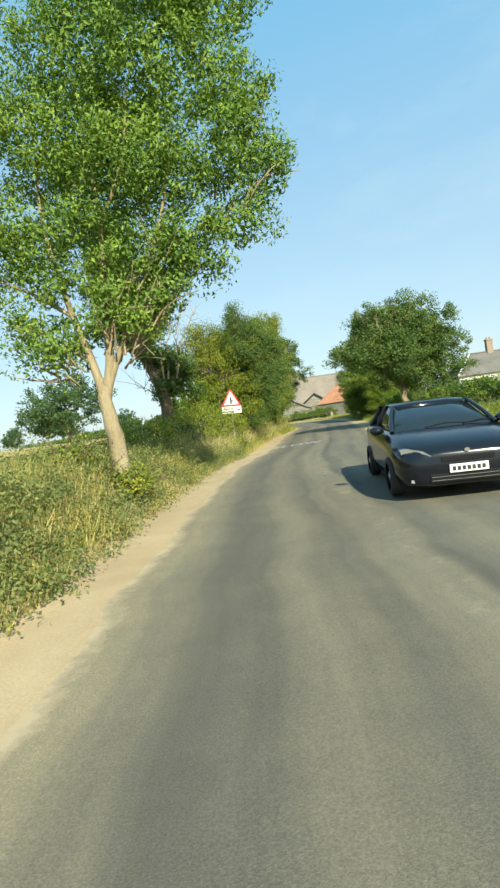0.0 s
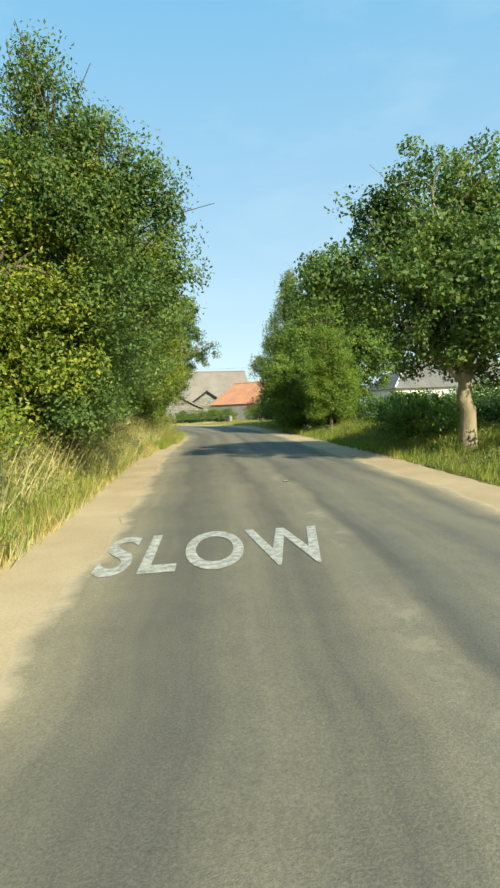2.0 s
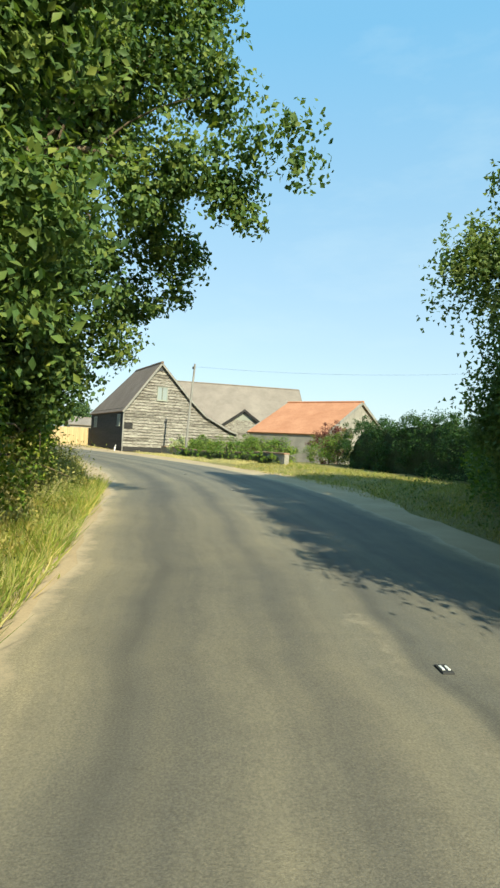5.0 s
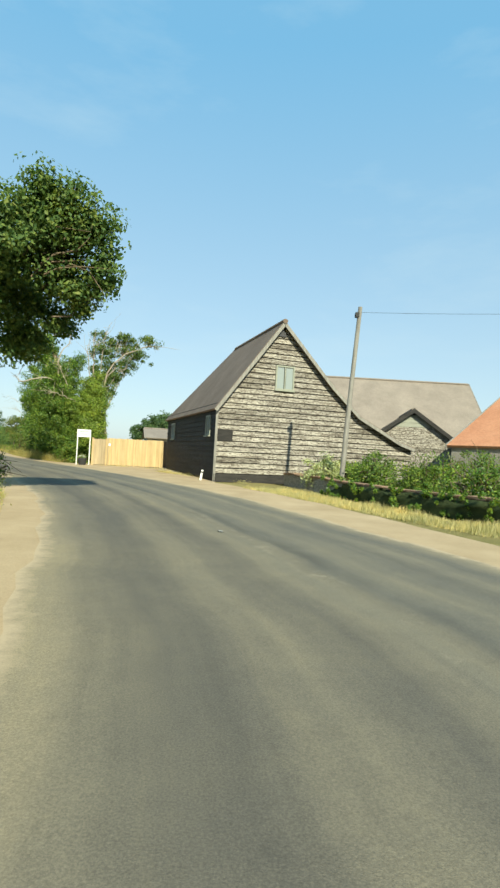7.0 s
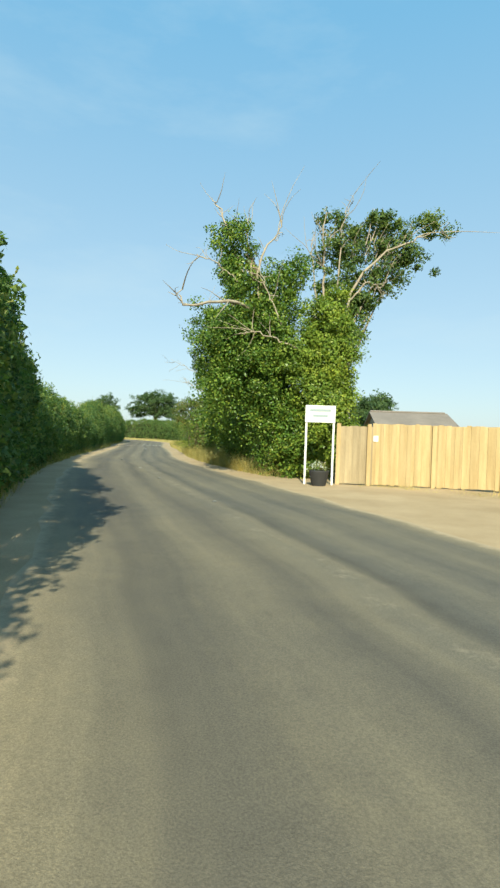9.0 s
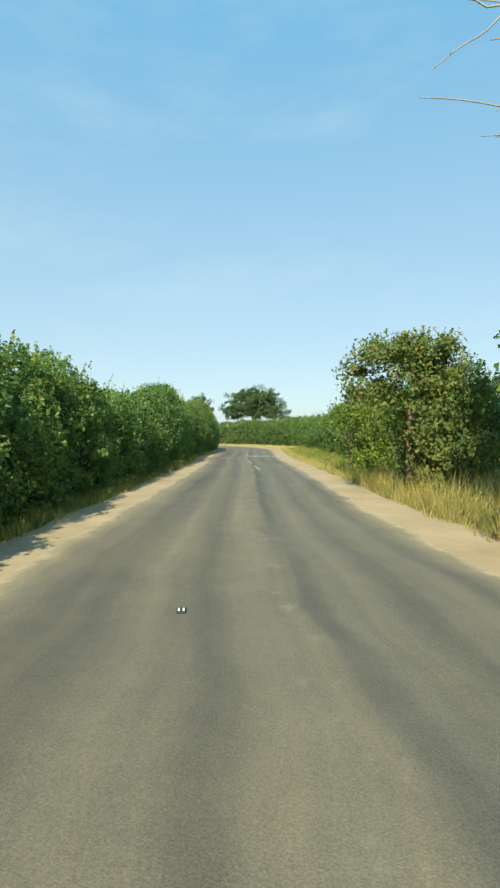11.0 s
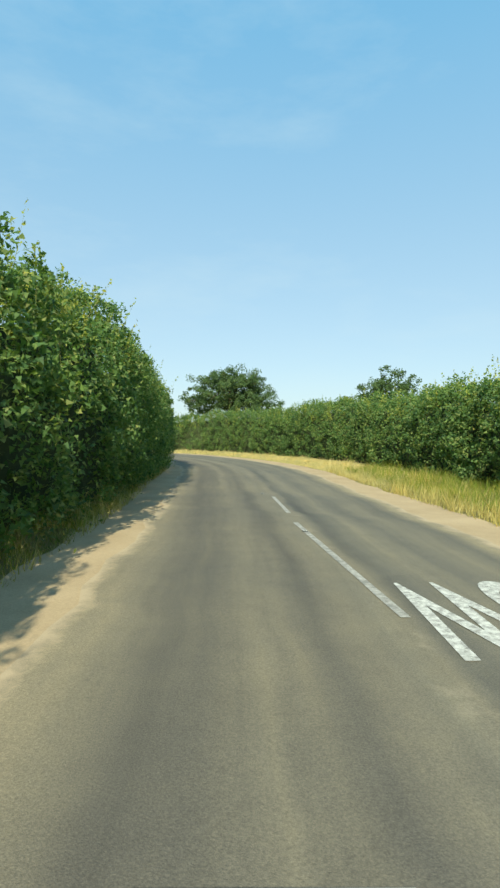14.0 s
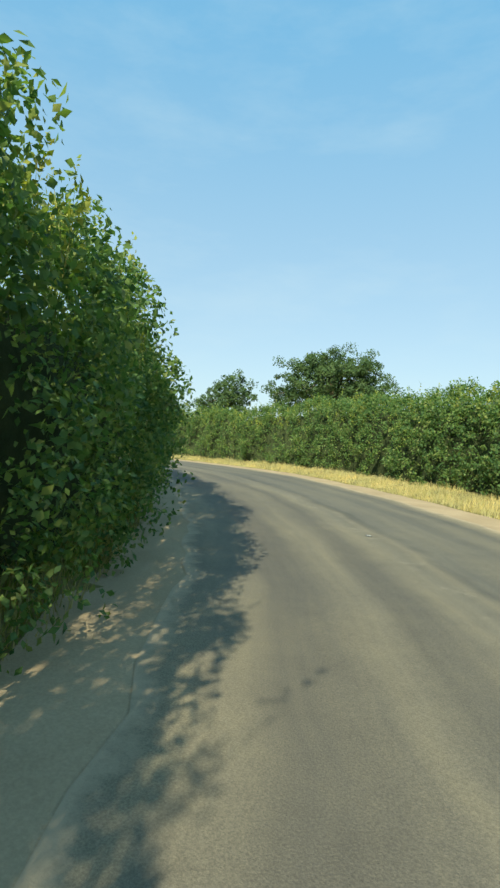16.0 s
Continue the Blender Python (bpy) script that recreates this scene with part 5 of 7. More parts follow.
tree("oak_tree", "broad old oak standing above the hedge", on_ground(-70.2, 201, -0.2), [(0, 0, 2.5), (0.2, 0, 4.6), (0, 0, 7), (0, 0, 9.5)], 0.55,
     [(0, 0, 8.4, 7.0, 6.5, 2.6), (0.4, 0, 10.2, 4.8, 4.6, 1.9), (-5.4, 0, 6.6, 2.6, 3.2, 1.5), (5.6, 0, 6.4, 2.8, 3.2, 1.6), (1.5, -1, 6.4, 3, 3, 1.2)], 330, 110, 0.24, M_LEAF_FAR, M_BARK, clump_r=0.75, limbs=14, group="far trees", single=True)

# hedges of the last stretch
def offset_line(side, y0, y1, off, x_end=-95):
    base, sg = (LEFT, 1) if side == "left" else (RIGHT, -1)
    ok = (CENTRE[:, 1] >= y0) & (CENTRE[:, 1] <= y1) & (CENTRE[:, 0] > x_end)
    o = np.interp(CENTRE[:, 1], np.linspace(y0, y1, len(off)), off)[:, None]
    return (base + sg * NORMAL * o)[ok]


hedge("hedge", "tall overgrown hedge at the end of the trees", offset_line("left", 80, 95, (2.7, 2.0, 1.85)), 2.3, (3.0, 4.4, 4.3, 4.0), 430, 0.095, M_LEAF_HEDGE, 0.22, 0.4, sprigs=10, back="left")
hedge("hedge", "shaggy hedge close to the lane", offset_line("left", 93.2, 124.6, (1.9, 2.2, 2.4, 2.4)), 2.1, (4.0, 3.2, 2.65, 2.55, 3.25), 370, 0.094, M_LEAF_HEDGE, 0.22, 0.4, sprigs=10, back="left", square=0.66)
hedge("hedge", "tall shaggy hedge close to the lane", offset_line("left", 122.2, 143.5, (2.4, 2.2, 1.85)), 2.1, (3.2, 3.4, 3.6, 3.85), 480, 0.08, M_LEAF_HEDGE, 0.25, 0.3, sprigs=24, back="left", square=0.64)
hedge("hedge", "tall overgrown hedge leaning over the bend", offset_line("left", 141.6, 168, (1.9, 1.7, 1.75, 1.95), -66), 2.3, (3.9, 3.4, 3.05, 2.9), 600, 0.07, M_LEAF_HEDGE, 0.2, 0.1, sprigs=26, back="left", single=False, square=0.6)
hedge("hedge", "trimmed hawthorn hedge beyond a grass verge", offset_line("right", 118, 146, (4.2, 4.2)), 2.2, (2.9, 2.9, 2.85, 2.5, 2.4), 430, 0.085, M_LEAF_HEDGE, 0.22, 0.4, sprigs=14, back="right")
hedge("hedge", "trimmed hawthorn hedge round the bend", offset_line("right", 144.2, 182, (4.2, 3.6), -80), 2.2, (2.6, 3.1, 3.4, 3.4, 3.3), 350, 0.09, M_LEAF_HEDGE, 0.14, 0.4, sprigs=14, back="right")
hedge("bramble_bank", "low tangle of brambles and dry stalks on the bank", offset_line("left", 12.5, 26, (2.9, 2.5, 2.1)), 1.9, (0.5, 0.85, 0.95, 0.8), 330, 0.06, M_LEAF_GOLD, 0.4, 0.5, "brambles", back="left")


# ---------------------------------------------------------------- buildings
# plan of the farm buildings: ridge ends
BIG_A = (21.62, 110.25)
BIG_B = (5.37, 109.83)
PORCH_A = (12.79, 95.45)
PORCH_B = (13.66, 101.39)
OR_A = (21.02, 85.52)
OR_B = (16.23, 90.99)
COT_A = (28.84, 66.67)
COT_B = (39.83, 66.82)
SHED_A = (-8.83, 123.91)
SHED_B = (-3.94, 125.16)
def weathered_boards():
    """Old weatherboard: bleached grey with flaked dark tar, streaked along the grain."""
    m, t, b = material("flaking weatherboard")
    o = t.nodes.new("ShaderNodeObjectInfo")
    co = t.nodes.new("ShaderNodeTexCoord").outputs["Object"]
    grain = noise_tex(t, 5.0, 6.0, 0.75, co, (0.35, 1.0, 9.0))
    flake = noise_tex(t, 2.6, 6.0, 0.75, co, (0.30, 1.0, 4.0))
    c = ramp(t, grain, [(0.25, (0.18, 0.16, 0.135)), (0.5, (0.36, 0.335, 0.29)), (0.75, (0.50, 0.475, 0.42))])
    chips = noise_tex(t, 9.0, 5.0, 0.8, co, (0.7, 1.0, 2.2))
    c = mix(t, ramp(t, flake, [(0.47, (0, 0, 0)), (0.60, (0.85, 0.85, 0.85))]), c, (0.10, 0.085, 0.07))
    c = mix(t, ramp(t, chips, [(0.50, (0, 0, 0)), (0.57, (0.9, 0.9, 0.9))]), c, (0.075, 0.062, 0.05))
    c = mix(t, ramp(t, chips, [(0.34, (0.7, 0.7, 0.7)), (0.40, (0, 0, 0))]), c, (0.50, 0.48, 0.43))
    v = ramp(t, o.outputs["Random"], [(0.0, (0.55, 0.54, 0.52)), (0.25, (0.9, 0.9, 0.9)), (1.0, (1.1, 1.1, 1.08))])
    c = mix(t, 1.0, c, v, "MULTIPLY")
    t.links.new(c, b.inputs["Base Color"])
    b.inputs["Roughness"].default_value = 0.9
    b.inputs["Specular IOR Level"].default_value = 0.1
    bump(t, b, grain, 0.7, 0.012)
    return m


def tile_roof(name, dark, light, row=0.22):
    m, t, b = material(name)
    co = t.nodes.new("ShaderNodeTexCoord").outputs["Object"]
    big = noise_tex(t, 0.6, 5.0, 0.7, co)
    small = noise_tex(t, 12.0, 3.0, 0.7, co, (1.0, 1.0, 2.0))
    c = ramp(t, big, [(0.3, dark), (0.7, light)])
    c = mix(t, 0.7, c, ramp(t, small, [(0.25, (0.6, 0.6, 0.6)), (0.75, (1.15, 1.15, 1.15))]), "MULTIPLY")
    t.links.new(c, b.inputs["Base Color"])
    b.inputs["Roughness"].default_value = 0.85
    w = node(t, "ShaderNodeTexWave", Scale=1.0 / row / 6.28 * 3.14)
    w.wave_type, w.bands_direction, w.wave_profile = "BANDS", "Z", "SAW"
    t.links.new(co, w.inputs["Vector"])
    bump(t, b, w.outputs["Fac"], 0.6, 0.03)
    return m


M_BOARD = weathered_boards()
M_TAR = rough_mat("black tarred boards", (0.018, 0.017, 0.017), (0.05, 0.046, 0.042), 2.0, 0.75, 0.6, 0.01, stretch=(1, 1, 4), per_object=0.35)
M_ROOF_BROWN = tile_roof("brown clay tiles", (0.14, 0.10, 0.074), (0.215, 0.162, 0.125))
M_ROOF_GREY = tile_roof("weathered grey brown tiles", (0.185, 0.155, 0.130), (0.265, 0.225, 0.188), 0.3)
M_ROOF_ORANGE = tile_roof("orange clay pantiles", (0.40, 0.165, 0.08), (0.54, 0.26, 0.14), 0.3)
M_WALL_GREY = rough_mat("grey weathered gable", (0.24, 0.22, 0.19), (0.36, 0.33, 0.28), 1.5, 0.9, 0.5, 0.02)
M_WALL_WHITE = rough_mat("white lime render", (0.70, 0.69, 0.65), (0.82, 0.81, 0.78), 1.5, 0.9, 0.3, 0.01)
M_SLATE = tile_roof("blue grey slates", (0.115, 0.108, 0.10), (0.185, 0.172, 0.155), 0.25)
M_BRICK = rough_mat("weathered buff brick", (0.25, 0.19, 0.14), (0.38, 0.31, 0.24), 6.0, 0.9, 0.6, 0.02)
M_FLINT = rough_mat("flint and mortar", (0.20, 0.18, 0.15), (0.48, 0.44, 0.37), 14.0, 0.85, 0.9, 0.04)
M_FENCE = rough_mat("new pale softwood", (0.48, 0.35, 0.17), (0.64, 0.49, 0.27), 1.6, 0.85, 0.4, 0.01, stretch=(4, 4, 0.4), fine=30.0, per_object=0.22)
M_FENCE_GREY = rough_mat("greying softwood", (0.36, 0.28, 0.17), (0.50, 0.40, 0.25), 1.6, 0.85, 0.4, 0.01, stretch=(4, 4, 0.4), fine=30.0, per_object=0.22)
M_FENCE_OLD = rough_mat("grey brown old board", (0.20, 0.15, 0.10), (0.30, 0.24, 0.17), 2.0, 0.9, 0.4, 0.01, stretch=(4, 4, 0.4), per_object=0.2)
M_TIMBER = rough_mat("grey timber", (0.19, 0.18, 0.16), (0.33, 0.315, 0.285), 3.0, 0.85, 0.5, 0.01, stretch=(3, 3, 0.5))
M_WINDOW = glass_mat("window glass", (0.24, 0.27, 0.26))
M_FRAME_GREEN = plain_mat("grey green window paint", (0.25, 0.26, 0.21), 0.6)
M_SIGN_WHITE = plain_mat("white sign sheet", (0.80, 0.80, 0.78), 0.4)
M_SIGN_RED = plain_mat("red sign sheet", (0.62, 0.03, 0.035), 0.4)
M_SIGN_BLACK = plain_mat("black sign sheet", (0.03, 0.03, 0.035), 0.45)
M_GREY_METAL = plain_mat("grey galvanised steel", (0.32, 0.33, 0.34), 0.5, 0.6)
M_BAR_GREY = plain_mat("faded sign lettering", (0.30, 0.36, 0.38), 0.6)


def wedge_board(bm, x0, x1, z0, tall, slope0=0.0, slope1=0.0):
    """One lapped board in the plane y = 0, its lower edge proud of the wall; slopes cut its ends."""
    pr = 0.035
    v = [bm.verts.new(p) for p in ((x0, -pr, z0), (x1, -pr, z0), (x1 + slope1 * tall, -0.008, z0 + tall), (x0 + slope0 * tall, -0.008, z0 + tall),
                                   (x0, 0.012, z0), (x1, 0.012, z0), (x1 + slope1 * tall, 0.012, z0 + tall), (x0 + slope0 * tall, 0.012, z0 + tall))]
    for f in ((0, 1, 2, 3), (5, 4, 7, 6), (0, 4, 5, 1), (3, 2, 6, 7), (0, 3, 7, 4), (1, 5, 6, 2)):
        bm.faces.new([v[i] for i in f])


def slab(bm, quad, thick):
    """A roof plane of the four corners with some thickness."""
    q = [Vector(p) for p in quad]
    n = (q[1] - q[0]).cross(q[-1] - q[0]).normalized()
    if n.z < 0:
        n = -n
    a = [bm.verts.new(p) for p in q]
    b = [bm.verts.new(p - n * thick) for p in q]
    bm.faces.new(a)
    bm.faces.new(b[::-1])
    for i in range(len(q)):
        bm.faces.new((a[i], b[i], b[(i + 1) % len(q)], a[(i + 1) % len(q)]))
    bmesh.ops.recalc_face_normals(bm, faces=bm.faces[:])


def window_part(parent, x0, x1, z0, z1, frame_mat, lights=2, y=-0.05):
    bm = bmesh.new()
    w = 0.07
    box(bm, (x0, y - 0.03, z0), (x0 + w, y + 0.08, z1))
    box(bm, (x1 - w, y - 0.03, z0), (x1, y + 0.08, z1))
    box(bm, (x0 + w, y - 0.03, z1 - w), (x1 - w, y + 0.08, z1))
    box(bm, (x0 + w, y - 0.03, z0), (x1 - w, y + 0.08, z0 + w))
    fr = part("window", bm, frame_mat, parent)
    for k in range(1, lights):
        bm = bmesh.new()
        xm = x0 + (x1 - x0) * k / lights
        box(bm, (xm - 0.025, y - 0.02, z0 + w), (xm + 0.025, y + 0.06, z1 - w))
        part("mullion", bm, frame_mat, fr)
    for k in range(lights):
        bm = bmesh.new()
        xa, xb = x0 + (x1 - x0) * k / lights, x0 + (x1 - x0) * (k + 1) / lights
        box(bm, (xa + 0.05, y + 0.015, z0 + w), (xb - 0.05, y + 0.03, z1 - w))
        part("pane", bm, M_WINDOW, fr)
    bm = bmesh.new()
    box(bm, (x0 - 0.05, y - 0.09, z0 - 0.06), (x1 + 0.05, y + 0.02, z0 - 0.003))
    part("sill", bm, frame_mat, fr)
    return fr


def barn():
    root = new("barn")
    root.matrix_world = pose(1.74, 88.05, 0, 0, 0, 19.1)
    tagged(root, "old weatherboarded barn with a steep brown tiled roof", "barn")
    prof = [(0, 3.48), (2.95, 7.55), (5.64, 4.75), (7.18, 3.40), (9.54, 2.25), (10.4, 2.0)]
    deep, rb = 12.6, 7.7

    def span(z):
        xl = 0.0 if z <= 3.48 else (z - 3.48) / (7.55 - 3.48) * 2.95
        xr = 10.4
        for (xa, za), (xb, zb) in zip(prof[1:], prof[2:]):
            if zb <= z <= za:
                xr = xa + (za - z) / (za - zb) * (xb - xa)
        return xl, xr

    bm = bmesh.new()
    prism(bm, [(0.02, 0.0), (10.38, 0.0), (10.38, 1.95)] + [(x, z - 0.06) for x, z in prof[-2:0:-1]] + [(0.02, 3.42)], 0.014, rb - 0.104)
    part("wall", bm, M_TAR, root, "black tarred timber wall")
    bm = bmesh.new()
    prism(bm, [(0.02, 0.0), (10.38, 0.0), (10.38, 1.95), (9.54, 2.17), (7.18, 3.25), (0.02, 3.25)], rb - 0.1, deep)
    part("wall", bm, M_TAR, root, "black tarred timber wall")
    bm = bmesh.new()
    box(bm, (-0.03, -0.06, 0.0), (10.4, 0.05, 0.36))
    part("plinth", bm, M_TAR, root, "dark tarred plinth")
    # gable boards
    win = (2.72, 3.66, 4.40, 5.55)
    z = 0.36
    tall = 0.247
    while z < 7.30:
        xl, xr = span(z + 0.01)
        xl2, xr2 = span(z + tall)
        cuts = [xl]
        x = xl + random.uniform(1.5, 4.5)
        while x < xr - 1.0:
            cuts.append(x)
            x += random.uniform(2.2, 4.8)
        cuts.append(xr)
        segs = []
        for a, b in zip(cuts[:-1], cuts[1:]):
            if z + tall > win[2] - 0.05 and z < win[3] - 0.03 and a < win[1] and b > win[0]:
                if a < win[0] - 0.1:
                    segs.append((a, win[0]))
                if b > win[1] + 0.1:
                    segs.append((win[1], b))
            else:
                segs.append((a, b))
        for a, b in segs:
            bm = bmesh.new()
            s0 = (xl2 - xl) / tall if a == xl else 0.0
            s1 = (xr2 - xr) / tall if b == xr else 0.0
            # boards stop short: the black wall in the gaps stands for lap shadows
            wedge_board(bm, a, b - 0.006, z + 0.05, tall - 0.045, s0, s1)
            bmesh.ops.rotate(bm, cent=((a + b) / 2, 0, z), matrix=Matrix.Rotation(random.gauss(0, 0.003), 3, "Y"), verts=bm.verts[:])
            part("board", bm, M_BOARD, root)
        z += tall
    window_part(root, win[0], win[1], win[2], win[3], M_FRAME_GREEN, 2)
    # solid triangle, not an opening: the hole's darkness is its black colour
    bm = bmesh.new()
    prism(bm, [(2.72, 6.9), (3.18, 6.9), (2.95, 7.3)], -0.09, 0.0)
    part("dark_triangle", bm, M_SIGN_BLACK, root, "small black triangle standing for a dark hole under the ridge")
    # side boards
    turn = pose(0, 0, 0, 0, 0, -90)
    z = 0.10
    while z < 3.40:
        x = 0.0
        while x < deep - 0.05:
            e = min(deep, x + random.uniform(2.5, 5.0))
            if deep - e < 0.8:
                e = deep
            pieces = [(x, e)]
            for b0, b1, w0, w1 in ((0.9, 1.75, 2.1, 3.05), (9.8, 10.9, 2.0, 3.0)):
                if z + tall > w0 and z < w1:
                    pieces = [p for a0, a1 in pieces for p in (((a0, min(a1, b0)), (max(a0, b1), a1)) if a0 < b1 and a1 > b0 else ((a0, a1),)) if p[1] - p[0] > 0.1]
            for a0, a1 in pieces:
                bm = bmesh.new()
                wedge_board(bm, a0, a1 - 0.006, z + 0.02, tall - 0.012)
                for v in bm.verts:
                    v.co = Vector((v.co.y, v.co.x, v.co.z))
                bmesh.ops.reverse_faces(bm, faces=bm.faces[:])
                part("board", bm, M_TAR, root)
            x = e
        z += tall
    for y0, y1, z0, z1 in ((0.9, 1.75, 2.1, 3.05), (9.8, 10.9, 2.0, 3.0)):
        w = window_part(root, y0, y1, z0, z1, M_FRAME_GREEN, 2)
        w.matrix_basis = Matrix(((0, 1, 0, 0), (1, 0, 0, 0), (0, 0, 1, 0), (0, 0, 0, 1)))
    # roof: the near slope runs to a hip at the far end
    bm = bmesh.new()
    slab(bm, [(2.95, -0.28, 7.62), (2.95, rb, 7.62), (-0.2, deep + 0.2, 3.27), (-0.2, -0.28, 3.27)], 0.10)
    part("roof_slope", bm, M_ROOF_BROWN, root)
    bm = bmesh.new()
    slab(bm, [(2.95, rb, 7.62), (2.96, rb + 0.01, 7.60), (6.3, deep + 0.2, 3.27), (-0.2, deep + 0.2, 3.27)], 0.10)
    part("roof_hip", bm, M_ROOF_BROWN, root)
    hip_y = lambda z: min(deep, rb + (7.55 - z) / 4.28 * (deep + 0.2 - rb))
    for (xa, za), (xb, zb) in zip(prof[1:-1], prof[2:]):
        bm = bmesh.new()
        slab(bm, [(xa, -0.28, za + 0.07), (xa, hip_y(za), za + 0.07), (xb, hip_y(zb), zb + 0.07), (xb, -0.28, zb + 0.07)], 0.10)
        part("roof_slope", bm, M_ROOF_BROWN, root)
    # verge boards along the gable
    pts = [(-0.2, 3.24)] + [(2.95, 7.58)] + [(x, z + 0.03) for x, z in prof[2:]]
    for (xa, za), (xb, zb) in zip(pts[:-1], pts[1:]):
        bm = bmesh.new()
        d = Vector((xb - xa, 0, zb - za)).normalized()
        n = Vector((-d.z, 0, d.x))
        if n.z > 0:
            n = -n
        a, b = Vector((xa, 0, za)), Vector((xb, 0, zb))
        vs = []
        for yy in (-0.33, -0.27):
            vs += [bm.verts.new(p + Vector((0, yy, 0))) for p in (a, b, b + n * 0.15, a + n * 0.15)]
        for f in ((0, 1, 2, 3), (7, 6, 5, 4), (0, 4, 5, 1), (1, 5, 6, 2), (2, 6, 7, 3), (3, 7, 4, 0)):
            bm.faces.new([vs[i] for i in f])
        part("verge_board", bm, M_TIMBER, root, "grey weathered barge board")
    for i in range(25):
        bm = bmesh.new()
        y = -0.2 + i * 0.31
        r = bmesh.ops.create_cone(bm, cap_ends=True, segments=8, radius1=0.13, radius2=0.12, depth=0.32)["verts"]
        for v in r:
            v.co = Vector((2.95 + v.co.x, y + v.co.z, 7.58 + v.co.y * 0.8))
        part("ridge_tile", bm, M_ROOF_BROWN, root)
    bm = bmesh.new()
    box(bm, (-0.05, -0.06, 0.0), (0.06, 0.03, 3.35), bevel=0.01)
    part("corner_board", bm, M_TIMBER, root)
    bm = bmesh.new()
    box(bm, (0.07, -0.055, 1.85), (0.78, -0.02, 2.36), bevel=0.006)
    part("repair_board", bm, M_TAR, root, "brown repair boards")
    return root


barn()


def gabled(name, label, a, b, half, ridge, eave, wall_mat, roof_mat, over=0.3, category="building", boards=False, chimney=None, windows=(), hip=0.0, wide=None, verge=None):
    """A long gabled building with its ridge from a to b."""
    ax, ay = a
    bx, by = b
    ln = math.hypot(bx - ax, by - ay)
    root = new(name)
    gz = min(ground_z(ax, ay), ground_z(bx, by)) - 0.1
    root.matrix_world = Matrix.Translation((ax, ay, gz)) @ Matrix.Rotation(math.atan2(by - ay, bx - ax), 4, "Z")
    tagged(root, label, category)
    R, E = ridge - gz, eave - gz
    # the side to the left of the ridge's run may reach further out and lower
    pitch = (R - E) / half
    wide = wide or half
    E2 = R - pitch * wide
    bm = bmesh.new()
    v = []
    for x in (0, ln):
        v += [bm.verts.new(p) for p in ((x, -half, 0), (x, wide, 0), (x, wide, E2), (x if x else hip, 0, R - 0.05), (x, -half, E))]
    bm.faces.new(v[:5])
    bm.faces.new(v[5:][::-1])
    for i, j in ((0, 1), (1, 2), (2, 3), (3, 4), (4, 0)):
        bm.faces.new((v[i], v[i + 5], v[j + 5], v[j]))
    bmesh.ops.recalc_face_normals(bm, faces=bm.faces[:])
    part("wall", bm, wall_mat, root)
    dz = pitch * over
    for s, w, e in ((-1, half, E), (1, wide, E2)):
        bm = bmesh.new()
        slab(bm, [(hip or -over, 0, R + 0.06), (ln + over, 0, R + 0.06), (ln + over, s * (w + over), e - dz + 0.06), (-over, s * (w + over), e - dz + 0.06)], 0.1)
        part("roof_slope", bm, roof_mat, root)
        if verge:
            for x0 in (-over - 0.05, ln + over):
                bm = bmesh.new()
                v = [bm.verts.new(p) for x in (x0, x0 + 0.05) for p in ((x, 0, R + 0.10), (x, s * (w + over), e - dz + 0.10), (x, s * (w + over), e - dz - 0.16), (x, 0, R - 0.16))]
                for f in ((0, 1, 2, 3), (7, 6, 5, 4), (0, 4, 5, 1), (1, 5, 6, 2), (2, 6, 7, 3), (3, 7, 4, 0)):
                    bm.faces.new([v[i] for i in f])
                bmesh.ops.recalc_face_normals(bm, faces=bm.faces[:])
                part("verge_board", bm, verge, root)
    if hip:
        bm = bmesh.new()
        slab(bm, [(-over, -half - over, E - dz + 0.06), (hip, 0, R + 0.06), (-over, half + over, E - dz + 0.06)], 0.1)
        part("roof_slope", bm, roof_mat, root)
        for s in (-1, 1):
            V, Q = tube_arrays([(hip, 0, R + 0.08), (-over, s * (half + over), E - dz + 0.08)], [0.09, 0.09], 8)
            child("hip_tile", mesh_np("hip_tile", V, Q, M_WALL_WHITE, True), root, "pale mortared hip tiles")
    n = int((ln - hip) / 0.45) + 1
    for i in range(n):
        bm = bmesh.new()
        r = bmesh.ops.create_cone(bm, cap_ends=True, segments=8, radius1=0.14, radius2=0.13, depth=0.46)["verts"]
        for q in r:
            q.co = Vector((hip + i * 0.45 + q.co.z, q.co.x, R + 0.06 + q.co.y * 0.7))
        part("ridge_tile", bm, roof_mat, root)
    for x0, x1, z0, z1, side in windows:
        w = window_part(root, x0, x1, z0, z1, M_SIGN_WHITE, 2)
        w.matrix_basis = Matrix.Translation((0, -half, 0)) if side < 0 else Matrix.Translation((0, half, 0)) @ Matrix.Rotation(math.pi, 4, "Z") @ Matrix.Translation((-x0 - x1, 0, 0))
    if chimney:
        bm = bmesh.new()
        box(bm, (chimney - 0.38, -0.3, R - 0.7), (chimney + 0.38, 0.3, R + 1.6))
        box(bm, (chimney - 0.44, -0.36, R + 1.42), (chimney + 0.44, 0.36, R + 1.56))
        ch = part("chimney", bm, M_BRICK, root)
        for dx in (-0.18, 0.18):
            V, Q = tube_arrays([(chimney + dx, 0, R + 1.55), (chimney + dx, 0, R + 1.85)], [0.11, 0.09], 10)
            child("chimney_pot", mesh_np("chimney_pot", V, Q, M_ROOF_ORANGE, True), ch)
    return root


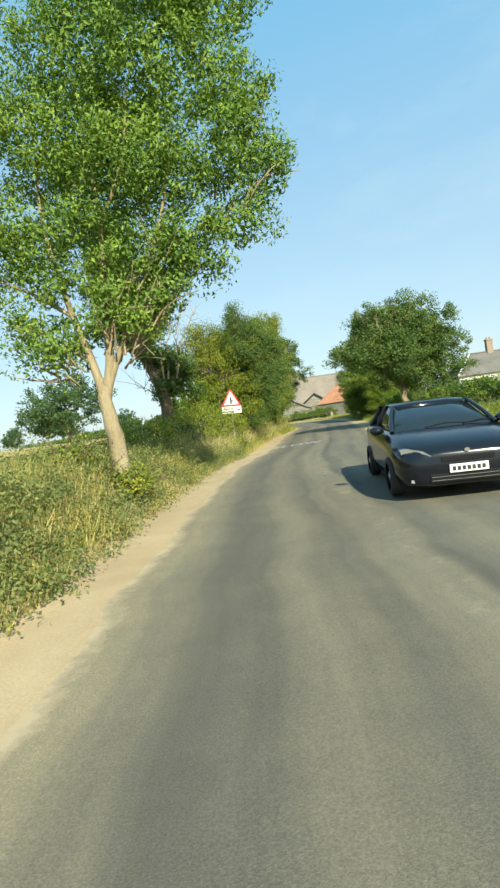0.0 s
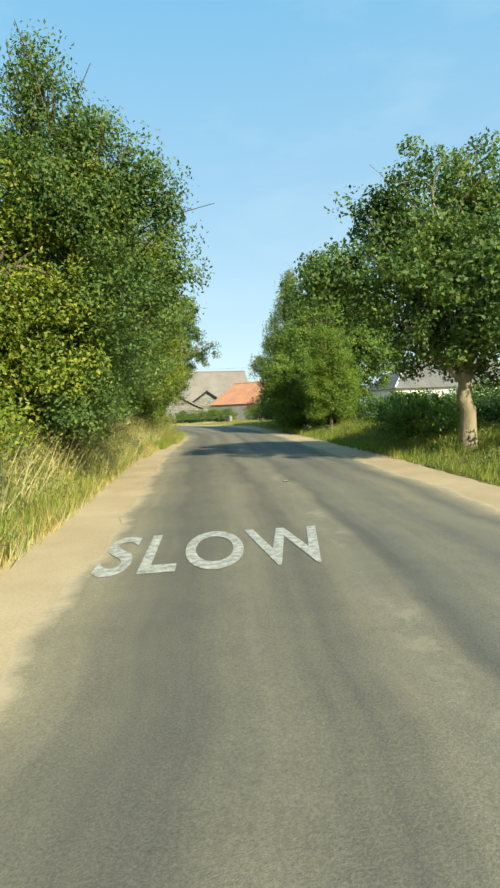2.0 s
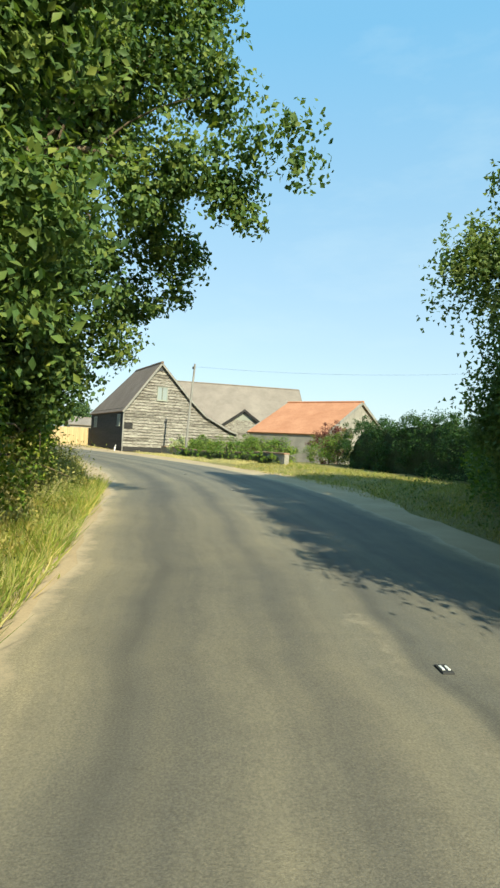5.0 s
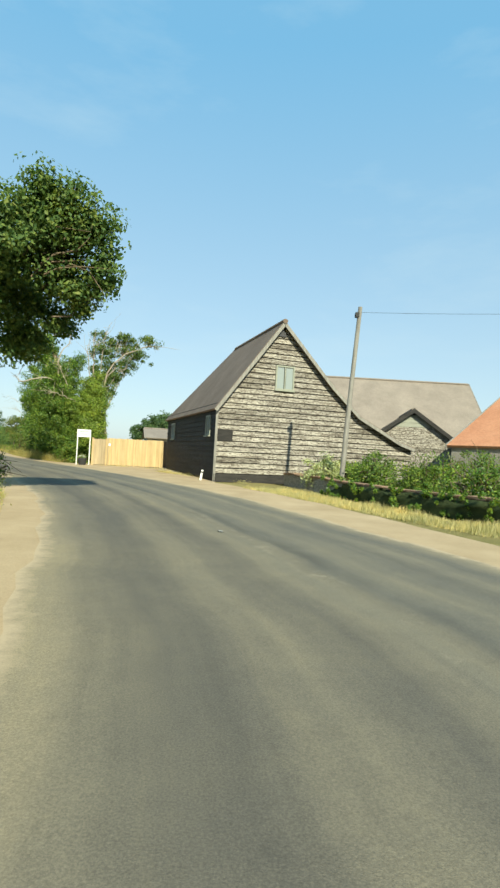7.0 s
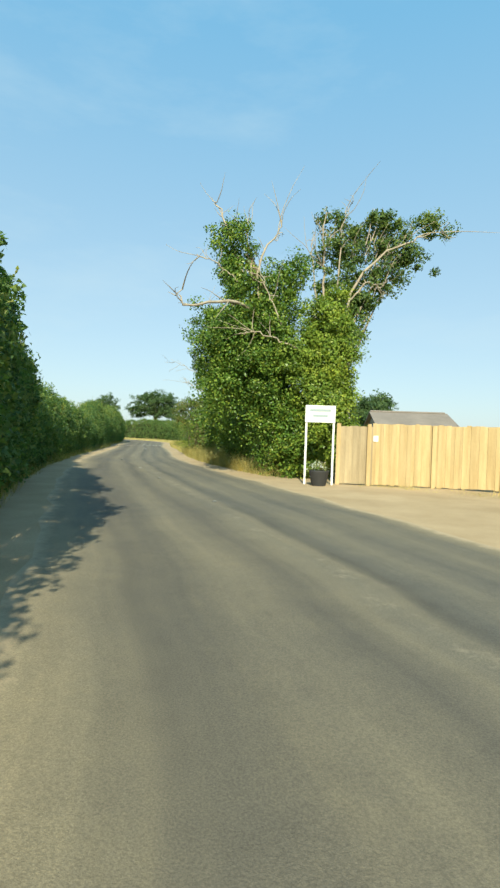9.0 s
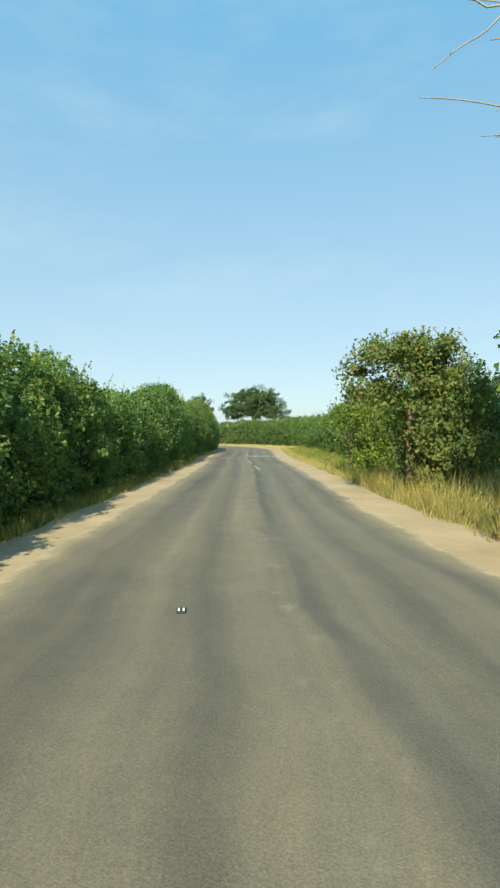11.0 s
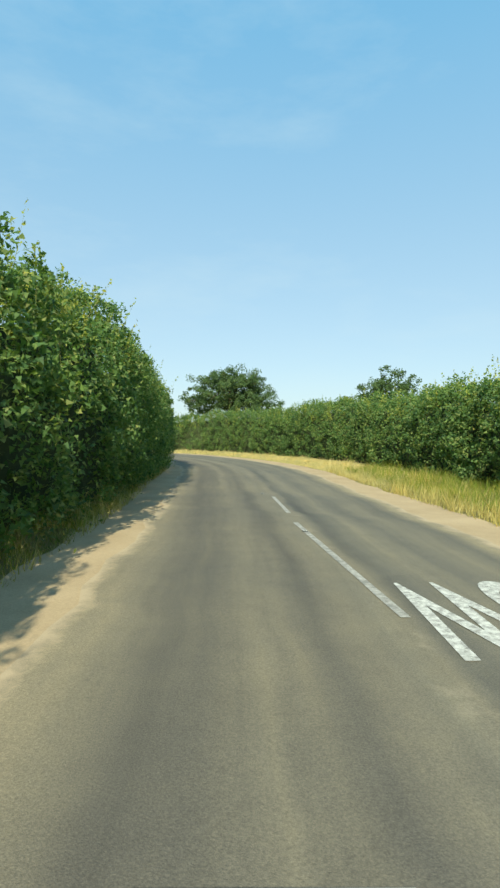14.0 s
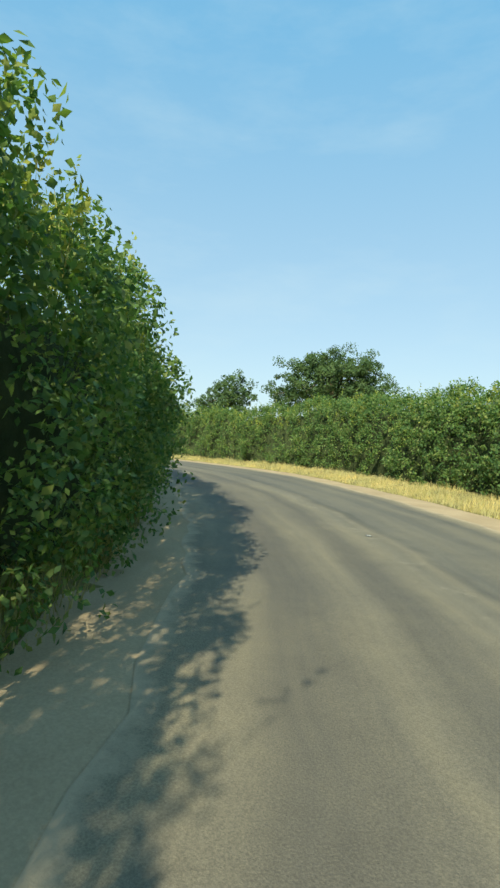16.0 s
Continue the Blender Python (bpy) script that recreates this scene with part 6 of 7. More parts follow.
gabled("barn", "long low barn with a wide grey brown roof", BIG_A, BIG_B, 5.6, 8.3, 2.6, M_TAR, M_ROOF_GREY, category="barn", verge=M_TIMBER)
gabled("barn", "small outbuilding with a dark boarded gable", PORCH_A, PORCH_B, 2.5, 4.4, 2.6, M_TAR, M_ROOF_GREY, category="barn", verge=M_TAR)
gabled("outbuilding", "outbuilding with an orange pantile roof", OR_A, OR_B, 4.4, 5.06, 2.77, M_WALL_GREY, M_ROOF_ORANGE, over=0.15, wide=5.5, verge=M_TIMBER)
COT_END = (COT_A[0] - (COT_B[0] - COT_A[0]) / math.dist(COT_A, COT_B) * 2.8, COT_A[1] - (COT_B[1] - COT_A[1]) / math.dist(COT_A, COT_B) * 2.8)
gabled("cottage", "white rendered cottage with a hipped slate roof and brick chimney", COT_END, COT_B, 3.2, 5.5, 3.0, M_WALL_WHITE, M_SLATE, category="house", chimney=5.6, windows=((2.8, 3.8, 1.2, 2.2, -1), (6.8, 7.8, 1.2, 2.2, -1)), hip=3.0)
gabled("outbuilding", "low farm shed beyond the yard fence", SHED_A, SHED_B, 3.0, 3.5, 2.5, M_WALL_GREY, M_ROOF_GREY)


# porch gable front: lapped boards and a pale triangle
def porch_front():
    a, b = Vector((*PORCH_A, 0)), Vector((*PORCH_B, 0))
    d = (b - a).normalized()
    ob = [o for o in scene.objects if o.name.startswith("barn") and (o.matrix_world.translation - a).length < 0.6][0]
    zb = -ob.matrix_world.translation.z
    z = 0.3
    while z < 4.0:
        hw = 2.45 if z < 2.6 else 2.45 * (4.4 - z) / 1.8
        bm = bmesh.new()
        wedge_board(bm, -hw, hw, z + zb, 0.24, 0.0 if z < 2.5 else 1.2, 0.0 if z < 2.5 else -1.2)
        for v in bm.verts:
            v.co = Vector((v.co.y - 0.02, -v.co.x, v.co.z))
        part("board", bm, M_BOARD if z < 3.2 else M_FRAME_GREEN, ob)
        z += 0.24


porch_front()


def forecourt():
    """Bare sandy ground between the lane, the barn and the yard fence."""
    idx = np.where((CENTRE[:, 1] > 79) & (CENTRE[:, 1] < 106))[0]
    f = np.linspace(0, 1, 12)
    wd = np.interp(CENTRE[idx, 1], [79, 84, 88, 92, 97, 101, 106], [1.0, 1.6, 4.2, 6.5, 7.5, 4.0, 1.0]) + JITTER[idx] * 3
    V = RIGHT[idx][:, None, :] - NORMAL[idx][:, None, :] * (f[None, :, None] * wd[:, None, None] - 0.2)
    flat = V.reshape(-1, 2)
    z = np.maximum(surface(flat) + 0.024, -0.004)
    n = len(idx)
    i = np.arange(n * 12).reshape(n, 12)
    q = np.stack([i[:-1, :-1], i[:-1, 1:], i[1:, 1:], i[1:, :-1]], -1).reshape(-1, 4)[:, ::-1]
    tagged(new("forecourt", mesh_np("forecourt", np.column_stack([flat, z]), q, M_DIRT, True)), "bare sandy ground before the barn and fence", "ground", kind="structure")


forecourt()


# ---------------------------------------------------------------- yard fence, board and pole
def yard_fence():
    root = new("fence")
    a, b = Vector((-7.35, 99.75, 0)), Vector((-2.2, 100.53, 0))
    d = (b - a).normalized()
    root.matrix_world = Matrix.Translation(on_ground(a.x, a.y)) @ Matrix.Rotation(math.atan2(d.y, d.x), 4, "Z")
    tagged(root, "close-boarded fence and gates of new pale timber", "fence")
    ln = (b - a).length
    x, i = 0.0, 0
    while x < ln:
        w = random.uniform(0.11, 0.135)
        bm = bmesh.new()
        top = 1.78 + 0.10 * (x > 0.9) + random.uniform(-0.02, 0.02)
        y = 0.0 if i % 2 else -0.014
        box(bm, (x, y - 0.011, 0.05 + random.uniform(0, 0.03)), (min(x + w, ln), y + 0.011, top), bevel=0.003)
        part("board", bm, M_FENCE if 0.9 < x < 4.62 else M_FENCE_GREY if x < 4 else M_FENCE_OLD, root)
        x += w - 0.012
        i += 1
    for x in (0.0, 0.9, 2.75, 4.65, ln):
        bm = bmesh.new()
        box(bm, (x - 0.06, -0.09, -0.1), (x + 0.06, 0.09, 1.86), bevel=0.008)
        part("post", bm, M_FENCE, root)
    for z in (0.4, 1.1, 1.6):
        bm = bmesh.new()
        box(bm, (0, 0.02, z), (ln, 0.07, z + 0.09))
        part("rail", bm, M_FENCE, root)
    bm = bmesh.new()
    box(bm, (1.02, -0.035, 1.35), (1.16, -0.028, 1.52))
    part("notice", bm, M_SIGN_WHITE, root, "small white notice")


yard_fence()


def notice_board():
    root = new("notice_board")
    root.matrix_world = pose(*on_ground(-7.83, 99.25), 0, 0, 12)
    tagged(root, "white notice board on two slim posts", "sign board")
    for x in (-0.40, 0.40):
        bm = bmesh.new()
        box(bm, (x - 0.03, 0.01, -0.2), (x + 0.03, 0.06, 2.3), bevel=0.006)
        part("post", bm, M_SIGN_WHITE, root)
    bm = bmesh.new()
    box(bm, (-0.44, -0.02, 1.86), (0.44, 0.008, 2.36), bevel=0.004)
    bd = part("panel", bm, M_SIGN_WHITE, root)
    for z, w in ((2.18, 0.62), (2.02, 0.44)):
        bm = bmesh.new()
        box(bm, (-w / 2, -0.027, z), (w / 2, -0.021, z + 0.075))
        part("lettering", bm, M_BAR_GREY, bd, "faded grey lettering bar")
    tub = new("planter")
    tub.matrix_world = pose(*on_ground(-7.75, 98.95), 0, 0, 0)
    tagged(tub, "dark round planter with pale flowers below the board", "planter")
    V, Q = tube_arrays([(0, 0, 0), (0, 0, 0.12), (0, 0, 0.42), (0, 0, 0.47), (0, 0, 0.47), (0, 0, 0.40)], [0.2, 0.23, 0.29, 0.3, 0.26, 0.02], 16)
    child("tub", mesh_np("tub", V, Q, M_RUBBER, True), tub)
    p, d = in_blob(420, (0, 0, 0.55), (0.3, 0.3, 0.2))
    tagged(child("foliage", foliage_mesh("foliage", p[:300], 0.06, M_WEED), tub), kind="stuff")
    tagged(child("blossom", foliage_mesh("blossom", p[300:], 0.05, M_SIGN_WHITE), tub), kind="stuff")


notice_board()


def utility_pole():
    root = new("utility_pole")
    root.location = on_ground(6.72, 83.75)
    tagged(root, "leaning weathered wooden utility pole", "pole")
    V, Q = tube_arrays(smooth_path([(0, 0, -0.3), (0.18, -0.08, 3.4), (0.38, -0.2, 6.9)], 10), np.linspace(0.10, 0.075, 10), 12)
    child("shaft", mesh_np("shaft", V, Q, M_TIMBER, True), root)
    bm = bmesh.new()
    box(bm, (0.20, -0.32, 6.5), (0.34, -0.12, 6.68), bevel=0.02)
    part("insulator", bm, M_RUBBER, root)
    sag = [(0.36 + t * 22, -0.2 - t * 6, 6.7 - 1.6 * t * (1 - t) + 0.5 * t) for t in np.linspace(0, 1, 14)]
    V, Q = tube_arrays(sag, [0.006] * 14, 5)
    child("wire", mesh_np("wire", V, Q, M_RUBBER, True), root, "black overhead wire")


utility_pole()


def marker_post():
    root = new("marker_post")
    root.matrix_world = pose(*on_ground(1.1, 88.6), 0, 9, 0)
    tagged(root, "short white marker post at the barn's corner", "post")
    bm = bmesh.new()
    box(bm, (-0.05, -0.05, -0.1), (0.05, 0.05, 0.5), bevel=0.012)
    part("shaft", bm, M_SIGN_WHITE, root)
    bm = bmesh.new()
    box(bm, (-0.053, -0.053, 0.36), (0.053, 0.053, 0.44), bevel=0.012)
    part("band", bm, M_SIGN_BLACK, root)


marker_post()


M_COPING = rough_mat("brown coping tiles", (0.26, 0.15, 0.09), (0.42, 0.28, 0.18), 5.0, 0.9, 0.5, 0.01, per_object=0.3)


def garden_wall():
    pts = smooth_path([(5.05, 88.2), (5.95, 84.9), (7.05, 81.1), (8.95, 76.6), (11.4, 70.3)], 38)
    root = new("garden_wall")
    root.location = on_ground(*pts[17])
    tagged(root, "low flint garden wall with a rounded coping", "wall")
    o = Vector(root.location)
    for (xa, ya), (xb, yb) in zip(pts[:-1], pts[1:]):
        a, b = Vector((xa, ya, ground_z(xa, ya))), Vector((xb, yb, ground_z(xb, yb)))
        ang = math.atan2(b.y - a.y, b.x - a.x)
        ln = (b - a).length
        m = Matrix.Translation(a - o) @ Matrix.Rotation(ang, 4, "Z")
        bm = bmesh.new()
        box(bm, (0, -0.14, -0.2), (ln + 0.004, 0.14, 0.54), m)
        part("course", bm, M_FLINT, root)
        bm = bmesh.new()
        box(bm, (0.006, -0.19, 0.542), (ln - 0.006, 0.19, 0.615 + random.uniform(-0.008, 0.008)), m, bevel=0.02)
        part("coping_stone", bm, M_COPING, root)


garden_wall()
hedge("hedge", "ivy trailing over the garden wall", [(6.2, 83.4), (6.8, 81.1), (8.65, 76.6), (11.0, 70.4)], 0.55, 0.55, 700, 0.06, M_LEAF_IVY, 0.25, 0.5)
hedge("hedge", "dense dark clipped garden hedge", [(15.7, 72.6), (16.4, 66), (16.9, 61), (17.2, 52)], 1.5, 2.35, 480, 0.07, M_LEAF_YEW, 0.1, 0.65)
G = "green garden shrub behind the wall"
for x, y, r, tall, mt, lab in ((6.35, 85.3, 0.8, 1.5, M_LEAF_CREAM, "pale cream flowering shrub by the pole"), (7.6, 87.2, 0.9, 1.5, M_LEAF_HAZEL, G), (8.0, 83.4, 1.0, 1.7, M_LEAF_SYCAMORE, G), (9.2, 81.4, 1.1, 1.7, M_LEAF_HAZEL, G),
                               (9.9, 79.0, 1.1, 1.6, M_LEAF_IVY, G), (10.9, 76.4, 1.1, 1.7, M_LEAF_HAZEL, G), (12.0, 74.2, 1.0, 1.6, M_LEAF_SYCAMORE, G), (11.4, 83.5, 1.4, 2.0, M_LEAF_HAZEL, G),
                               (15.2, 75.2, 1.2, 3.0, M_LEAF_RED, "purple-leaved smoke bush in the garden"), (16.0, 79.5, 1.3, 2.0, M_LEAF_HAZEL, G), (15.2, 73.5, 1.2, 2.1, M_LEAF_HAZEL, G)):
    shrub(lab, x, y, r, tall, mt, 0.085, 46)

# ---------------------------------------------------------------- ivy-clad trees beyond the yard
IVY_OAK = tree("ivy_tree", "dying oak smothered in ivy with dead limbs above", on_ground(-10.0, 102.3, -0.1), [(0, 0, 2), (-0.1, 0, 4.4), (-0.5, -0.3, 6.3), (-1.1, -0.7, 7.8)], 0.36,
     [(0.5, -0.9, 1.1, 1.1, 0.8, 1.2), (-0.4, -0.3, 1.3, 1.0, 0.8, 1.4), (1.0, -1.0, 0.8, 0.8, 0.7, 0.9), (0.2, -0.6, 2.4, 1.0, 0.8, 1.0), (-1.61, -1.08, 8.36, 0.96, 0.91, 0.72), (-1.19, -0.96, 7.14, 0.9, 0.85, 0.96), (0.51, -0.37, 7.2, 0.72, 0.68, 0.84), (-0.22, -0.63, 6.58, 1.2, 1.14, 1.1), (-1.69, -1.15, 5.32, 1.16, 1.1, 1.1), (-0.53, -0.77, 4.77, 1.59, 1.51, 1.4), (-2.26, -1.36, 4.66, 0.64, 0.61, 0.72), (-1.99, -1.28, 3.32, 0.84, 0.8, 1.16), (-0.84, -0.9, 2.96, 1.59, 1.51, 1.49), (-1.74, -1.22, 1.73, 0.84, 0.8, 0.84), (-0.21, -0.7, 1.29, 1.4, 1.33, 0.9), (0.59, -0.43, 1.12, 0.9, 0.85, 0.8), (-2.22, -1.38, 2.11, 0.5, 0.47, 0.9), (-0.6, 0.3, 4.2, 1.7, 1.5, 2.6), (-0.4, 0.3, 2, 1.9, 1.5, 1.6)],
     860, 118, 0.078, M_LEAF_IVY, M_BARK, clump_r=0.44, limbs=4, slim=0.85, twigs=0, fill=0.12)
for k, (thick, twigs, line) in enumerate(((0.075, 7, [(-0.56, -0.13, 5.92), (-0.82, -1.27, 5.85), (-1.02, -2.4, 5.84), (-1.47, -3.61, 5.54), (-1.73, -4.24, 5.3), (-1.89, -4.39, 5.51), (-1.79, -4.35, 5.85)]), (0.055, 9, [(-1.22, -0.86, 7.17), (-1.6, -0.98, 8.16), (-1.86, -1.06, 8.95), (-2.17, -1.15, 9.54), (-2.37, -1.22, 9.89)]), (0.055, 9, [(-0.31, -0.89, 5.33), (-0.65, -0.99, 6.89), (-0.41, -0.89, 8.09), (-0.02, -0.75, 8.65), (0.11, -0.69, 9.13)]), (0.03, 6, [(-1.15, -1.58, 6.74), (-1.81, -1.8, 7.3), (-2.5, -2.03, 7.62)]), (0.03, 8, [(1.13, -1.68, 4.36), (0.07, -2.04, 4.78), (-0.72, -2.31, 4.84)]), (0.03, 8, [(0.47, -1.47, 5.16), (-0.02, -1.62, 6.28), (-0.41, -1.75, 7.21)]), (0.035, 8, [(-0.94, -0.76, 7.18), (-1.14, -0.82, 8.58), (-1.12, -0.79, 9.38)]))):
    bare_limb(IVY_OAK, line, thick, 0.01, twigs, seed=20 + k)
tree("ivy_tree", "paler green ivy climbing a bleached dead stem", on_ground(-8.2, 102.2, -0.1), [(0, 0, 2), (0.0, -0.3, 3.4), (0.0, -0.5, 4.4), (-0.1, -0.5, 5.2)], 0.18,
     [(-0.15, -0.63, 5.29, 0.81, 0.77, 0.92), (0.09, -0.56, 3.76, 0.81, 0.77, 1.11), (-0.22, -0.69, 2.59, 1.15, 1.09, 0.96), (-0.92, -0.91, 4.1, 0.88, 0.84, 1.11), (0.64, -0.39, 2.82, 0.42, 0.4, 0.77), (0.23, -0.49, 5.92, 0.5, 0.47, 0.58), (-0.1, 0, 3.4, 1, 0.9, 2.4), (0.35, -0.3, 4.9, 0.7, 0.7, 1.0), (0.1, -0.4, 1.2, 1.3, 1.1, 1.2)], 380, 165, 0.078, M_LEAF_IVY_PALE, M_BARK, single=True, clump_r=0.40, limbs=3, slim=0.85, twigs=0, fill=0.12)
BOUGH_OAK = tree("oak_tree", "oak bough reaching out from behind the ivy", on_ground(-7.8, 103.9, -0.1), [(0, 0, 2), (-0.1, -0.2, 3.5), (-0.1, -0.3, 4.6), (0.0, -0.4, 5.4)], 0.2,
     [(-0.81, -0.16, 9.53, 0.51, 0.49, 0.47), (0.62, 0.33, 9.37, 0.77, 0.73, 0.6), (1.56, 0.64, 8.7, 0.77, 0.73, 0.69), (1.22, 0.54, 9.54, 0.56, 0.53, 0.39), (2.64, 1.03, 9.55, 0.64, 0.61, 0.43), (3.36, 1.27, 9.32, 0.3, 0.29, 0.19), (2.35, 0.91, 8.3, 0.56, 0.53, 0.43), (2.97, 1.11, 7.94, 0.17, 0.16, 0.17), (0.14, 0.16, 8.6, 0.6, 0.57, 0.64), (0.63, 0.29, 6.47, 0.39, 0.37, 0.51), (0.48, 0.22, 5.18, 0.26, 0.24, 0.34), (-0.02, 0.08, 7.63, 0.51, 0.49, 0.6), (0.5, 0.2, 6.9, 0.7, 0.6, 0.8), (1.2, 0.5, 7.6, 0.7, 0.6, 0.6), (0.2, 0, 5.9, 0.6, 0.6, 0.9), (-0.7, -0.3, 8.2, 0.6, 0.6, 0.8), (-0.6, -0.3, 6.8, 0.6, 0.6, 0.9)], 250, 80, 0.12, M_LEAF_OAK, M_BARK_DEAD, clump_r=0.34, limbs=10, fill=0.0)
for k, line in enumerate(([(-0.77, -0.85, 4.8), (-0.85, -0.84, 7.3), (-0.93, -0.84, 8.96), (-0.85, -0.8, 9.9)], [(-0.42, -0.73, 4.81), (-0.35, -0.65, 8.15), (-0.24, -0.6, 9.4), (0.07, -0.48, 10.14)], [(-0.22, -0.66, 4.82), (0.19, -0.49, 6.92), (0.94, -0.22, 7.99), (1.99, 0.16, 8.65), (2.76, 0.43, 9.1), (3.66, 0.73, 8.92)], [(-1.01, -0.93, 4.79), (-1.21, -0.96, 7.49), (-1.34, -0.99, 8.32), (-1.21, -0.94, 8.95)], [(0.11, -0.52, 6.5), (0.67, -0.32, 7.14), (1.24, -0.13, 6.65)])):
    bare_limb(BOUGH_OAK, line, 0.06 if k in (0, 2) else 0.035, 0.009, 9, seed=40 + k)
IVY_STEM = tree("ivy_tree", "slender ivy-covered dead trunk", on_ground(-14.2, 108.8, -0.1), [(0, 0, 2), (0.0, 0, 5), (-0.3, -0.1, 9.6)], 0.2,
     [(-2.21, 2.23, 2.21, 0.72, 0.68, 1.2), (-1.56, 2.57, 3.32, 0.9, 0.85, 1.39), (-0.83, 2.95, 1.94, 1.1, 1.04, 1.2), (-1.3, -0.68, 2.03, 0.67, 0.63, 1), (-0.28, -0.15, 1.56, 1, 0.95, 0.75), (0.59, 0.31, 2, 1.34, 1.27, 1.25), (-0.76, -0.4, 3.3, 0.67, 0.63, 1), (1.93, -0.68, 2.09, 1.21, 1.15, 1.21), (1.55, -0.88, 1.18, 1.06, 1, 0.6), (-0.38, -0.21, 10.15, 0.53, 0.51, 0.67), (-0.06, -0.04, 8.82, 0.7, 0.67, 0.92), (-0.99, -0.53, 7.55, 0.5, 0.48, 0.6), (-0.6, -0.32, 6.47, 0.87, 0.82, 1.03), (0.27, 0.14, 7.16, 0.92, 0.87, 1.08), (-1.35, -0.71, 4.79, 0.67, 0.63, 0.73), (-0.63, -0.33, 4.3, 0.92, 0.87, 1.08), (-1.05, -0.55, 2.79, 0.6, 0.57, 1), (-0.01, -0.01, 2.65, 1.34, 1.27, 1.34), (0.6, 0.4, 5, 1.1, 1, 1.6)], 760, 130, 0.085, M_LEAF_IVY, M_BARK, clump_r=0.42, limbs=2, slim=0.85, single=True, twigs=0, fill=0.12)
for k, line in enumerate(([(-1.3, -0.7, 4.4), (-2.2, -1.0, 4.8), (-3.0, -1.2, 5.2)], [(-1.2, -0.7, 3.6), (-1.9, -0.9, 3.9), (-2.4, -1.0, 4.3)], [(-0.8, -0.4, 7.4), (-1.2, -0.6, 8.0), (-1.3, -0.6, 8.6)])):
    bare_limb(IVY_STEM, line, 0.022, 0.005, 5, seed=60 + k)
tree("shrub", "round hawthorn bush with rusty leaf tips", on_ground(-19.2, 115.3, -0.1), [(0, 0, 1), (0, 0, 2.4)], 0.1, [(0, 0, 2.2, 1.45, 1.45, 1.8), (0.2, 0, 1.0, 1.5, 1.5, 1.0)], 300, 120, 0.09, M_LEAF_RUSTY, M_BARK, clump_r=0.38, limbs=3, category="shrub", fill=0.25, single=True, twigs=0, slim=0.8)
tree("shrub", "hawthorn bush in the grass verge", on_ground(-22.5, 121.1, -0.1), [(0, 0, 0.6), (0, 0, 1.4)], 0.07, [(0, 0, 1.5, 1.2, 1.3, 1.4), (0.1, 0, 0.6, 1.2, 1.3, 0.7)], 180, 120, 0.085, M_LEAF_HAZEL, M_BARK, clump_r=0.4, limbs=4, category="shrub", single=True, slim=0.8, twigs=10)
tree("shrub", "hawthorn bush in the grass verge", on_ground(-18.4, 118.9, -0.1), [(0, 0, 1), (0, 0, 2.0)], 0.1, [(0, 0, 1.6, 1.4, 1.5, 1.6)], 180, 120, 0.085, M_LEAF_HEDGE, M_BARK, clump_r=0.4, limbs=4, category="shrub", single=True, slim=0.8, twigs=10)
tree("shrub", "hawthorn bush in the grass verge", on_ground(-12.6, 106.4, -0.1), [(0, 0, 1), (0, 0, 2.0)], 0.1, [(0, 0, 1.8, 1.5, 1.5, 1.9), (0.4, 0.6, 4.2, 1.3, 1.3, 1.6), (0.3, 0.3, 6.2, 0.9, 0.9, 1.2)], 330, 120, 0.09, M_LEAF_HAZEL, M_BARK, clump_r=0.42, limbs=4, category="shrub", single=True, slim=0.8, twigs=10)


# ---------------------------------------------------------------- road sign
def lettering(words, parent, centre, wide, tall, mat):
    """Flat letters on an upright plate, fitted to a width and height round a centre in x, z."""
    cu = bpy.data.curves.new("lettering", "FONT")
    cu.body, cu.align_x, cu.align_y, cu.extrude, cu.offset = words, "CENTER", "CENTER", 0.01, 0.012
    tmp = new("lettering", cu)
    bpy.context.view_layer.update()
    me = bpy.data.meshes.new_from_object(tmp.evaluated_get(bpy.context.evaluated_depsgraph_get()))
    bpy.data.objects.remove(tmp)
    co = np.empty(len(me.vertices) * 3, dtype=np.float32)
    me.vertices.foreach_get("co", co)
    co = co.reshape(-1, 3)
    lo, hi = co.min(0), co.max(0)
    u = (co - (lo + hi) / 2) / (hi - lo)
    me.vertices.foreach_set("co", np.column_stack([centre[0] + u[:, 0] * wide, -0.0155 - u[:, 2] * 0.004, centre[1] + u[:, 1] * tall]).astype(np.float32).ravel())
    me.materials.clear()
    me.materials.append(mat)
    return child("lettering", me, parent)


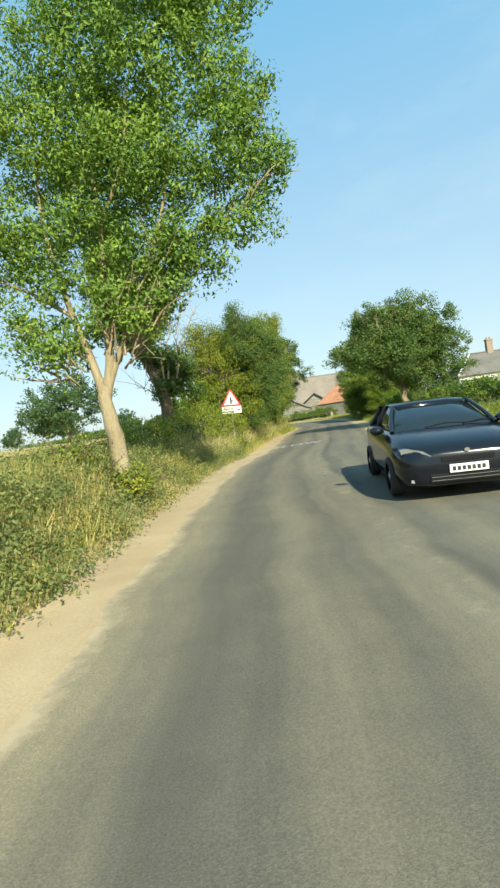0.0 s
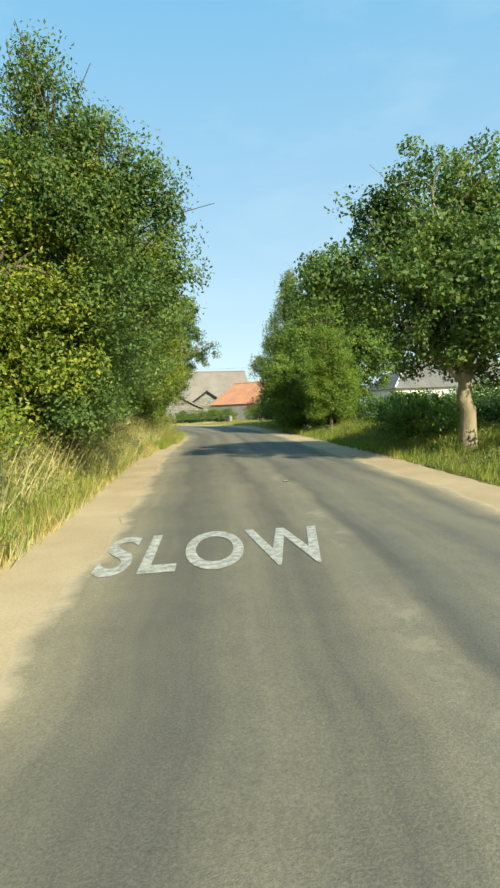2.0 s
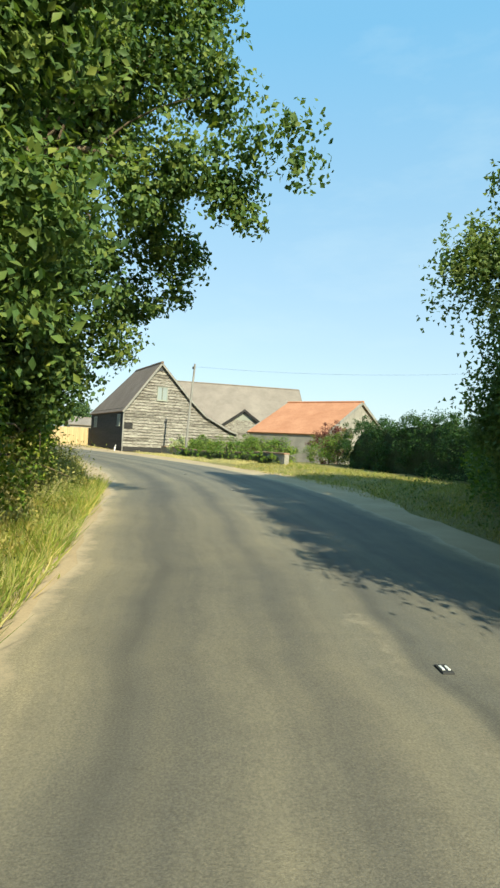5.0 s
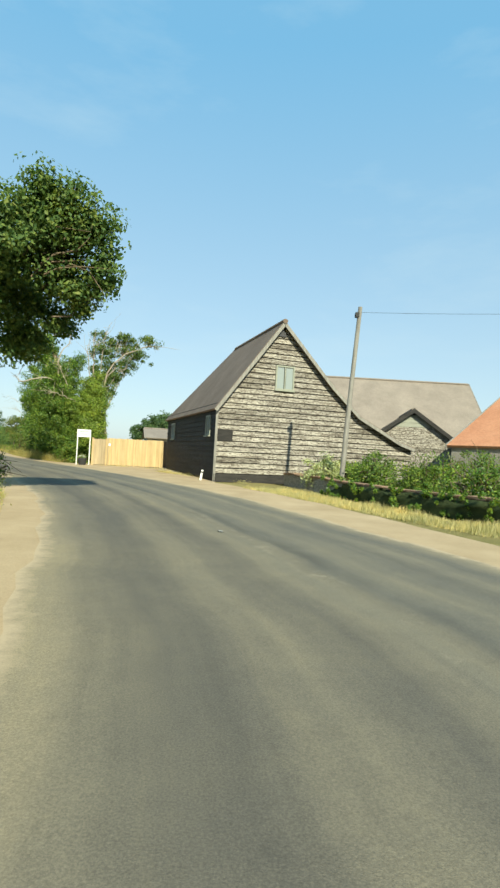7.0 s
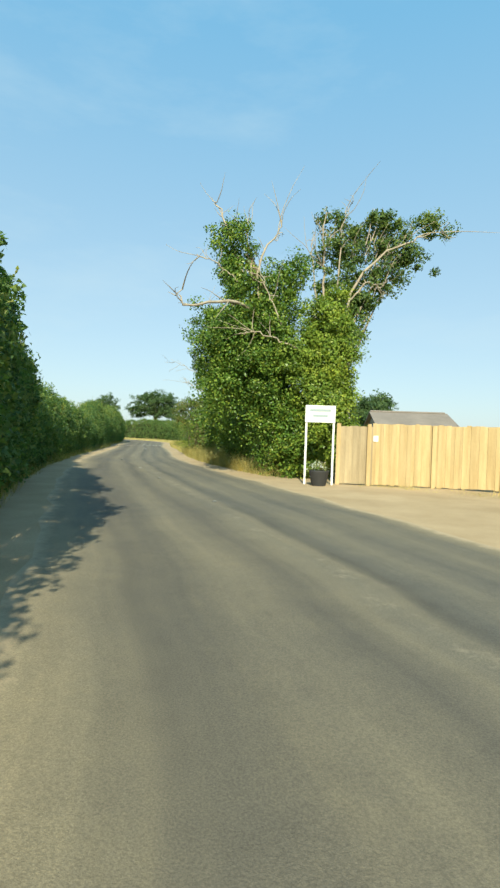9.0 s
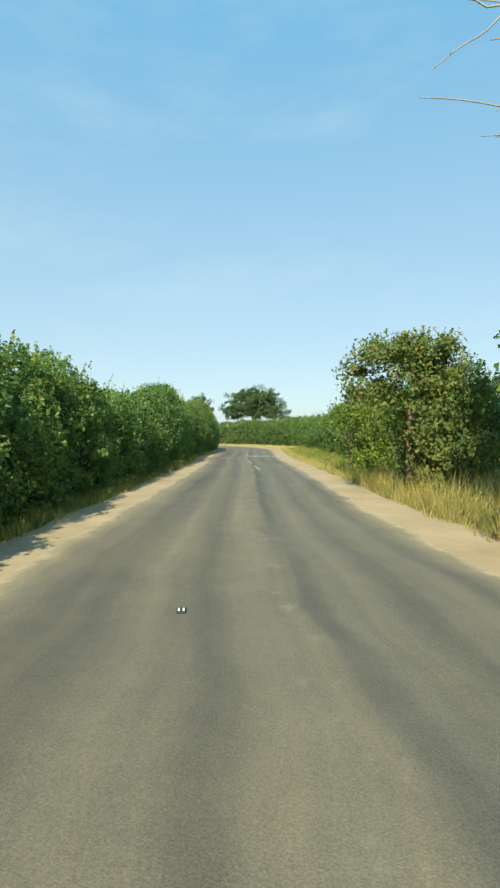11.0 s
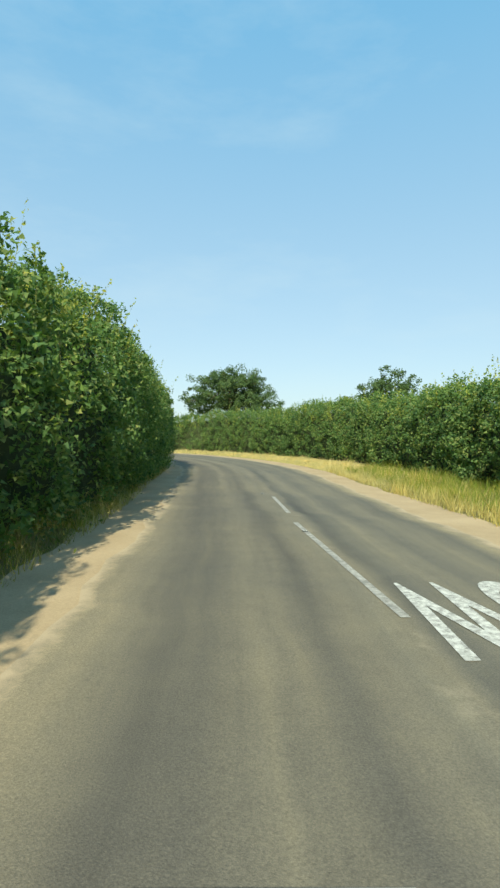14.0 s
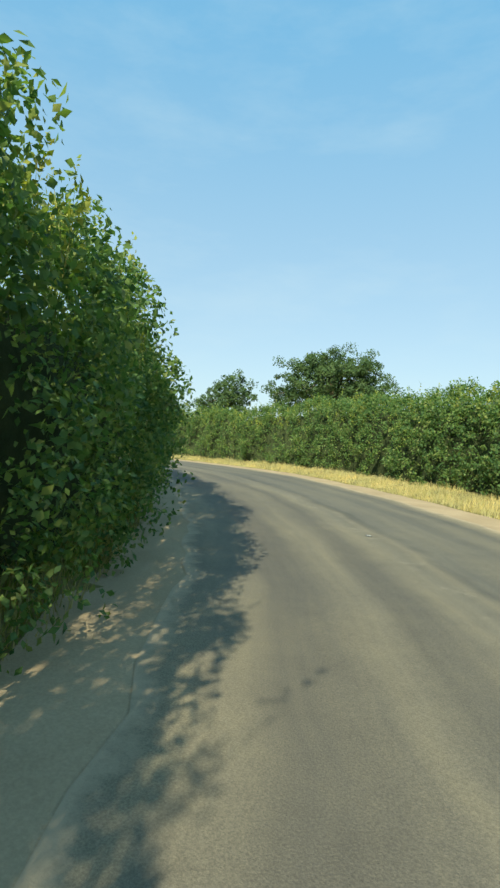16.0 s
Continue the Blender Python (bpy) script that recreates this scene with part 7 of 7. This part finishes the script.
def warning_sign():
    root = new("road_sign")
    zg = ground_z(-0.65, 23.7)
    root.matrix_world = pose(-0.65, 23.62, zg, 0, 2.5, 14)
    tagged(root, "triangular red-bordered junction warning sign with a direction plate", "road sign")
    b0 = 1.78 - zg
    V, Q = tube_arrays([(0, 0.05, -0.3), (0, 0.05, b0 + 0.9)], [0.038, 0.038], 12)
    child("post", mesh_np("post", V, Q, M_GREY_METAL, True), root)

    def tri(r, cz, y0, y1, rounding):
        bm = bmesh.new()
        pts = []
        for k in range(3):
            a = math.pi / 2 + k * 2 * math.pi / 3
            c = Vector((math.cos(a), math.sin(a))) * (r - rounding * 2)
            for j in range(-3, 4):
                bb = a + j * math.pi / 9
                pts.append((c.x + rounding * math.cos(bb), cz + c.y + rounding * math.sin(bb)))
        prism(bm, pts, y0, y1)
        return bm

    tz = b0 + 0.32 + 0.27
    face = part("triangle", tri(0.53, tz, -0.012, 0.0, 0.05), M_SIGN_RED, root, "red bordered triangle")
    part("white_panel", tri(0.40, tz, -0.016, -0.0125, 0.02), M_SIGN_WHITE, face)
    bm = bmesh.new()
    box(bm, (-0.045, -0.021, tz - 0.17), (0.035, -0.0165, tz + 0.14))
    box(bm, (0.035, -0.021, tz - 0.06), (0.12, -0.0165, tz - 0.01))
    part("junction_symbol", bm, M_SIGN_BLACK, face, "black side-road symbol")
    bm = bmesh.new()
    box(bm, (-0.44, -0.012, b0), (0.44, 0.0, b0 + 0.31), bevel=0.004)
    pl = part("direction_plate", bm, M_SIGN_WHITE, root, "white plate with black lettering")
    lettering("Tunstall", pl, (-0.15, b0 + 0.225), 0.46, 0.085, M_SIGN_BLACK)
    bm = bmesh.new()
    box(bm, (-0.38, -0.018, b0 + 0.055), (0.12, -0.0135, b0 + 0.115))
    part("lettering", bm, M_BAR_GREY, pl, "worn grey second line of lettering")
    bm = bmesh.new()
    box(bm, (0.14, -0.018, b0 + 0.135), (0.31, -0.0135, b0 + 0.165))
    prism(bm, [(0.30, b0 + 0.09), (0.40, b0 + 0.15), (0.30, b0 + 0.21)], -0.018, -0.0135)
    part("arrow", bm, M_SIGN_BLACK, pl, "black arrow")


warning_sign()


# ---------------------------------------------------------------- oncoming car
M_CAR = plain_mat("black car paint", (0.007, 0.009, 0.014), 0.14, 0.0, 0.5)
M_CAR_GLASS = glass_mat("car glass", (0.012, 0.018, 0.022))
M_CHROME = plain_mat("bright chrome", (0.75, 0.76, 0.78), 0.15, 1.0)
M_LAMP = plain_mat("headlamp glass", (0.42, 0.44, 0.46), 0.08, 0.5)
M_TRIM = plain_mat("black plastic trim", (0.012, 0.012, 0.014), 0.8, 0.0, 0.15)
M_PLATE = plain_mat("white number plate", (0.82, 0.82, 0.80), 0.35)


def loft(rings, mat, name, parent, label="", cap=True):
    """A closed skin over rings of points with the same count."""
    n = len(rings[0])
    V = np.concatenate([np.asarray(r, float) for r in rings])
    Q = []
    for i in range(len(rings) - 1):
        for j in range(n):
            k = (j + 1) % n
            Q.append((i * n + j, i * n + k, (i + 1) * n + k, (i + 1) * n + j))
    bm = bmesh.new()
    vs = [bm.verts.new(p) for p in V]
    for q in Q:
        bm.faces.new([vs[i] for i in q])
    if cap:
        bm.faces.new(vs[:n][::-1])
        bm.faces.new(vs[-n:])
    bmesh.ops.recalc_face_normals(bm, faces=bm.faces[:])
    for f in bm.faces:
        f.smooth = True
    return part(name, bm, mat, parent, label)


def car():
    root = new("car")
    root.matrix_world = pose(2.64, 6.5, 0.012, 0, 1.3, -7) @ Matrix.Diagonal((0.95, 0.95, 0.885, 1))
    tagged(root, "black five-door hatchback on the oncoming side of the lane", "car")
    # cross sections from the nose (y = 0) to the tail: half width, sill, shoulder height, top height, top half width
    secs = [(0.00, 0.66, 0.30, 0.60, 0.66, 0.52), (0.05, 0.78, 0.22, 0.67, 0.74, 0.64), (0.20, 0.86, 0.19, 0.73, 0.82, 0.72), (0.55, 0.895, 0.19, 0.80, 0.91, 0.76), (1.05, 0.905, 0.19, 0.87, 0.98, 0.78),
            (1.35, 0.905, 0.19, 0.90, 1.00, 0.80), (2.2, 0.91, 0.19, 0.94, 1.02, 0.82), (3.3, 0.905, 0.20, 0.98, 1.05, 0.80), (3.95, 0.86, 0.24, 1.00, 1.06, 0.74), (4.22, 0.78, 0.34, 0.96, 1.02, 0.68)]
    rings = []
    for y, w, z0, z1, z2, wt in secs:
        r = []
        for sx in (1, -1):
            side = [(0.55 * w, z0), (0.93 * w, z0 + 0.05), (w, z0 + 0.22), (0.995 * w, z1 - 0.08), (0.96 * w, z1), (wt, z2 - 0.02), (wt * 0.55, z2)]
            if sx < 0:
                side = side[::-1]
            r += [(sx * x, y, z) for x, z in side]
        rings.append(r)
    loft(rings, M_CAR, "body", root)
    # glass house and roof
    cab = [(1.15, 0.76, 0.96, 0.98, 0.70), (1.55, 0.78, 0.98, 1.20, 0.64), (1.95, 0.78, 1.0, 1.385, 0.585), (2.5, 0.78, 1.0, 1.43, 0.58), (3.3, 0.77, 1.02, 1.405, 0.56), (3.8, 0.74, 1.03, 1.30, 0.55), (4.12, 0.68, 1.02, 1.06, 0.56)]
    rings = []
    for y, w, z0, z1, wt in cab:
        r = []
        for sx in (1, -1):
            side = [(w * 0.5, z0 - 0.05), (w, z0), ((w + wt) / 2 + 0.02, (z0 + z1) / 2), (wt, z1 - 0.025), (wt * 0.5, z1)]
            if sx < 0:
                side = side[::-1]
            r += [(sx * x, y, z) for x, z in side]
        rings.append(r)
    loft(rings, M_CAR_GLASS, "glasshouse", root, "dark tinted glass")
    rings = []
    for y, w, z in ((1.90, 0.56, 1.375), (2.1, 0.60, 1.42), (2.6, 0.60, 1.447), (3.3, 0.585, 1.422), (3.75, 0.56, 1.34)):
        rings.append([(w, y, z - 0.045), (w * 0.96, y, z - 0.01), (w * 0.5, y, z + 0.012), (-w * 0.5, y, z + 0.012), (-w * 0.96, y, z - 0.01), (-w, y, z - 0.045), (-w * 0.5, y, z - 0.03), (w * 0.5, y, z - 0.03)])
    loft(rings, M_CAR, "roof", root)
    for s in (-1, 1):
        V, Q = tube_arrays([(s * 0.765, 1.12, 0.97), (s * 0.70, 1.55, 1.19), (s * 0.60, 1.96, 1.385)], [0.035, 0.032, 0.03], 8)
        child("pillar", mesh_np("pillar", V, Q, M_CAR, True), root)
        V, Q = tube_arrays([(s * 0.795, 2.62, 0.99), (s * 0.70, 2.66, 1.22), (s * 0.605, 2.68, 1.41)], [0.04, 0.04, 0.035], 8)
        child("pillar", mesh_np("pillar", V, Q, M_TRIM, True), root)
        V, Q = tube_arrays([(s * 0.76, 3.75, 1.02), (s * 0.66, 3.66, 1.2), (s * 0.585, 3.5, 1.39)], [0.07, 0.06, 0.045], 8)
        child("pillar", mesh_np("pillar", V, Q, M_CAR, True), root)
        bm = bmesh.new()
        bmesh.ops.create_uvsphere(bm, u_segments=14, v_segments=8, radius=1.0)
        for v in bm.verts:
            v.co = Vector((s * 0.96 + v.co.x * 0.11, 1.42 + v.co.y * 0.09, 1.02 + v.co.z * 0.075))
        mr = part("door_mirror", bm, M_CAR, root)
        bm = bmesh.new()
        box(bm, (min(s * 0.84, s * 0.93), 1.40, 0.97), (max(s * 0.84, s * 0.93), 1.46, 1.01), bevel=0.008)
        part("mirror_arm", bm, M_TRIM, mr)
        # lamps
        bm = bmesh.new()
        pts = [(0.45, 0.655), (0.56, 0.735), (0.75, 0.785), (0.83, 0.77), (0.81, 0.685), (0.60, 0.628)]
        vs = []
        for x, z in pts:
            y = 0.045 + max(0, (x - 0.5)) * 0.5
            vs.append((x, y, z))
        top = [bm.verts.new((s * x, y - 0.045, z)) for x, y, z in vs]
        bot = [bm.verts.new((s * x, y + 0.08, z)) for x, y, z in vs]
        bm.faces.new(top)
        bm.faces.new(bot[::-1])
        for i in range(len(vs)):
            j = (i + 1) % len(vs)
            bm.faces.new((top[i], bot[i], bot[j], top[j]))
        bmesh.ops.recalc_face_normals(bm, faces=bm.faces[:])
        hl = part("headlight", bm, M_LAMP, root, "clear headlight")
        V, Q = tube_arrays([(s * 0.62, 0.10, 0.70), (s * 0.62, 0.14, 0.70)], [0.05, 0.03], 14)
        child("reflector", mesh_np("reflector", V, Q, M_CHROME, True), hl)
        bm = bmesh.new()
        box(bm, (min(s * 0.55, s * 0.74), 0.035, 0.285), (max(s * 0.55, s * 0.74), 0.12, 0.335), bevel=0.012)
        part("fog_light", bm, M_LAMP, root, "small lower lamp")
        for y in (0.82, 3.42):
            wh = new("wheel")
            wh.parent = root
            wh.location = (s * 0.83, y, 0.315)
            a = np.linspace(0, 2 * np.pi, 29)[:-1]
            prof = [(-0.1, 0.22), (-0.1, 0.29), (-0.07, 0.315), (0.07, 0.315), (0.1, 0.29), (0.1, 0.22)]
            V = np.array([(x, r * math.cos(t), r * math.sin(t)) for t in a for x, r in prof])
            Q = [(i * 6 + j, i * 6 + j + 1, ((i + 1) % 28) * 6 + j + 1, ((i + 1) % 28) * 6 + j) for i in range(28) for j in range(5)]
            child("tyre", mesh_np("tyre", V, Q, M_RUBBER, True), wh)
            bm = bmesh.new()
            for k in range(5):
                m = Matrix.Rotation(k * 2 * math.pi / 5, 4, "X")
                box(bm, (s * 0.06 - 0.012, -0.03, 0.02), (s * 0.06 + 0.012, 0.03, 0.215), m, bevel=0.005)
            r = bmesh.ops.create_cone(bm, cap_ends=True, segments=20, radius1=0.06, radius2=0.05, depth=0.04)["verts"]
            for v in r:
                v.co = Vector((s * 0.07 + v.co.z, v.co.x, v.co.y))
            part("rim", bm, M_CHROME, wh, "silver spoked rim")
    bm = bmesh.new()
    box(bm, (-0.34, -0.012, 0.55), (0.34, 0.06, 0.63), bevel=0.015)
    part("upper_grille", bm, M_TRIM, root)
    bm = bmesh.new()
    box(bm, (-0.50, -0.012, 0.27), (0.50, 0.06, 0.40), bevel=0.02)
    gr = part("lower_grille", bm, M_TRIM, root)
    for z in (0.30, 0.35):
        bm = bmesh.new()
        box(bm, (-0.48, -0.02, z), (0.48, -0.013, z + 0.007))
        part("slat", bm, M_CHROME, gr)
    bm = bmesh.new()
    box(bm, (-0.245, -0.035, 0.40), (0.245, -0.014, 0.515), bevel=0.004)
    pl = part("number_plate", bm, M_PLATE, root, "white number plate")
    for k in range(7):
        bm = bmesh.new()
        x = -0.21 + k * 0.062
        box(bm, (x, -0.039, 0.425), (x + 0.042, -0.0355, 0.485))
        part("lettering", bm, M_SIGN_BLACK, pl)
    bm = bmesh.new()
    r = bmesh.ops.create_cone(bm, cap_ends=True, segments=20, radius1=0.036, radius2=0.032, depth=0.02)["verts"]
    for v in r:
        v.co = Vector((v.co.x, 0.0 + v.co.z, 0.70 + v.co.y * 0.8))
    part("badge", bm, M_CHROME, root)
    for s in (-0.25, 0.3):
        V, Q = tube_arrays([(s, 1.17, 1.0), (s + 0.3, 1.24, 1.035), (s + 0.62, 1.2, 1.015)], [0.012, 0.011, 0.008], 6)
        child("wiper", mesh_np("wiper", V, Q, M_TRIM, True), root)
    bm = bmesh.new()
    box(bm, (-0.12, 1.93, 1.30), (0.12, 1.97, 1.36), bevel=0.015)
    part("rear_view_mirror", bm, M_TRIM, root)


car()


# ---------------------------------------------------------------- grass and weeds of the verges
blades("verge_grass", "tall dry grass on the bank", along(0, -6, 66, 0.68, 4.2, 95000, "left"), 0.30, M_GRASS_DRY, 0.008)
blades("verge_grass", "green grass on the bank", along(0, -6, 66, 0.85, 4.0, 34000, "left"), 0.24, M_GRASS_GREEN, 0.008)
blades("verge_grass", "tall yellow-green grass on the bank", along(0, 20, 66, 0.75, 3.4, 36000, "left"), 0.4, M_GRASS_GREEN, 0.008)
blades("verge_grass", "tall bleached grass stalks on the bank", along(0, 14, 27, 1.2, 3.2, 9000, "left"), 0.62, M_STRAW, 0.008, lean=1.0)
blades("verge_grass", "tall yellow grass below the trees", along(0, 27, 66, 0.9, 2.8, 20000, "left"), 0.5, M_STRAW, 0.0085, lean=1.1)


def beside(a, b, spread, n):
    """Random points scattered about the line from a to b."""
    f = rng.uniform(0, 1, n)[:, None]
    return np.array(a) * (1 - f) + np.array(b) * f + rng.normal(scale=spread, size=(n, 2))


blades("verge_grass", "dry straw heaped along the barn wall", beside((2.1, 89.9), (-1.9, 95.0), 0.22, 2600), 0.22, M_STRAW, 0.007, lean=1.6)
blades("verge_grass", "dry straw at the corner of the barn", beside((2.0, 89.3), (3.2, 88.2), 0.12, 500), 0.16, M_STRAW, 0.007, lean=1.6)
blades("verge_grass", "dry straw along the yard fence", beside((-2.0, 98.6), (-7.4, 100.4), 0.4, 1600), 0.14, M_STRAW, 0.007, lean=1.6)
blades("verge_grass", "thin grass of the field edge", along(0, -6, 60, 4.0, 14.0, 18000, "left"), 0.34, M_GRASS_DRY, 0.011)
blades("verge_grass", "green grass on the verge", along(0, 2, 47, 0.85, 4.6, 78000, "right"), 0.30, M_GRASS_GREEN, 0.0085)
blades("verge_grass", "dry grass on the verge", along(0, 2, 48, 0.8, 3.0, 11000, "right"), 0.2, M_GRASS_DRY, 0.0085)
blades("verge_grass", "thin parched grass under the trees", along(0, 45, 70, 0.9, 6.0, 30000, "right"), 0.16, M_GRASS_DRY, 0.0085, lean=1.3)
blades("verge_grass", "sparse green grass under the trees", along(0, 45, 70, 1.2, 6.0, 12000, "right"), 0.2, M_GRASS_GREEN, 0.0085, lean=1.1)
blades("verge_grass", "dry trampled grass before the garden wall", along(0, 70, 83.5, 2.0, 3.9, 22000, "right"), 0.17, M_STRAW, 0.008)
blades("verge_grass", "green grass below the hedge", along(0, 102, 152, 1.4, 3.4, 46000, "right"), 0.40, M_GRASS_GREEN, 0.0085)
blades("verge_grass", "dry grass below the hedge", along(0, 102, 152, 0.8, 2.6, 24000, "right"), 0.34, M_GRASS_DRY, 0.0085)
blades("verge_grass", "tall straw-coloured grass below the hedge", along(0, 146, 178, 0.95, 3.0, 36000, "right"), 0.26, M_STRAW, 0.0085)
blades("verge_grass", "sparse grass below the tall hedge", along(0, 66, 168, 0.85, 1.7, 26000, "left"), 0.24, M_GRASS_GREEN, 0.0085)
blades("verge_grass", "sparse dry grass below the tall hedge", along(0, 66, 168, 0.7, 1.6, 26000, "left"), 0.26, M_GRASS_DRY, 0.0085)


def weeds(name, label, centres, r, tall, per, leaf, mat):
    c = np.asarray(centres)
    z = surface(c)
    n = len(c)
    p = np.repeat(np.column_stack([c, z]), per, 0)
    g = rng.normal(size=(n * per, 3)) * np.array([r, r, 0]) * 0.5
    g[:, 2] = rng.uniform(0.02, 1, n * per) ** 0.8 * np.repeat(tall * rng.uniform(0.5, 1.3, n), per)
    tagged(new(name, foliage_mesh(name, p + g, leaf, mat, 0.6, 0.5)), label, "weeds", kind="stuff")


weeds("verge_weeds", "leafy weeds and brambles on the bank", along(0, -4, 34, 0.9, 3.4, 380, "left"), 0.36, 0.36, 60, 0.055, M_WEED)
weeds("verge_weeds", "low leafy weeds at the edge of the sand", along(0, -4, 20, 0.62, 1.7, 620, "left"), 0.26, 0.3, 50, 0.05, M_WEED)
weeds("verge_weeds", "leafy weeds on the verge", along(0, 6, 60, 1.2, 4.5, 200, "right"), 0.4, 0.45, 50, 0.075, M_WEED)
weeds("verge_weeds", "leafy weeds below the hedge", along(0, 100, 140, 1.2, 3.2, 130, "right"), 0.4, 0.45, 50, 0.07, M_WEED)
weeds("verge_weeds", "leafy weeds below the tall hedge", along(0, 70, 172, 0.9, 1.5, 180, "left"), 0.35, 0.4, 45, 0.07, M_WEED)
weeds("verge_weeds", "bushy yellow-green weeds below the hedgerow trees", along(0, 24, 66, 1.0, 2.9, 520, "left"), 0.42, 0.72, 64, 0.055, M_WEED_YELLOW)
weeds("verge_weeds", "tall yellow-green weeds crowding the edge of the sand", along(0, 39, 57, 0.5, 2.6, 300, "left"), 0.45, 1.0, 60, 0.055, M_WEED_YELLOW)
blades("verge_grass", "tall bleached grass below the trees", along(0, 34, 52, 1.0, 2.9, 9000, "left"), 0.85, M_STRAW, 0.0085, lean=0.9)
weeds("verge_weeds", "grey-green thistles and nettles on the bank", along(0, 2, 26, 1.3, 4.2, 260, "left"), 0.45, 0.6, 64, 0.055, M_WEED)
blades("verge_grass", "yellow-green grass spilling onto the sand", along(0, 39.5, 58, 0.16, 1.1, 16000, "left"), 0.32, M_GRASS_GREEN, 0.008, lean=1.1)
blades("verge_grass", "ragged grass at the edge of the sand", along(0, 33, 37.5, 0.52, 1.2, 3600, "left"), 0.26, M_GRASS_DRY, 0.008, lean=1.1)
blades("verge_grass", "ragged grass at the edge of the sand", along(0, 36.5, 40, 0.34, 1.1, 3200, "left"), 0.28, M_GRASS_GREEN, 0.008, lean=1.1)
blades("verge_grass", "dry grass spilling onto the sand", along(0, 39.5, 58, 0.14, 1.05, 10500, "left"), 0.28, M_GRASS_DRY, 0.008, lean=1.1)
blades("verge_grass", "dry grass bank below the ivy trees", along(0, 100.5, 119, 0.95, 3.2, 24000, "right"), 0.60, M_GRASS_DRY, 0.0085, lean=1.0)
